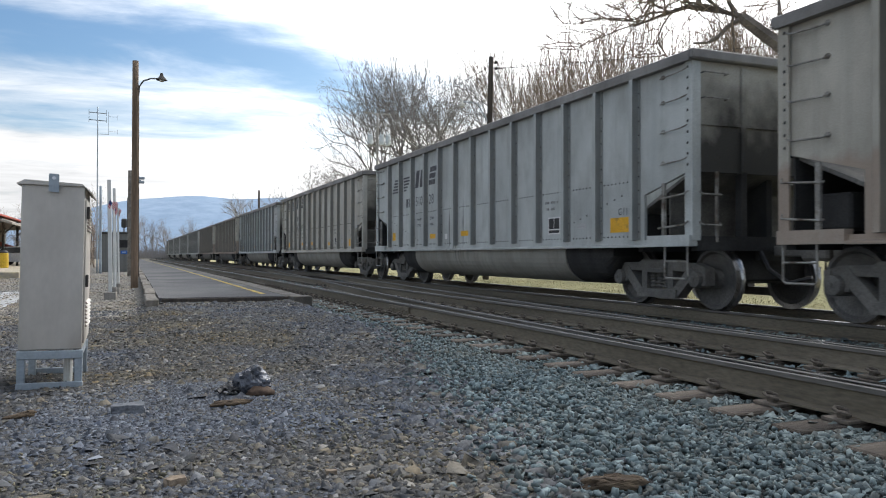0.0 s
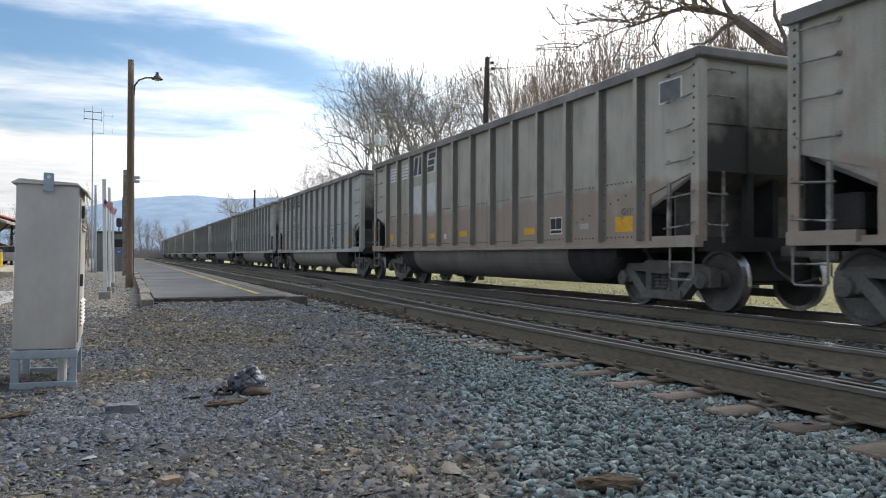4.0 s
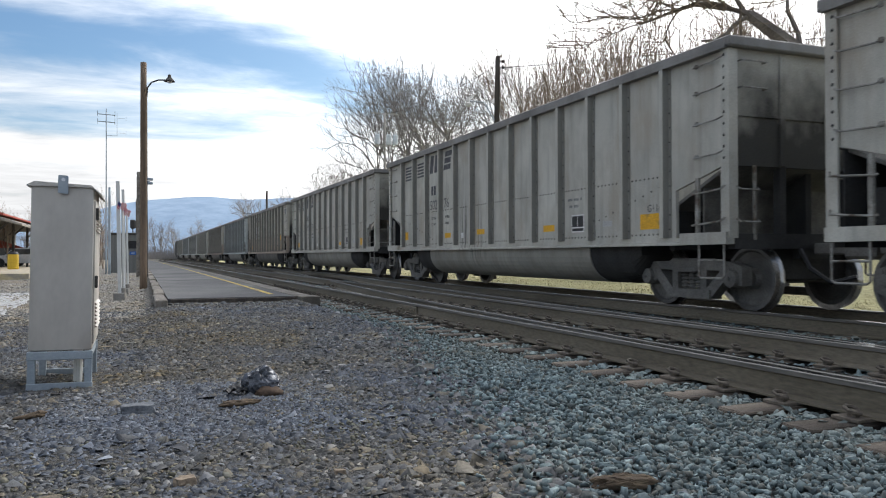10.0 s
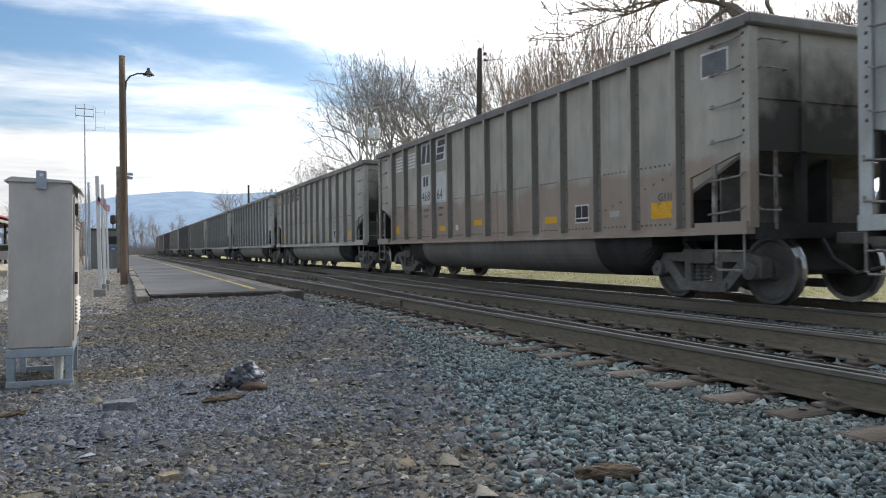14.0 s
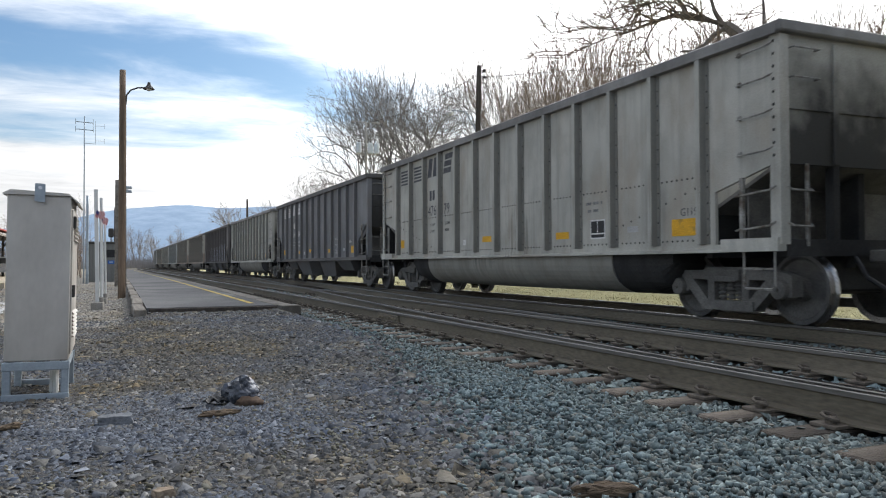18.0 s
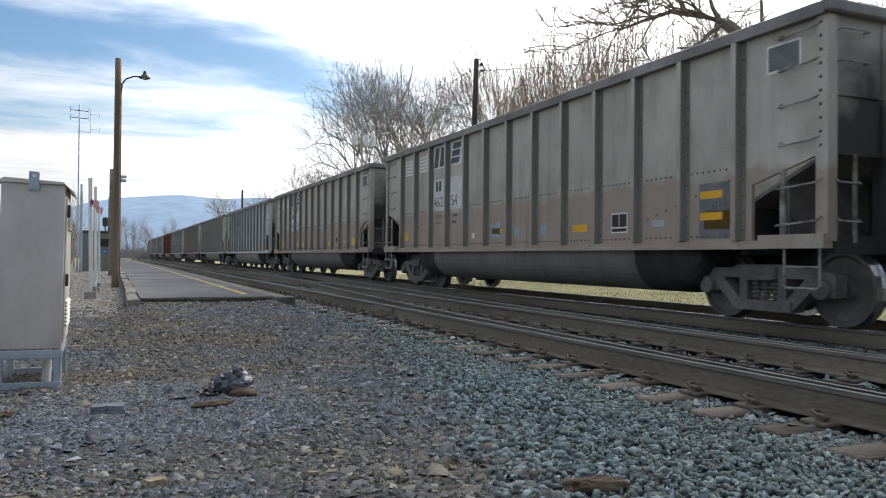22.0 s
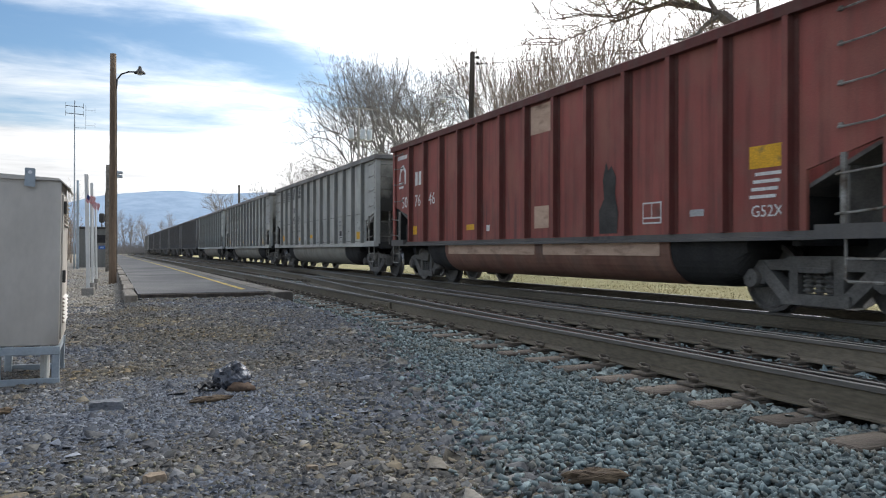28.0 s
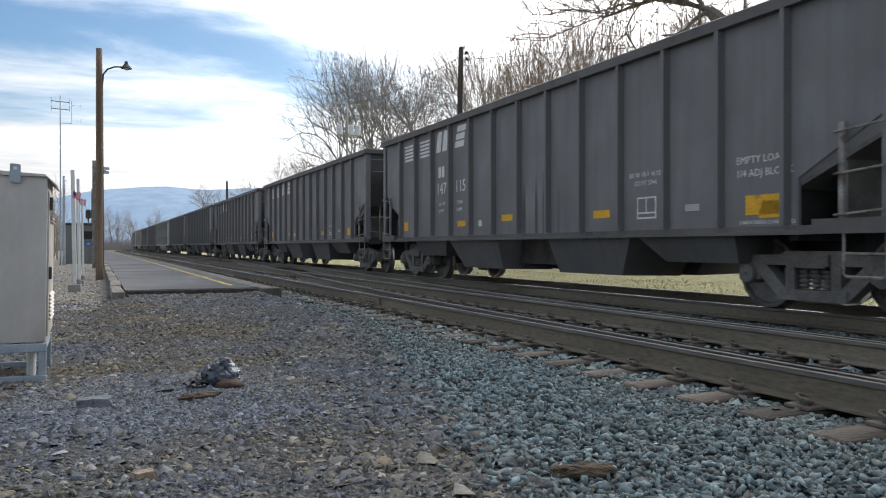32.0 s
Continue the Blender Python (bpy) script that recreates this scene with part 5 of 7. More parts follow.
CARS = []
PALEBLUE = surface("pale_blue_patch", (0.26, 0.40, 0.46), (0.36, 0.50, 0.55), 3, 40, 0.7, bump=0.1, depth=0.002, stain=((0.2, 0.19, 0.17), 5, 0.52, 0.66))
FIELD = surface("dark_grey_stencil_field", (0.14, 0.145, 0.15), (0.20, 0.205, 0.21), 5, 60, 0.7, bump=0.05, depth=0.001)
TUBS = [paint("grimy_tub", (0.21, 0.20, 0.18), streak=0.45, seed=43, soot=0.35), paint("dark_tub", (0.11, 0.11, 0.11), seed=44), paint("faded_red_tub", (0.27, 0.145, 0.105), grime=(0.09, 0.04, 0.03), streak=0.6, seed=45, rust=(0.20, 0.09, 0.065)), paint("dusty_tub", (0.36, 0.345, 0.30), streak=0.4, seed=46, soot=0.2)]
RAILS = [paint("grimy_top_rail", (0.33, 0.32, 0.30), streak=0.2, seed=41, blotch=(0.40, 0.58), soot=0.5), paint("dark_top_rail", (0.12, 0.115, 0.11), grime=(0.03, 0.03, 0.03), streak=0.4, seed=42)]


def make_train():
    rng = random.Random(77)
    masters = {"gondola": build_car("gondola"), "smooth": build_car("smooth"), "hopper": build_car("hopper")}
    used = set()
    for i, (colour, number) in enumerate(TRAIN):
        kind = "hopper" if colour in ("black", "patched") else "smooth" if colour == "red" else "gondola"
        if kind in used:
            car = copy_thing(masters[kind], Matrix())
        else:
            car = masters[kind]
            used.add(kind)
        tagged(car, LABELS[colour], "rail car", "cars of the coal train")
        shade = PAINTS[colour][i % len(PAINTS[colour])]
        # rib tone, with grime and shade put into one colour
        grimy = RIB_PAINTS[colour]
        for o in car.children:
            stem = o.name.split(".")[0]
            if stem in PAINTED:
                slot = o.material_slots[0]
                slot.link = "OBJECT"
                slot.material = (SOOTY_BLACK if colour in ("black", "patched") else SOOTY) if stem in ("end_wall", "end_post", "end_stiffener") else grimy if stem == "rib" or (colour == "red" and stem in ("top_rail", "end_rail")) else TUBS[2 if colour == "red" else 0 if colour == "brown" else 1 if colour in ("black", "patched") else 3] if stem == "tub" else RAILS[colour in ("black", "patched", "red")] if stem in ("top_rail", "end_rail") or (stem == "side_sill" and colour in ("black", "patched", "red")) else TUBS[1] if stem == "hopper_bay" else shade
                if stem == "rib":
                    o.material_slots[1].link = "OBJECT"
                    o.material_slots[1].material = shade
        CARS.append(car)
    for i, car in enumerate(CARS):
        letter_car(car, *TRAIN[i], rng)


HEAD, SPEED, GAIN = 8.353, 16.205, 0.0028


def line_pose(y):
    a = math.atan((drift(y + 4) - drift(y - 4)) / 8)
    return Matrix.Translation((FAR_X + drift(y), y, FAR_TOP)) @ pose(0, 0, 0, 0, 0, -math.degrees(a))


def rolled(t):
    """Metres that the train has rolled; it slows a little at the end."""
    lag = np.interp(t, (0, 3, 6, 9, 11, 13, 17, 20, 24, 28, 30, 32), (0.05, 0.05, 0.2, 0.42, 0.25, 0.12, 0.2, 0.22, 0.12, 0.5, 0.9, 1.25))
    return SPEED * t + GAIN * t * t - float(lag)


def motions():
    """Every car rolls along the line; its wheelsets turn as it rolls; the flags blow."""
    flag_motion()
    for i, car in enumerate(CARS):
        y0 = HEAD + PITCH * (i - 1) + EDGE
        walk(car, [(t, line_pose(y0 - rolled(t))) for t in range(33)])
    turn = math.degrees(SPEED / 30 / 0.45)
    rows = lambda y: [(k / 30, pose(0, y, 0.452, turn * k)) for k in range(961)]
    first = {}
    for car in CARS:
        for tk in (o for o in car.children if o.name.startswith("truck")):
            for w in (o for o in tk.children if o.name.startswith("wheelset")):
                y = round(w.location.y, 3)
                if y not in first:
                    walk(w, rows(y))
                    first[y] = w.animation_data
                else:
                    w.rotation_mode = "QUATERNION"
                    ad = w.animation_data_create()
                    ad.action, ad.action_slot = first[y].action, first[y].action_slot


# ---- yard things ----
def make_cabinet():
    """Aluminium signal case on a galvanised stand; it leans a little."""
    c = thing("signal_cabinet", "weathered aluminium signal equipment cabinet on a galvanised stand", "cabinet", pose(-0.565, 6.13, 0.0, 0, 0.9, 0.6))
    w, d = 0.205, 0.80
    bm = bmesh.new(); box(bm, -w, w, 0.0, d, 0.27, 1.455, 0.006)
    part("body", bm, ALU, c)
    bm = bmesh.new(); prism(bm, [(-w - 0.028, 1.45), (-w - 0.028, 1.457), (-w + 0.02, 1.485), (w - 0.02, 1.47), (w + 0.05, 1.407), (w + 0.044, 1.401), (w - 0.01, 1.453)], -0.025, d + 0.03, "y")
    part("roof", bm, ALU, c, "sloped sheet roof with drip edge")
    bm = bmesh.new(); prism(bm, [(-0.032, 1.405), (0.035, 1.400), (0.035, 1.525), (0.028, 1.532), (-0.026, 1.534), (-0.032, 1.528)], -0.034, -0.027, "y")
    part("lifting_lug", bm, GALV, c, "steel lifting lug with a hole")
    # no hole is cut: a pale disc paints the bright sky behind
    bm = bmesh.new(); lathe(bm, [(0.013, -0.036), (0.013, -0.033)], 16, "y", (0.002, 0, 1.503))
    part("lug_hole", bm, SKYHOLE, c, "pale disc painted as sky through the lug hole")
    for x in (-w + 0.02, w - 0.02):
        for y in (0.02, d - 0.03):
            bm = bmesh.new(); box(bm, x - 0.026, x + 0.026, y - 0.026, y + 0.026, -0.03, 0.262, 0.004)
            part("stand_leg", bm, GALV, c)
    for z0, z1 in ((0.205, 0.264), (-0.012, 0.038)):
        bm = bmesh.new(); box(bm, -w - 0.01, w + 0.01, -0.013, 0.013, z0, z1, 0.004)
        part("stand_rail", bm, GALV, c)
        bm = bmesh.new(); box(bm, -w - 0.01, w + 0.01, d - 0.03, d - 0.005, z0, z1, 0.004)
        part("stand_rail", bm, GALV, c)
    for x in (-w, w - 0.02):
        bm = bmesh.new(); box(bm, x, x + 0.02, 0.04, d - 0.05, 0.21, 0.26)
        part("stand_rail", bm, GALV, c)
    bm = bmesh.new(); box(bm, w, w + 0.012, 0.03, d - 0.03, 0.31, 1.36, 0.003)
    dr = part("door", bm, ALU, c, "side door of the cabinet")
    for zz in (1.13, 0.42):
        for k in range(7):
            bm = bmesh.new(); prism(bm, [(w + 0.012, 0), (w + 0.03, 0.004), (w + 0.012, 0.022)], 0.12, d - 0.15, "y")
            part("louvre", bm, ALU, dr, m=Matrix.Translation((0, 0, zz + k * 0.028)))
    for zz in (1.22, 0.72):
        bm = bmesh.new(); box(bm, w + 0.012, w + 0.032, 0.03, 0.06, zz, zz + 0.09, 0.004)
        part("hinge", bm, DARK, dr)
    bm = bmesh.new(); tube(bm, [(0.10, 0.30, -0.05), (0.10, 0.30, 0.27)], 0.032, 10)
    part("conduit", bm, WHITEPOST, c, "white plastic conduit under the cabinet")


SKYHOLE = surface("pale_sky_disc", (0.75, 0.76, 0.78), (0.8, 0.81, 0.83), 3, 20, 0.8)


def make_litter():
    # foil-like bag lying on the gravel
    bm = bmesh.new()
    bmesh.ops.create_icosphere(bm, subdivisions=4, radius=1)
    for v in bm.verts:
        n = noise.noise(v.co * 1.7 + Vector((4, 1, 2)))
        m = abs(noise.noise(v.co * 3.1 + Vector((1, 7, 3)))) + 0.5 * abs(noise.noise(v.co * 7.3 + Vector((5, 2, 3))))
        f = 1 + 0.18 * n - 0.30 * m
        x, y, z = v.co.x * f, v.co.y * f, v.co.z * f
        z = max(z, -0.35) * (1 - 0.35 * max(0, x))
        v.co = Vector((x * 0.135, y * 0.115, (z + 0.35) * 0.145))
    b = thing("plastic_bag", "crumpled dark shiny plastic bag lying on the gravel", "bag", pose(0.755, 5.32, 0.015, 0, 0, -18))
    part("bag_body", bm, FOIL, b)
    bm = bmesh.new()
    bmesh.ops.create_grid(bm, x_segments=14, y_segments=10, size=1)
    for v in bm.verts:
        n = noise.noise(v.co * 2.2 + Vector((2, 2, 9)))
        v.co = Vector((v.co.x * 0.075 - 0.15, v.co.y * 0.06 - 0.05, 0.035 + 0.03 * n))
    r = bmesh.ops.extrude_face_region(bm, geom=list(bm.faces))
    for v in [g for g in r["geom"] if isinstance(g, bmesh.types.BMVert)]:
        v.co.z -= 0.006
    part("torn_flap", bm, BLACK, b, "torn black flap", smooth=True)
    bm = bmesh.new()
    bmesh.ops.create_icosphere(bm, subdivisions=3, radius=1)
    for v in bm.verts:
        f = 1 + 0.35 * noise.noise(v.co * 2.4) + 0.2 * noise.noise(v.co * 6)
        v.co = Vector((v.co.x * 0.095 * f + 0.06, v.co.y * 0.06 * f - 0.09, max(-0.2, v.co.z) * 0.045 * f + 0.01))
    part("rust_scrap", bm, RUST, b, "rusty scrap under the bag", smooth=True)

    def rock(name, label, cat, x, y, sx, sy, sz, rz, mat, seed):
        bm = bmesh.new()
        bmesh.ops.create_icosphere(bm, subdivisions=3, radius=1)
        for v in bm.verts:
            p = v.co * 1.5 + Vector((seed, seed * 2, 0))
            f = 1 + 0.22 * noise.noise(p) + 0.10 * noise.noise(p * 3)
            u = Vector((max(-0.62, min(0.62, v.co.x)) * 1.25, max(-0.62, min(0.62, v.co.y)) * 1.25, max(-0.55, min(0.55, v.co.z)) * 1.25))
            v.co = Vector((u.x * sx * f, u.y * sy * f, u.z * sz * f))
        solid(name, bm, mat, label, cat, pose(x, y, ground_z(x, y) + sz * 0.45, 0, 0, rz))
    rock("rock", "flat grey-blue stone lying on gravel", "stone", -0.03, 4.98, 0.115, 0.06, 0.05, -4, ROCK, 3)
    rock("rock", "tan stone lying on the gravel", "stone", 0.16, 3.34, 0.05, 0.035, 0.03, 20, ROCKTAN, 5)
    rock("rock", "tan stone lying on the gravel", "stone", 0.80, 3.28, 0.03, 0.02, 0.018, 0, ROCKTAN, 6)
    rock("rock", "reddish brown stone on the gravel", "stone", -0.06, 2.5, 0.045, 0.03, 0.03, 10, ROCKTAN, 7)
    rock("rock", "brown stone on the gravel", "stone", 0.02, 2.62, 0.06, 0.03, 0.022, 0, ROCKTAN, 8)

    def plank(name, label, x, y, ln, wd, th, rz, mat, seed):
        bm = bmesh.new()
        box(bm, -ln / 2, ln / 2, -wd / 2, wd / 2, 0, th)
        bmesh.ops.subdivide_edges(bm, edges=bm.edges[:], cuts=9, use_grid_fill=True)
        for v in bm.verts:
            n = noise.noise(v.co * 17 + Vector((seed, 0, seed))) + 0.5 * noise.noise(v.co * 45 + Vector((seed, 3, seed)))
            e = abs(v.co.x) / (ln / 2)
            q = max(1e-3, math.hypot(v.co.y / (wd / 2), (v.co.z - th / 2) / (th / 2)))
            k = (1.08 / max(1.0, q)) * (1 - 0.35 * e ** 3) * (1 + 0.42 * n)
            v.co.y *= k
            v.co.z = th / 2 + (v.co.z - th / 2) * k + 0.006 * n
            v.co.x += 0.06 * noise.noise((v.co.y * 45, v.co.z * 40, seed))
        solid(name, bm, mat, label, "wood scrap", pose(x, y, ground_z(x, y) + 0.005, 0, 0, rz))
    plank("tie_fragment", "rotten brown tie fragment lying on ballast", 1.80, 2.60, 0.22, 0.09, 0.055, -16, WOODROT, 2)
    plank("wood_scrap", "thin dark wooden scrap on the gravel", 0.555, 4.93, 0.23, 0.06, 0.03, 6, WOODROT, 4)
    plank("wood_scrap", "small dark wooden scrap on the gravel", -0.60, 5.0, 0.14, 0.05, 0.03, 30, WOODROT, 6)


FOIL = surface("shiny_grey_plastic", (0.035, 0.04, 0.05), (0.12, 0.13, 0.155), 9, 40, 0.22, 0.3, bump=0.6, depth=0.01, spec=0.6)
ROCK = surface("blue_grey_stone", (0.13, 0.14, 0.155), (0.21, 0.22, 0.235), 8, 60, 0.9, bump=0.5, depth=0.006)
ROCKTAN = surface("tan_stone", (0.22, 0.17, 0.12), (0.33, 0.26, 0.19), 10, 60, 0.9, bump=0.5, depth=0.006)
WOODROT = surface("rotten_wood", (0.065, 0.046, 0.033), (0.19, 0.14, 0.09), 5, 40, 0.95, bump=0.8, depth=0.01, stretch=(0.6, 4, 4))


def lamp_arm(th, x, z, reach, mat, side=1):
    bm = bmesh.new()
    tube(bm, [(x, 0, z - 0.5), (x + 0.02 * side, 0, z - 0.25), (x + 0.12 * side, 0, z - 0.1), (x + 0.3 * side, 0, z - 0.02), (x + reach * side, 0, z)], 0.022, 6)
    part("lamp_arm", bm, mat, th, "curved steel lamp arm")
    bm = bmesh.new(); lathe(bm, [(0.035, 0.13), (0.045, 0.08), (0.05, 0.06), (0.08, 0.02), (0.145, -0.05), (0.15, -0.06), (0.13, -0.055), (0.04, 0.0)], 18, "z", (x + reach * side, 0, z + 0.02))
    part("lamp_shade", bm, DARK, th, "dark metal lamp shade")
    bm = bmesh.new(); lathe(bm, [(0.05, -0.10), (0.07, -0.07), (0.06, -0.02)], 12, "z", (x + reach * side, 0, z + 0.02))
    part("lamp_bulb", bm, WHITEPOST, th, "frosted lamp glass, unlit")


def round_pole(th, h, r0, r1, mat, lean=(0, 0), sink=0.3, name="pole"):
    bm = bmesh.new()
    pts = [(lean[0] * k / 8, lean[1] * k / 8, -sink + (h + sink) * k / 8) for k in range(9)]
    tube(bm, pts, r0, 14, r1)
    return part(name, bm, mat, th, smooth=True)


def make_poles():
    p = thing("lamp_pole", "tall brown wooden pole with a curved lamp arm beside the platform", "lamp pole", pose(-0.01, 22, 0.08))
    round_pole(p, 6.08, 0.098, 0.078, POLEWOOD)
    lamp_arm(p, 0.078, 5.66, 0.58, DARK)
    bm = bmesh.new(); tube(bm, [(0.082, 0.0, 5.2), (0.088, 0.0, 4.0), (0.102, 0.0, 0.3)], 0.012, 5)
    part("conduit", bm, DARK, p)
    p = thing("lamp_pole", "grey wooden pole with a small double floodlight", "lamp pole", pose(-0.19, 35, 0.1))
    round_pole(p, 4.45, 0.11, 0.10, TIMBER)
    bm = bmesh.new()
    tube(bm, [(0.1, 0, 4.05), (0.42, 0, 4.05)], 0.02, 5)
    box(bm, 0.32, 0.55, -0.1, 0.1, 3.92, 4.03, 0.02); box(bm, 0.33, 0.56, -0.1, 0.1, 4.09, 4.2, 0.02)
    part("floodlight", bm, GALV, p, "grey twin floodlight heads")
    p = thing("pole", "thin grey wooden pole beside the platform", "pole", pose(-0.45, 60, 0.1))
    round_pole(p, 5.0, 0.12, 0.10, POLEDARK)
    # steel posts with concrete feet and small flags
    for x, y, h, w in ((-0.455, 17.0, 2.44, 0.036), (-0.41, 19.2, 2.45, 0.03)):
        q = thing("flag_post", "pale galvanised square post with a small flag on a concrete foot", "post", pose(x, y, 0.05, 0, -1.0, -4), group="flag posts")
        bm = bmesh.new()
        prism(bm, [(-w, -w), (w, -w), (w, w), (-w, w)], 0.1, h, "z")
        part("post", bm, WHITEPOST, q)
        bm = bmesh.new(); box(bm, w + 0.02, w + 0.06, -0.02, 0.02, 0.1, h - 0.45, 0.005)
        part("side_rod", bm, WHITEPOST, q, "white rod beside the post")
        bm = bmesh.new(); box(bm, -3.2 * w, 3.2 * w, -0.15, 0.15, -0.2, 0.15, 0.015)
        part("foot", bm, CONCRETE, q, "concrete foot block")
        bm = bmesh.new(); lathe(bm, [(0.05, 0.15), (0.05, 0.24), (0.035, 0.25)], 12, "z", (w + 0.03, 0, 0))
        part("rod_socket", bm, CONCRETE, q)
        FLAGS.append((x - 0.02, y - 0.06, h - 0.36))
    a = thing("antenna_mast", "thin steel radio mast with yagi antennas", "antenna", pose(-1.77, 42, 0.1))
    round_pole(a, 8.3, 0.04, 0.025, GALV)
    bm = bmesh.new()
    for z in (7.65, 8.02):
        tube(bm, [(-0.40, 0, z), (0.40, 0, z - 0.03)], 0.018, 5)
        for x in (-0.4, 0.4):
            tube(bm, [(x, 0, z - 0.13), (x, 0, z + 0.16)], 0.012, 4)
    part("yagi", bm, DARK, a, "crossed antenna rods")
    bm = bmesh.new()
    tube(bm, [(0.02, 0, 6.95), (0.5, 0, 6.95)], 0.014, 4); tube(bm, [(0.5, 0, 6.93), (0.5, 0, 8.1)], 0.012, 4)
    for z in (7.1, 7.85):
        tube(bm, [(0.5, 0, z), (0.92, 0, z)], 0.008, 4); tube(bm, [(0.92, 0, z - 0.12), (0.92, 0, z + 0.12)], 0.008, 4)
    part("side_antenna", bm, GALV, a, "pale folded antenna")
    a = thing("steel_mast", "bluish painted steel mast beside the shed", "post", pose(-1.6, 41.6, 0.1))
    round_pole(a, 4.3, 0.07, 0.06, GALV)
    # poles beyond the train
    u = thing("utility_pole", "dark wooden utility pole with a street-lamp arm", "utility pole", pose(12.75, 27.1, 0.0))
    round_pole(u, 8.8, 0.125, 0.10, POLEDARK, (0.24, 0))
    bm = bmesh.new(); tube(bm, [(0.1, 0, 6.2), (-0.3, 0.1, 6.95), (-0.85, 0.3, 7.0)], 0.03, 6)
    part("lamp_arm", bm, GALV, u)
    bm = bmesh.new(); lathe(bm, [(0.03, 0.26), (0.05, 0.16), (0.06, 0.05), (0.14, 0.0), (0.12, -0.10), (0.06, -0.13)], 14, "z", (-0.9, 0.3, 6.9))
    part("lamp_head", bm, WHITEPOST, u, "grey street-lamp head, unlit")
    bm = bmesh.new()
    for z in (8.3, 8.55):
        lathe(bm, [(0.05, 0.0), (0.07, 0.06), (0.05, 0.12)], 10, "z", (0.47, 0, z)); tube(bm, [(0.2, 0, z + 0.05), (0.47, 0, z + 0.05)], 0.015, 4)
    part("insulator", bm, DARK, u, "dark insulators")
    u = thing("utility_pole", "grey utility pole with crossarm and three transformers", "utility pole", pose(16.15, 52.6, 0.2))
    round_pole(u, 11.0, 0.11, 0.08, PALEPOLE)
    bm = bmesh.new(); box(bm, -1.05, 1.05, -0.045, 0.045, 10.93, 11.02)
    part("crossarm", bm, PALEPOLE, u)
    bm = bmesh.new(); box(bm, -0.75, 0.95, -0.04, 0.04, 8.62, 8.70)
    part("crossarm", bm, PALEPOLE, u)
    for x in (-0.62, 0.25, 0.72):
        bm = bmesh.new(); lathe(bm, [(0.16, 8.70), (0.19, 8.73), (0.19, 9.36), (0.16, 9.42), (0.06, 9.45)], 14, "z", (x, -0.25, 0))
        for dx in (-0.1, 0.1):
            lathe(bm, [(0.03, 9.4), (0.04, 9.5), (0.02, 9.62)], 8, "z", (x + dx, -0.25, 0))
        part("transformer", bm, TRANSF, u, "pale blue-grey transformer can")
    u = thing("utility_pole", "dark wooden utility pole far down the line", "utility pole", pose(16.1, 108.8, 0.2))
    round_pole(u, 9.9, 0.17, 0.14, POLEDARK)
    u = thing("lamp_pole", "dark pole with a wide lamp hood behind the train", "lamp pole", pose(10.9, 74.5, 0.0))
    round_pole(u, 4.9, 0.1, 0.08, POLEDARK)
    lamp_arm(u, -0.06, 5.0, 1.9, DARK, -1)
    # wires
    for k, (p0, p1, sag) in enumerate((((13.22, 27.1, 8.6), (16.2, 52.6, 11.2), 0.4), ((13.22, 27.1, 8.35), (40, 2, 9.6), 0.5), ((17.1, 52.4, 11.25), (17.0, 108.8, 10.0), 0.9))):
        bm = bmesh.new()
        pts = []
        for i in range(13):
            t = i / 12
            q = Vector(p0).lerp(Vector(p1), t)
            q.z -= sag * 4 * t * (1 - t)
            pts.append(q)
        tube(bm, pts, 0.012, 4)
        solid("overhead_wire", bm, DARK, "thin dark overhead wire between poles", "wire")


PALEPOLE = surface("sun_bleached_pole", (0.34, 0.32, 0.29), (0.48, 0.455, 0.42), 1.2, 25, 0.92, bump=0.4, depth=0.01, stretch=(5, 5, 0.25))
TRANSF = surface("pale_transformer_paint", (0.6, 0.65, 0.68), (0.7, 0.75, 0.78), 3, 30, 0.5)
FLAGS = []
FLAG_PARTS = []


def make_flags():
    """Each small flag is three stiff strips that swing one behind the other."""
    red, white, blue = (surface("flag_red", (0.5, 0.05, 0.06), (0.6, 0.08, 0.08), 8, 50, 0.8), surface("flag_white", (0.7, 0.68, 0.66), (0.78, 0.76, 0.74), 8, 50, 0.8), surface("flag_blue", (0.03, 0.05, 0.16), (0.05, 0.07, 0.2), 8, 50, 0.8))
    for i, (x, y, z) in enumerate(FLAGS):
        f = thing("small_flag", "small red and white striped flag with a blue corner, blowing", "flag", pose(x, y, z), group="small flags")
        w, h = 0.06, 0.135
        for k in range(3):
            bm = bmesh.new()
            rows_ = [[bm.verts.new((x * w / 2, yy, -h * j / 7 - 0.02 * x)) for x in range(3)] for yy in (-0.003, 0.003) for j in range(8)]
            for b in (0, 8):
                for j in range(7):
                    for x in range(2):
                        bm.faces.new((rows_[b + j][x], rows_[b + j + 1][x], rows_[b + j + 1][x + 1], rows_[b + j][x + 1]))
            me = mesh_of("strip", bm, red)
            me.materials.append(white); me.materials.append(blue)
            for n, p in enumerate(me.polygons):
                j = (n % 14) // 2
                p.material_index = 2 if k == 0 and j < 4 else j % 2
            o = part("strip", me, red, f)
            FLAG_PARTS.append((o, k, i, w))


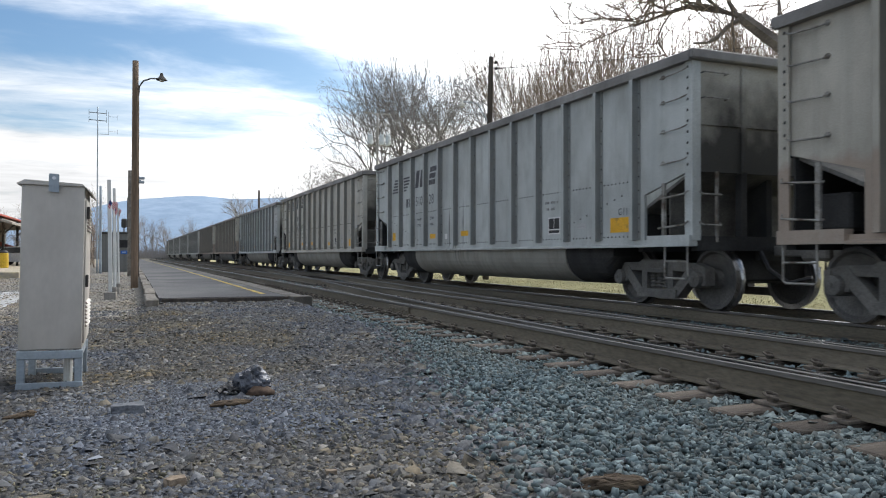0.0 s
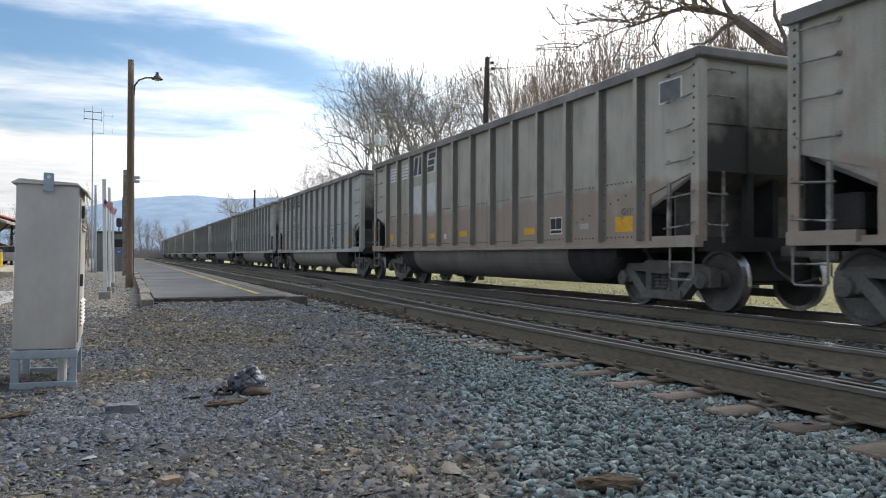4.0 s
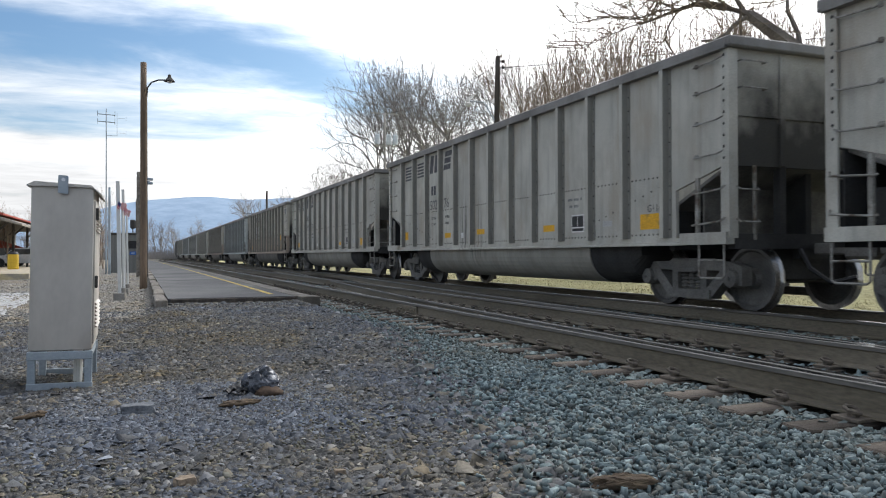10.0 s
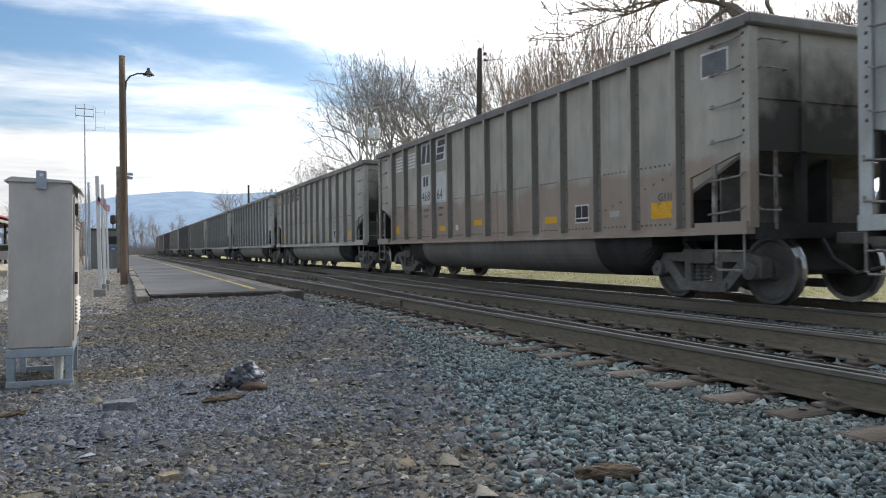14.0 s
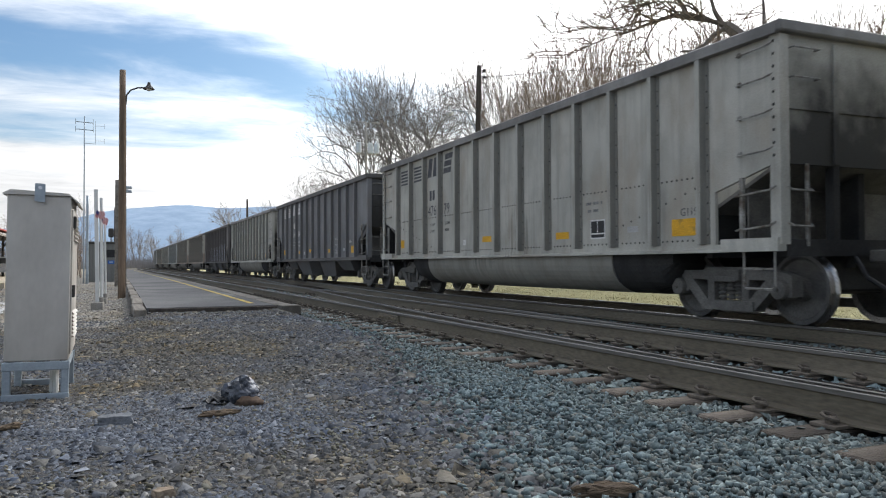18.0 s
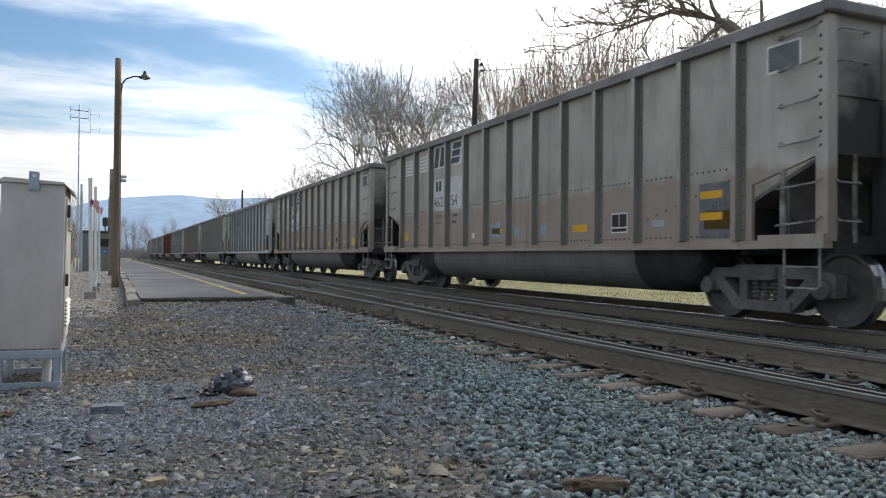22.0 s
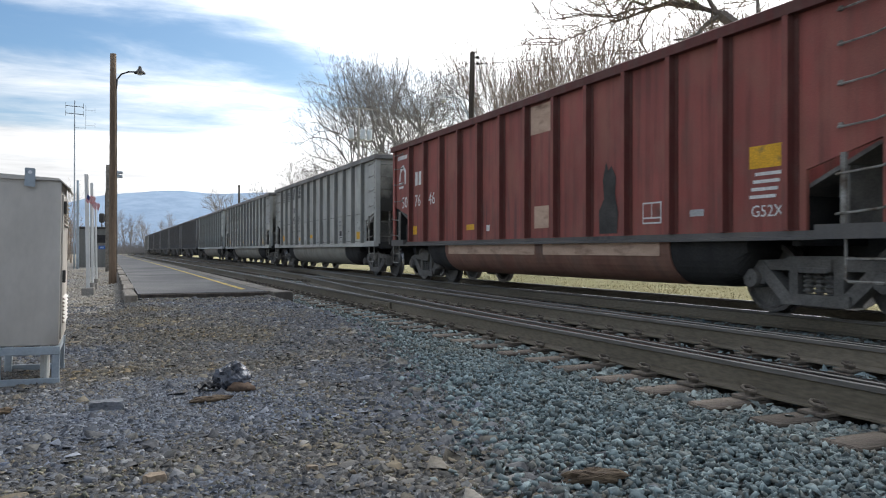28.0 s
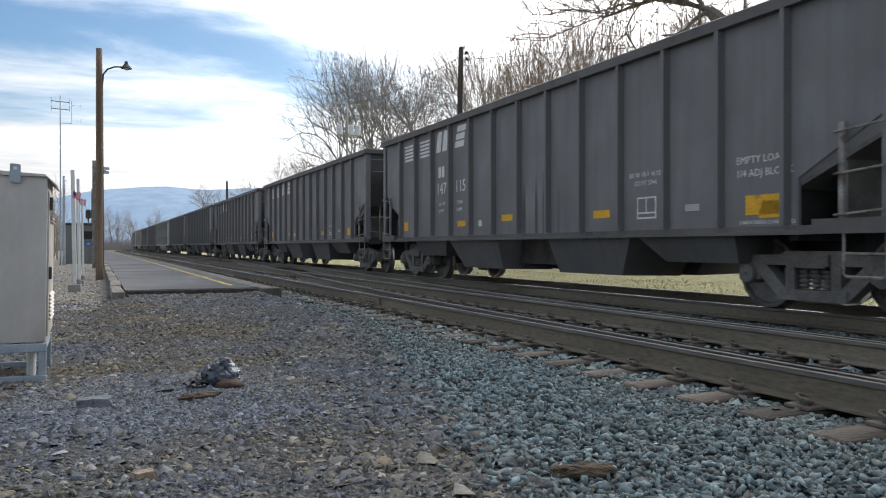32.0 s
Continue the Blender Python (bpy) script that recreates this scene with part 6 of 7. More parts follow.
def flag_motion():
    for o, k, i, w in FLAG_PARTS:
        rows = []
        for s in range(65):
            t = s / 2
            x = y = z = 0.0
            a = 0.0
            for q in range(k + 1):
                a = 0.45 * math.sin(5.1 * t + i * 1.7 - q * 1.1) + 0.2 * math.sin(2.3 * t + i)
                dip = 0.35 + 0.12 * math.sin(3.1 * t + i * 2 - q)
                if q < k:
                    x += w * math.cos(a) * math.cos(dip); y += w * math.sin(a); z -= w * math.sin(dip)
            rows.append((t, pose(x, y, z, 0, math.degrees(dip), math.degrees(a))))
        walk(o, rows)


def make_shed():
    h = thing("shed", "small grey flat-roofed trackside shed with a dark window", "shed", pose(-0.92, 45, 0.0))
    bm = bmesh.new(); box(bm, -0.78, 0.78, 0, 2.2, 0.0, 2.1)
    part("wall", bm, SHED, h)
    bm = bmesh.new(); box(bm, -0.86, 0.84, -0.08, 2.3, 2.1, 2.22, 0.02)
    part("roof", bm, DARK, h, "dark flat roof edge")
    bm = bmesh.new(); box(bm, 0.10, 0.66, -0.02, 0.01, 1.35, 1.78)
    w = part("window", bm, BLACK, h, "dark window")
    bm = bmesh.new()
    for z in (1.33, 1.78):
        box(bm, 0.07, 0.69, -0.035, -0.02, z, z + 0.035)
    for x in (0.07, 0.66):
        box(bm, x, x + 0.035, -0.035, -0.02, 1.365, 1.78)
    part("window_frame", bm, SHED, w)
    bm = bmesh.new(); box(bm, 0.20, 0.52, -0.02, 0.0, 1.02, 1.2)
    part("sign", bm, SIGNBLUE, h, "small blue sign")
    bm = bmesh.new(); box(bm, 0.27, 0.45, -0.024, -0.02, 1.07, 1.15)
    part("sign_bar", bm, SIGNPALE, h)
    bm = bmesh.new()
    box(bm, 0.22, 0.50, -0.05, 0.15, 2.45, 2.95, 0.06)
    part("signal_box", bm, DARK, h, "dark rounded box on the roof")
    bm = bmesh.new(); tube(bm, [(0.36, 0.05, 2.2), (0.36, 0.05, 2.5)], 0.03, 6)
    part("bracket", bm, DARK, h)


SHED = surface("grey_shed_siding", (0.16, 0.162, 0.148), (0.215, 0.217, 0.20), 1, 30, 0.8, stretch=(6, 6, 0.3))
SIGNBLUE = surface("blue_sign", (0.03, 0.12, 0.42), (0.05, 0.16, 0.5), 6, 30, 0.5)
SIGNPALE = surface("pale_blue_sign", (0.3, 0.42, 0.62), (0.36, 0.48, 0.68), 6, 30, 0.5)


def make_station():
    st = thing("station_canopy", "old station canopy with a red-edged roof on dark posts", "canopy", pose(-9.2, 60, 0.25))
    bm = bmesh.new(); prism(bm, [(-5, 3.45), (-3, 3.9), (-0.2, 3.55), (2.1, 2.75), (2.1, 2.62), (-0.2, 3.3), (-5, 3.2)], -6, 30, "y")
    part("roof", bm, STATION_ROOF, st, "weathered pale roof")
    bm = bmesh.new(); prism(bm, [(-5, 3.92), (-3, 4.2), (-0.4, 3.86), (1.0, 3.42), (1.0, 3.32), (-5, 3.6)], -5.5, 30, "y")
    part("roof_trim", bm, RED_TRIM, st, "red roof edge")
    for y in (-5, 2, 9, 16):
        for x in (-2.2, 0.5):
            bm = bmesh.new(); tube(bm, [(x, y, -0.3), (x, y, 3.2)], 0.09, 8)
            part("post", bm, DARK, st)
            bm = bmesh.new(); tube(bm, [(x, y, 2.2), (x + 0.9, y, 3.05)], 0.06, 6)
            part("brace", bm, DARK, st)
    bm = bmesh.new(); box(bm, -14, -3.2, 8, 30, -0.3, 3.2)
    part("wall", bm, CONCRETE, st, "pale station wall")
    bm = bmesh.new(); prism(bm, [(-2.6, 1.55), (1.6, 0.55), (1.6, 0.8), (-2.6, 2.3)], 12, 12.3, "y")
    part("red_awning", bm, RED_TRIM, st, "red sloped awning")
    pf = thing("station_paving", "tan paved strip with a low yellow curb by the station", "paving", kind="structure")
    bm = bmesh.new(); box(bm, -22, -4.2, 34, 62, 0.0, 0.18)
    part("slab", bm, TANPAVE, pf)
    bm = bmesh.new(); box(bm, -22, -4.2, 33.8, 33.995, 0.0, 0.28, 0.01)
    part("curb", bm, TANCURB, pf, "low curb with worn yellow paint")
    b = thing("barrel", "yellow plastic barrel standing on the paving", "barrel", pose(-7.3, 52, 0.18))
    bm = bmesh.new(); lathe(bm, [(0.28, 0), (0.30, 0.05), (0.30, 0.42), (0.31, 0.45), (0.30, 0.48), (0.29, 0.85), (0.27, 0.9)], 20)
    part("body", bm, BARREL, b, smooth=False)
    bm = bmesh.new(); lathe(bm, [(0.29, 0.895), (0.30, 0.93), (0.2, 1.05)], 20)
    part("liner", bm, BLACK, b, "black bin liner")
    # parked cars
    for x, y, rz, mat, lab in ((-8.3, 64, 78, CARWHITE, "white"), (-10.4, 66.5, 80, CARDARK, "dark"), (-6.4, 69, 75, CARWHITE, "white")):
        car = thing("parked_car", lab + " car parked by the station", "car", pose(x, y, 0.18, 0, 0, rz), group="parked cars")
        bm = bmesh.new(); prism(bm, [(-2.1, 0.28), (2.1, 0.28), (2.15, 0.62), (1.95, 0.78), (1.0, 0.86), (0.4, 1.36), (-1.1, 1.42), (-1.8, 0.95), (-2.12, 0.85)], -0.85, 0.85)
        bm2 = bmesh.new(); prism(bm2, [(0.92, 0.88), (0.42, 1.30), (-1.05, 1.35), (-1.6, 0.95)], -0.858, 0.858)
        part("body", bm, mat, car); part("window", bm2, GLASSY, car, "dark side windows")
        for yy in (-1.3, 1.3):
            for xx in (-0.78, 0.78):
                w = bmesh.new(); lathe(w, [(0.2, -0.1), (0.32, -0.1), (0.32, 0.1), (0.2, 0.1)], 14, "x", (xx, yy, 0.32))
                part("tyre", w, BLACK, car)
        w = bmesh.new(); box(w, -0.7, -0.45, -2.14, -2.08, 0.6, 0.72); box(w, 0.45, 0.7, -2.14, -2.08, 0.6, 0.72)
        part("lights", w, STENCIL, car)
    # pale dry strip of an old footpath
    verts, faces = [], []
    for i in range(16):
        y = 13 + i * 0.55
        wob = 0.18 * noise.noise((y, 0, 4))
        for dx in (-0.9, 0.35):
            x = -2.35 - 0.04 * (y - 13) + dx + wob * (1 if dx < 0 else -1)
            verts.append((x, y, ground_z(x, y) + 0.012))
    faces = [(2 * i, 2 * i + 1, 2 * i + 3, 2 * i + 2) for i in range(15)]
    tagged(new("footpath", raw_mesh("footpath", verts, faces, PALEPATH)), "pale worn concrete footpath in the gravel", "path", kind="structure")


STATION_ROOF = surface("faded_roof", (0.28, 0.25, 0.21), (0.40, 0.36, 0.31), 1, 20, 0.9)
RED_TRIM = surface("faded_red_trim", (0.36, 0.07, 0.05), (0.46, 0.12, 0.09), 2, 30, 0.8)
TANCURB = surface("faded_yellow_curb", (0.50, 0.41, 0.24), (0.62, 0.53, 0.33), 2, 30, 0.9, stain=((0.35, 0.31, 0.25), 2, 0.5, 0.65))
TANPAVE = surface("tan_paving", (0.38, 0.32, 0.23), (0.48, 0.41, 0.30), 1, 30, 0.9)
BARREL = surface("yellow_plastic", (0.62, 0.40, 0.03), (0.72, 0.48, 0.05), 3, 30, 0.5)
CARWHITE = surface("white_car_paint", (0.6, 0.6, 0.61), (0.68, 0.68, 0.69), 1, 30, 0.25, spec=0.5)
CARDARK = surface("dark_car_paint", (0.03, 0.032, 0.04), (0.05, 0.052, 0.06), 1, 30, 0.25, spec=0.5)
GLASSY = surface("dark_car_glass", (0.02, 0.022, 0.025), (0.03, 0.032, 0.035), 1, 30, 0.08, spec=0.6)
PALEPATH = surface("pale_worn_concrete", (0.36, 0.36, 0.35), (0.5, 0.5, 0.49), 1.5, 30, 0.9)


# ---- trees ----
def grow(seed, height, spread=0.5, base_r=None, levels=4, kids=(7, 6, 6, 5), lean=(0, 0), first=0.3, up=0.25, thin=0.012, wiggle=0.12):
    """A bare tree: lists of (points, radius from, radius to, level)."""
    r = random.Random(seed)
    out = []

    def limb(p, d, ln, rad, lev):
        n = 5 if lev == 0 else 4 if lev < 3 else 3 if lev < min(4, levels) else 2
        pts, q, v = [p.copy()], p.copy(), d.copy()
        for i in range(n):
            v = (v + Vector((r.gauss(0, wiggle), r.gauss(0, wiggle), r.gauss(0, wiggle * 0.6) + up * (0.25 if 0 < lev < 3 else 0.06)))).normalized()
            q = q + v * (ln / n)
            pts.append(q.copy())
        end = rad * (0.45 if lev == 0 else 0.35)
        out.append((pts, rad, max(thin * 0.5, end), lev))
        if lev >= levels:
            return
        k = kids[min(lev, len(kids) - 1)]
        for j in range(k):
            t = (first if lev == 0 else 0.25) + (1 - (first if lev == 0 else 0.25)) * (j + r.random() * 0.8) / k
            t = min(t, 0.99)
            i = min(int(t * n), n - 1)
            base = pts[i].lerp(pts[i + 1], t * n - i)
            ax = (pts[i + 1] - pts[i]).normalized()
            side = ax.orthogonal().normalized()
            side.rotate(Matrix.Rotation(r.uniform(0, math.tau), 3, ax))
            ang = spread * r.uniform(0.65, 1.35) * (1.0 if lev < 2 else 1.35)
            dirn = (ax * math.cos(ang) + side * math.sin(ang)).normalized()
            limb(base, dirn, ln * r.uniform(0.42, 0.72) * (0.97 - 0.40 * t if lev == 0 else 1.06 if lev == 1 else 0.9), max(thin, (rad + (end - rad) * t) * 0.5), lev + 1)
    limb(Vector((0, 0, -0.2)), Vector((lean[0], lean[1], 1)).normalized(), height * 0.72, base_r or height * 0.018, 0)
    return out


def fork(seed, height, spread=0.42, base_r=0.2, levels=8, up=0.10, thin=0.012, stem=1.0, shoots=0.45, bend=0.16):
    """A bare tree that forks again and again, so that its twigs end in domed fans."""
    r = random.Random(seed)
    out = []

    def limb(p, d, ln, rad, lev):
        v = (d + Vector((r.gauss(0, bend), r.gauss(0, bend), r.gauss(0, bend * 0.5)))).normalized()
        mid = p + d * ln * 0.5
        end = mid + v * ln * 0.5
        if lev > 6:
            rad = min(rad, thin * (0.85 if lev == 7 else 0.65))
        tip = max(thin * 0.5, rad * 0.74)
        out.append(([p, mid, end] if lev < 6 else [p, end], rad, tip, lev))
        if lev >= levels:
            return
        turn = r.uniform(0, math.tau)
        k = 3 if lev < 3 and r.random() < 0.5 else 2
        starts = [(end, v, j, 1.0) for j in range(k)] + ([(mid, d, k, 0.75)] if lev > 0 and r.random() < shoots else [])
        for q, ax, j, part_len in starts:
            side = ax.orthogonal().normalized()
            side.rotate(Matrix.Rotation(turn + j * math.tau / k + r.gauss(0, 0.4), 3, ax))
            ang = spread * r.uniform(0.45, 1.35) * (1.5 if part_len < 1 else 1)
            way = (ax * math.cos(ang) + side * math.sin(ang) + Vector((0, 0, up))).normalized()
            limb(q, way, ln * r.uniform(0.66, 0.90) * part_len * (0.8 if lev == 0 else 1), max(thin, rad * r.uniform(0.6, 0.78) * (0.8 if part_len < 1 else 1)), lev + 1)
    limb(Vector((0, 0, -0.2)), Vector((r.gauss(0, 0.06), r.gauss(0, 0.06), 1)).normalized(), height * 0.27 * stem, base_r, 0)
    tall = max(q[0][-1].z for q in out)
    return [([p * (height / tall) for p in q[0]], q[1], q[2], q[3]) for q in out]


def limbs_mesh(name, limbs, mat, sides):
    verts, faces = [], []
    for pts, ra, rb, lev in limbs:
        n = sides[min(lev, len(sides) - 1)]
        prev = None
        for i, p in enumerate(pts):
            d = (pts[min(i + 1, len(pts) - 1)] - pts[max(i - 1, 0)]).normalized()
            a = d.orthogonal().normalized(); b = d.cross(a)
            rad = ra + (rb - ra) * i / (len(pts) - 1)
            s = len(verts)
            for k in range(n):
                c = p + (a * math.cos(k * math.tau / n) + b * math.sin(k * math.tau / n)) * rad
                verts.append((c.x, c.y, c.z))
            if prev is not None:
                faces += [(prev + k, prev + (k + 1) % n, s + (k + 1) % n, s + k) for k in range(n)]
            prev = s
    me = raw_mesh(name, verts, faces, mat)
    return me


def tree_thing(name, label, limbs, twig_mat, m, group=""):
    t = thing(name, label, "tree", m, group)
    part("trunk", limbs_mesh("trunk", [l for l in limbs if l[3] == 0], BARK, (8,)), BARK, t)
    low = 0 if name == "sapling" else 1
    if low:
        for l in limbs:
            if l[3] == 1:
                part("limb", limbs_mesh("limb", [l], BARK, (6,)), BARK, t)
    tagged(part("crown", limbs_mesh("crown", [l for l in limbs if l[3] > low], twig_mat, (4, 4, 4, 3, 3)), twig_mat, t, "crown of fine bare twigs"), kind="stuff")
    return t


def make_trees():
    rng = random.Random(31)
    woods = [grow(s, 17, 0.50, 0.20, 3, (10, 6, 5), first=0.24, up=0.2, thin=0.011, wiggle=0.15) for s in (101, 102, 103)]
    shapes = [fork(s, 14.4, sp, 0.16, 9, up, 0.0095, st, 0.22) for s, sp, up, st in ((121, 0.50, 0.05, 1.2), (122, 0.44, 0.06, 1.5), (125, 0.54, 0.03, 1.0))]
    shapes += [[(q[0], q[1] * (1.5 if q[3] > 3 else 1), q[2] * 1.5, q[3]) for q in s if q[3] <= 7] for s in shapes]
    lab = "tall bare deciduous tree beyond the railway line"
    made = {}

    def put(k, x, y, h, rz, mat=TWIG):
        m = Matrix.Translation((x, y, ground_z(x, y))) @ pose(0, 0, 0, 0, 0, rz) @ Matrix.Diagonal((h / 18.5, h / 18.5, h / 14.4, 1))
        if (k, mat.name) in made:
            t = copy_thing(made[k, mat.name], Matrix())
            t.matrix_basis = m
        else:
            t = tree_thing("bare_tree", lab, shapes[k], mat, m, "bare trees along the line")
            made[k, mat.name] = t
        return t
    for k, x, y, h, rz in ((0, 24.1, 65.7, 22.0, 10), (1, 27.9, 63.5, 19.8, 0), (0, 29.8, 59.5, 19.0, 190), (1, 32.2, 59, 18.5, 100), (1, 26.6, 64.8, 19.2, 80), (2, 21.0, 69.1, 16.6, 200), (0, 21.9, 68.5, 18.8, 140), (1, 28.8, 61.8, 18.4, 30), (2, 30.8, 60.6, 18.6, 60), (0, 18.9, 77, 11.5, 77), (2, 20.0, 73, 13.0, 20), (1, 29.4, 66, 19.0, 250), (2, 25.0, 70, 18.0, 130),
                           (1, 22, 80, 14, 250), (2, 26.3, 147, 15.5, 20), (0, 24, 178, 17, 90), (1, 30, 150, 14, 150), (2, 34, 120, 13, 10), (0, 30, 100, 13, 40), (1, 26, 95, 13.5, 300), (2, 23, 90, 13, 100), (1, 24.6, 68.5, 16.5, 220), (2, 28.5, 66, 15.4, 310)):
        put(k + 3 if y >= 90 else k, x, y, h, rz)
    # thicket of slim stems on the bank
    slim = [fork(s, 10.5, sp, 0.058, 6, 0.16, 0.0070, 1.4, 0.6, 0.10) for s, sp in ((201, 0.30), (202, 0.26), (203, 0.34), (204, 0.28))]
    lab = "slim bare sapling in the brown thicket behind the train"
    first = {}
    for i in range(64):
        a = radians(26 + 41 * (i + rng.random()) / 64)
        d = rng.uniform(33, 52) * (1 if i % 3 else 0.85)
        x, y = d * math.sin(a), d * math.cos(a)
        if x < 16.5:
            x += 4
        k = rng.randrange(4)
        m = Matrix.Translation((x, y, ground_z(x, y))) @ pose(0, 0, 0, rng.uniform(-5, 5), rng.uniform(-5, 5), rng.uniform(0, 360)) @ Matrix.Scale(rng.uniform(0.9, 1.3) * d / 42 * (0.92 + 0.2 * math.sin(a * 2)), 4)
        if k in first:
            t = copy_thing(first[k], Matrix())
            t.matrix_basis = m
        else:
            first[k] = tree_thing("sapling", lab, slim[k], TWIG_WARM, m, "thicket saplings")
    # big tree at the side whose limb reaches over the cars
    big = grow(303, 15, 0.7, 0.36, 4, (6, 5, 5, 4), first=0.35, up=0.15, thin=0.006, wiggle=0.14)
    r = random.Random(8)
    path = [Vector(p) for p in ((-0.1, 0.05, 3.0), (-1.3, 0.2, 5.0), (-2.3, 0.6, 6.05), (-3.05, 1.3, 6.93), (-3.6, 1.84, 7.64), (-4.09, 2.25, 7.92), (-4.66, 2.9, 8.14), (-5.09, 3.4, 8.01), (-5.75, 4.1, 7.75))]
    big.append((path[:5], 0.30, 0.17, 1))
    big.append((path[4:], 0.13, 0.03, 1))
    big.append(([Vector(p) for p in ((-3.6, 1.84, 7.6), (-4.04, 1.91, 7.34), (-4.36, 1.94, 7.0), (-4.75, 1.96, 6.8), (-5.2, 2.0, 6.75))], 0.085, 0.03, 1))
    forks = [[Vector(p) for p in q] for q in (((-3.65, 1.95, 7.7), (-3.85, 2.05, 8.1), (-3.95, 2.1, 8.5), (-4.1, 2.25, 8.9), (-4.4, 2.5, 9.5)),
                                              ((-4.4, 2.6, 8.02), (-4.5, 2.7, 8.4), (-4.75, 2.8, 8.8), (-4.8, 3.0, 9.2), (-5.2, 3.2, 9.7)),
                                              ((-2.6, 0.9, 6.4), (-2.5, 1.1, 7.0), (-2.7, 1.3, 7.7), (-2.5, 1.5, 8.4), (-2.8, 1.6, 9.2)))]
    for q in forks:
        big.append((q, 0.085, 0.025, 1))
    forks = [[q[i // 2].lerp(q[min(i // 2 + 1, 4)], 0.5 * (i % 2)) for i in range(9)] for q in forks]
    boughs = [path, path] + forks
    for i in range(15):
        t = r.uniform(0.5, 0.97)
        j = min(int(t * 8), 7)
        p = path[j].lerp(path[j + 1], t * 8 - j)
        d = Vector((r.gauss(-0.6, 0.4), r.gauss(0.2, 0.45), r.gauss(0.2, 0.5))).normalized()
        pts = [p]
        for q in range(8):
            d = (d + Vector((r.gauss(-0.05, 0.16), r.gauss(0, 0.16), r.gauss(-0.01, 0.17)))).normalized()
            pts.append(pts[-1] + d * r.uniform(0.2, 0.38))
        big.append((pts, 0.06 * (1.15 - t) + 0.012, 0.012, 1))
        boughs.append(pts)
    for i in range(170):
        t = r.uniform(0.42, 0.99)
        j = min(int(t * 8), 7)
        run = boughs[i % len(boughs)]
        p = run[j].lerp(run[j + 1], t * 8 - j)
        pts = [p]
        d = Vector((r.gauss(-0.3, 0.5), r.gauss(0.3, 0.5), r.gauss(0.15, 0.55))).normalized()
        for q in range(4):
            d = (d + Vector((r.gauss(0, 0.25), r.gauss(0, 0.25), r.gauss(0.03, 0.22)))).normalized()
            pts.append(pts[-1] + d * r.uniform(0.25, 0.5))
        big.append((pts, 0.020, 0.009, 2))
        for q in range(5):
            b = pts[r.randrange(1, 5)]
            e = (d + Vector((r.gauss(0, 0.7), r.gauss(0, 0.7), r.gauss(0.1, 0.5)))).normalized()
            mid = b + e * 0.4
            big.append(([b, mid, mid + (e + Vector((r.gauss(0, 0.3), r.gauss(0, 0.3), 0.1))).normalized() * r.uniform(0.3, 0.7)], 0.009, 0.006, 3))
    tree_thing("leaning_tree", "large bare tree with a thick limb over the line", big, TWIG_WARM, pose(20.0, 15.5, 0.3))
    # far woods across the curve and behind the shed
    verts_l = []
    for i in range(65):
        a = radians(-10 + 30 * rng.random())
        d = rng.uniform(210, 330)
        sc = rng.uniform(0.45, 0.95) * d / 300
        verts_l.append((d * math.sin(a), d * math.cos(a), sc, rng.uniform(0, 6.28), rng.randrange(3)))
    V, F = [], []
    for i in range(15000):
        a, d = radians(-11 + 31 * rng.random()), rng.uniform(195, 270)
        x, y, b = d * math.sin(a), d * math.cos(a), len(V)
        h = rng.uniform(1.2, 4.5) * (0.75 + 0.9 * noise.noise((a * 30, d * 0.03, 1)) ** 2) + (3.2 * rng.random() if i % 6 == 0 else 0)
        lx, w = rng.gauss(0, 0.16) * h, rng.uniform(0.035, 0.075)
        V += [(x - w, y, -0.1), (x + w, y, -0.1), (x + lx, y + rng.gauss(0, 0.1), h), (x, y + w, -0.1)]
        F += [(b, b + 1, b + 2), (b + 1, b + 3, b + 2), (b + 3, b, b + 2)]
    tagged(new("far_brush", raw_mesh("far_brush", V, F, HAZETWIG)), "hazy brown brush along the far curve", "brush", kind="stuff")
    bushes = [(-2.6 - 9 * rng.random(), 58 + 26 * rng.random(), rng.uniform(0.18, 0.33), rng.uniform(0, 6.28), rng.randrange(3)) for i in range(18)]
    for nm, lb, spots, mat, keep, fat in (("far_woods", "hazy grey-brown bare woods at the curve", verts_l, HAZETWIG, 3, 2.6), ("brush", "brown bare brush behind the shed", bushes, TWIG_WARM, 3, 1.3)):
        src = []
        for k in range(3):
            l = [(q[0][::2] if len(q[0]) > 3 else q[0][::len(q[0]) - 1], q[1] * (fat if q[3] > 1 else 1), q[2] * fat, q[3]) for q in woods[k] if q[3] <= keep]
            src.append(limbs_mesh("tmp", l, mat, (4, 3, 3, 3)))
        co = []
        for me in src:
            c = np.zeros(len(me.vertices) * 3); me.vertices.foreach_get("co", c)
            f = np.array([v for p in me.polygons for v in p.vertices]); st = np.array([len(p.vertices) for p in me.polygons])
            co.append((c.reshape(-1, 3), f, st))
        V, F, S, o = [], [], [], 0
        for x, y, sc, rz, k in spots:
            c, f, st = co[k]
            ca, sa = math.cos(rz), math.sin(rz)
            V.append(c @ np.array([[ca, sa, 0], [-sa, ca, 0], [0, 0, 1]]) * sc + np.array([x, y, ground_z(x, y)]))
            F.append(f + o); S.append(st); o += len(c)
        V, F, S = np.concatenate(V), np.concatenate(F), np.concatenate(S)
        me = bpy.data.meshes.new(nm)
        me.vertices.add(len(V)); me.vertices.foreach_set("co", V.astype(np.float32).ravel())
        me.loops.add(len(F)); me.loops.foreach_set("vertex_index", F.astype(np.int32))
        me.polygons.add(len(S)); me.polygons.foreach_set("loop_start", np.concatenate(([0], np.cumsum(S)[:-1])).astype(np.int32))
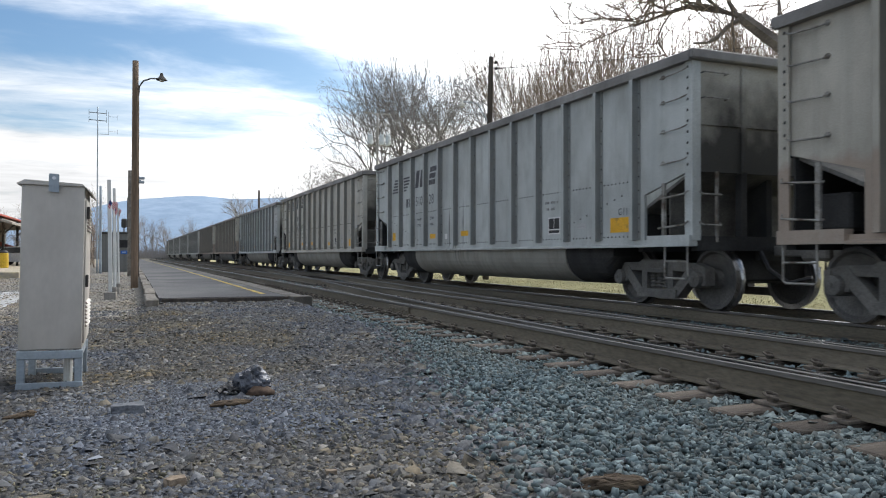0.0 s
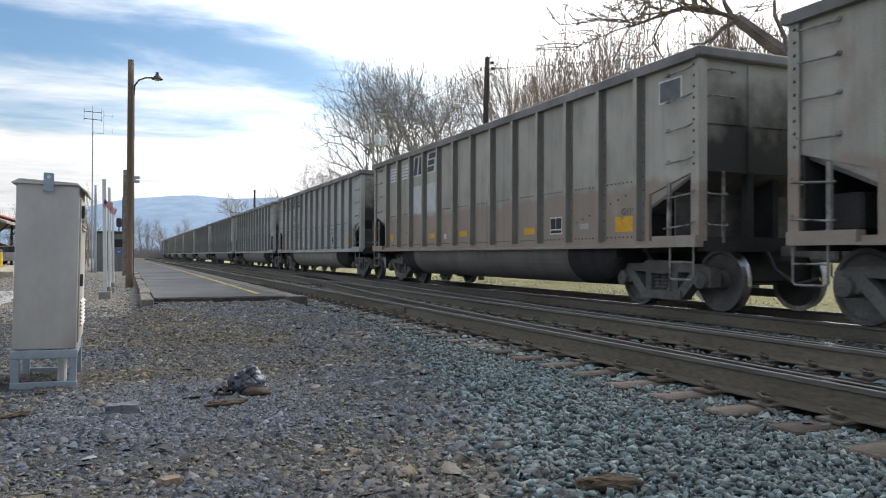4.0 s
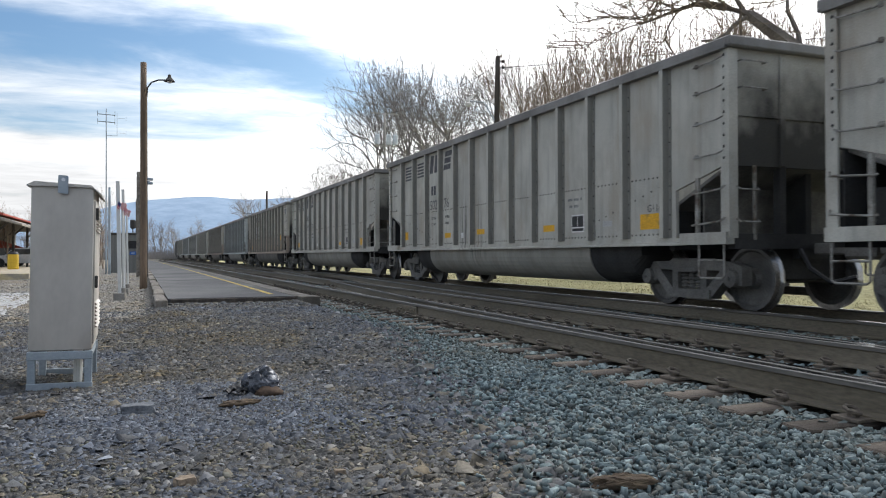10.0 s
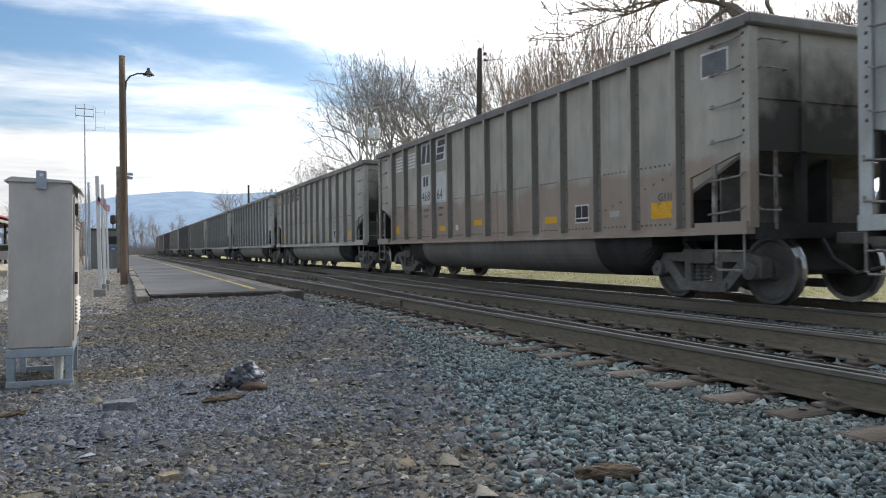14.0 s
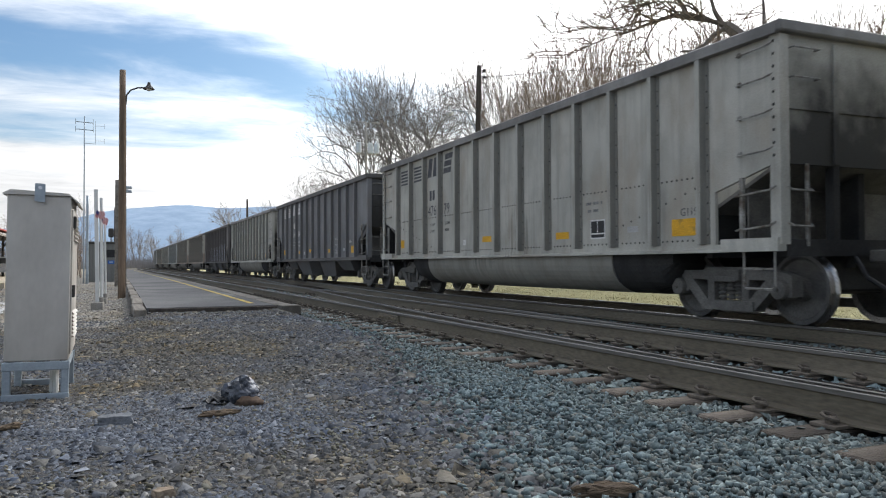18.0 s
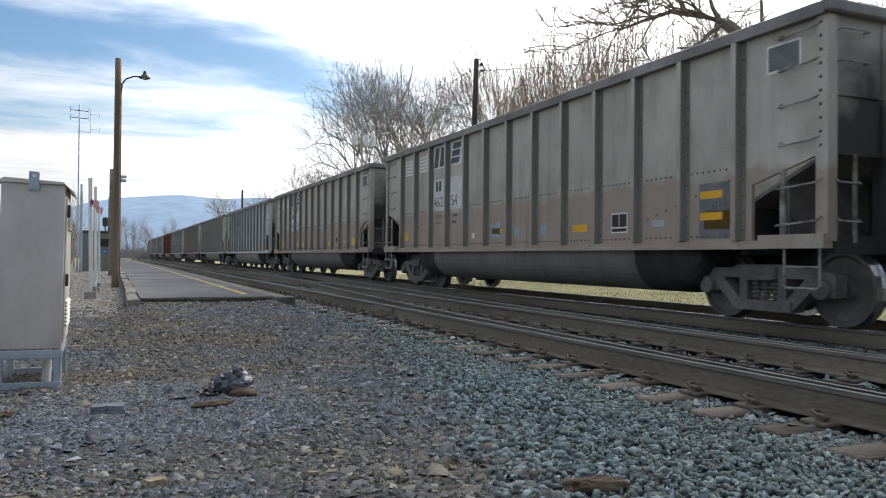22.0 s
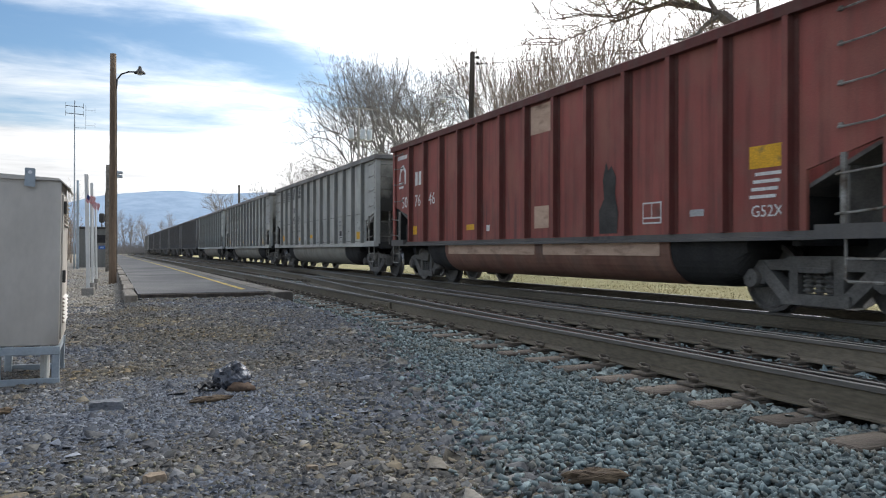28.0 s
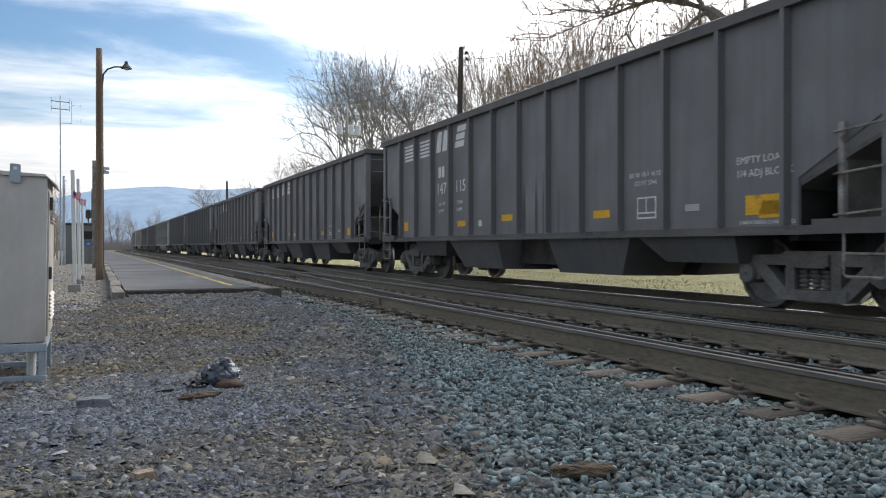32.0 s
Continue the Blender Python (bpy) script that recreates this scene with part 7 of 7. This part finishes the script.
        me.update(calc_edges=True); me.materials.append(mat)
        tagged(new(nm, me), lb, "woods", kind="stuff")


# paler twig colour stands in for distance haze
HAZETWIG = surface("haze_paled_twigs", (0.25, 0.235, 0.225), (0.35, 0.33, 0.315), 0.05, 1, 0.95)


def make_grass():
    """Dry grass beyond the train's track."""
    rng = random.Random(61)
    V, F = [], []
    for i in range(16000):
        y = -4 + 42 * rng.random() ** 1.3
        x = 10.75 + 4.5 * rng.random() ** 1.6 + drift(max(y, 0))
        z, a, h = ground_z(x, y), rng.uniform(0, 6.28), rng.uniform(0.03, 0.08) * (0.6 + 0.8 * noise.noise((x * 0.7, y * 0.7, 2)))
        c, s, w = math.cos(a), math.sin(a), rng.uniform(0.006, 0.014)
        b, lx, ly = len(V), rng.gauss(0, 0.05), rng.gauss(0, 0.05)
        V += [(x - c * w, y - s * w, z - 0.01), (x + c * w, y + s * w, z - 0.01), (x + lx, y + ly, z + max(0.02, h))]
        F.append((b, b + 1, b + 2))
    tagged(new("grass", raw_mesh("grass", V, F, DRYGRASS)), "dry yellow grass along the far side of the line", "grass", kind="stuff")


DRYGRASS = stone_mat("dry_grass_blade", [(0.20, 0.19, 0.08), (0.42, 0.37, 0.19), (0.30, 0.28, 0.11), (0.55, 0.48, 0.28), (0.17, 0.20, 0.07)])


def make_hills():
    m, N, L, p = principled("haze_painted_mountain", 1.0)
    co = N("ShaderNodeTexCoord").outputs["Object"]
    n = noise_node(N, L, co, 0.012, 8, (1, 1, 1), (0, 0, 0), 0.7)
    # distance haze is painted in as blue tone, plus a glow of its own
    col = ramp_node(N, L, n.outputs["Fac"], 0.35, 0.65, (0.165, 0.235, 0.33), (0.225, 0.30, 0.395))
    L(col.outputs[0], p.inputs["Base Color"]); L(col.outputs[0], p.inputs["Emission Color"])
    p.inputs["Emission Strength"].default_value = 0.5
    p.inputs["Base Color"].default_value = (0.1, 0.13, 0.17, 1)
    verts, faces = [], []
    n = 140
    for i in range(n + 1):
        a = -42 + 130 * i / n
        h = 245 + 22 * noise.noise((a * 0.09, 1, 1)) + 9 * noise.noise((a * 0.35, 4, 1))
        h *= 0.55 + 0.45 * sm(-8, 3.0, a)
        h *= 0.80 + 0.20 * (1 - sm(10, 30, a))
        for k, (d, f) in enumerate(((3300, 1.0), (3000, 0.72), (2700, 0.35), (2500, -0.05))):
            q = radians(a)
            verts.append((d * math.sin(q), d * math.cos(q), h * f ))
    for i in range(n):
        for k in range(3):
            faces.append((4 * i + k, 4 * i + k + 1, 4 * i + k + 5, 4 * i + k + 4))
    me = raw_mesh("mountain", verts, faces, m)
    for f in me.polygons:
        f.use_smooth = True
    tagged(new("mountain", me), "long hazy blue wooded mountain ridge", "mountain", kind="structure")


cut_letters()
make_ground()
make_platform()
make_hills()
make_train()
make_cabinet()
make_poles()
make_flags()
make_shed()
make_station()
make_trees()
make_litter()
make_grass()
make_stones()
make_tracks()
motions()
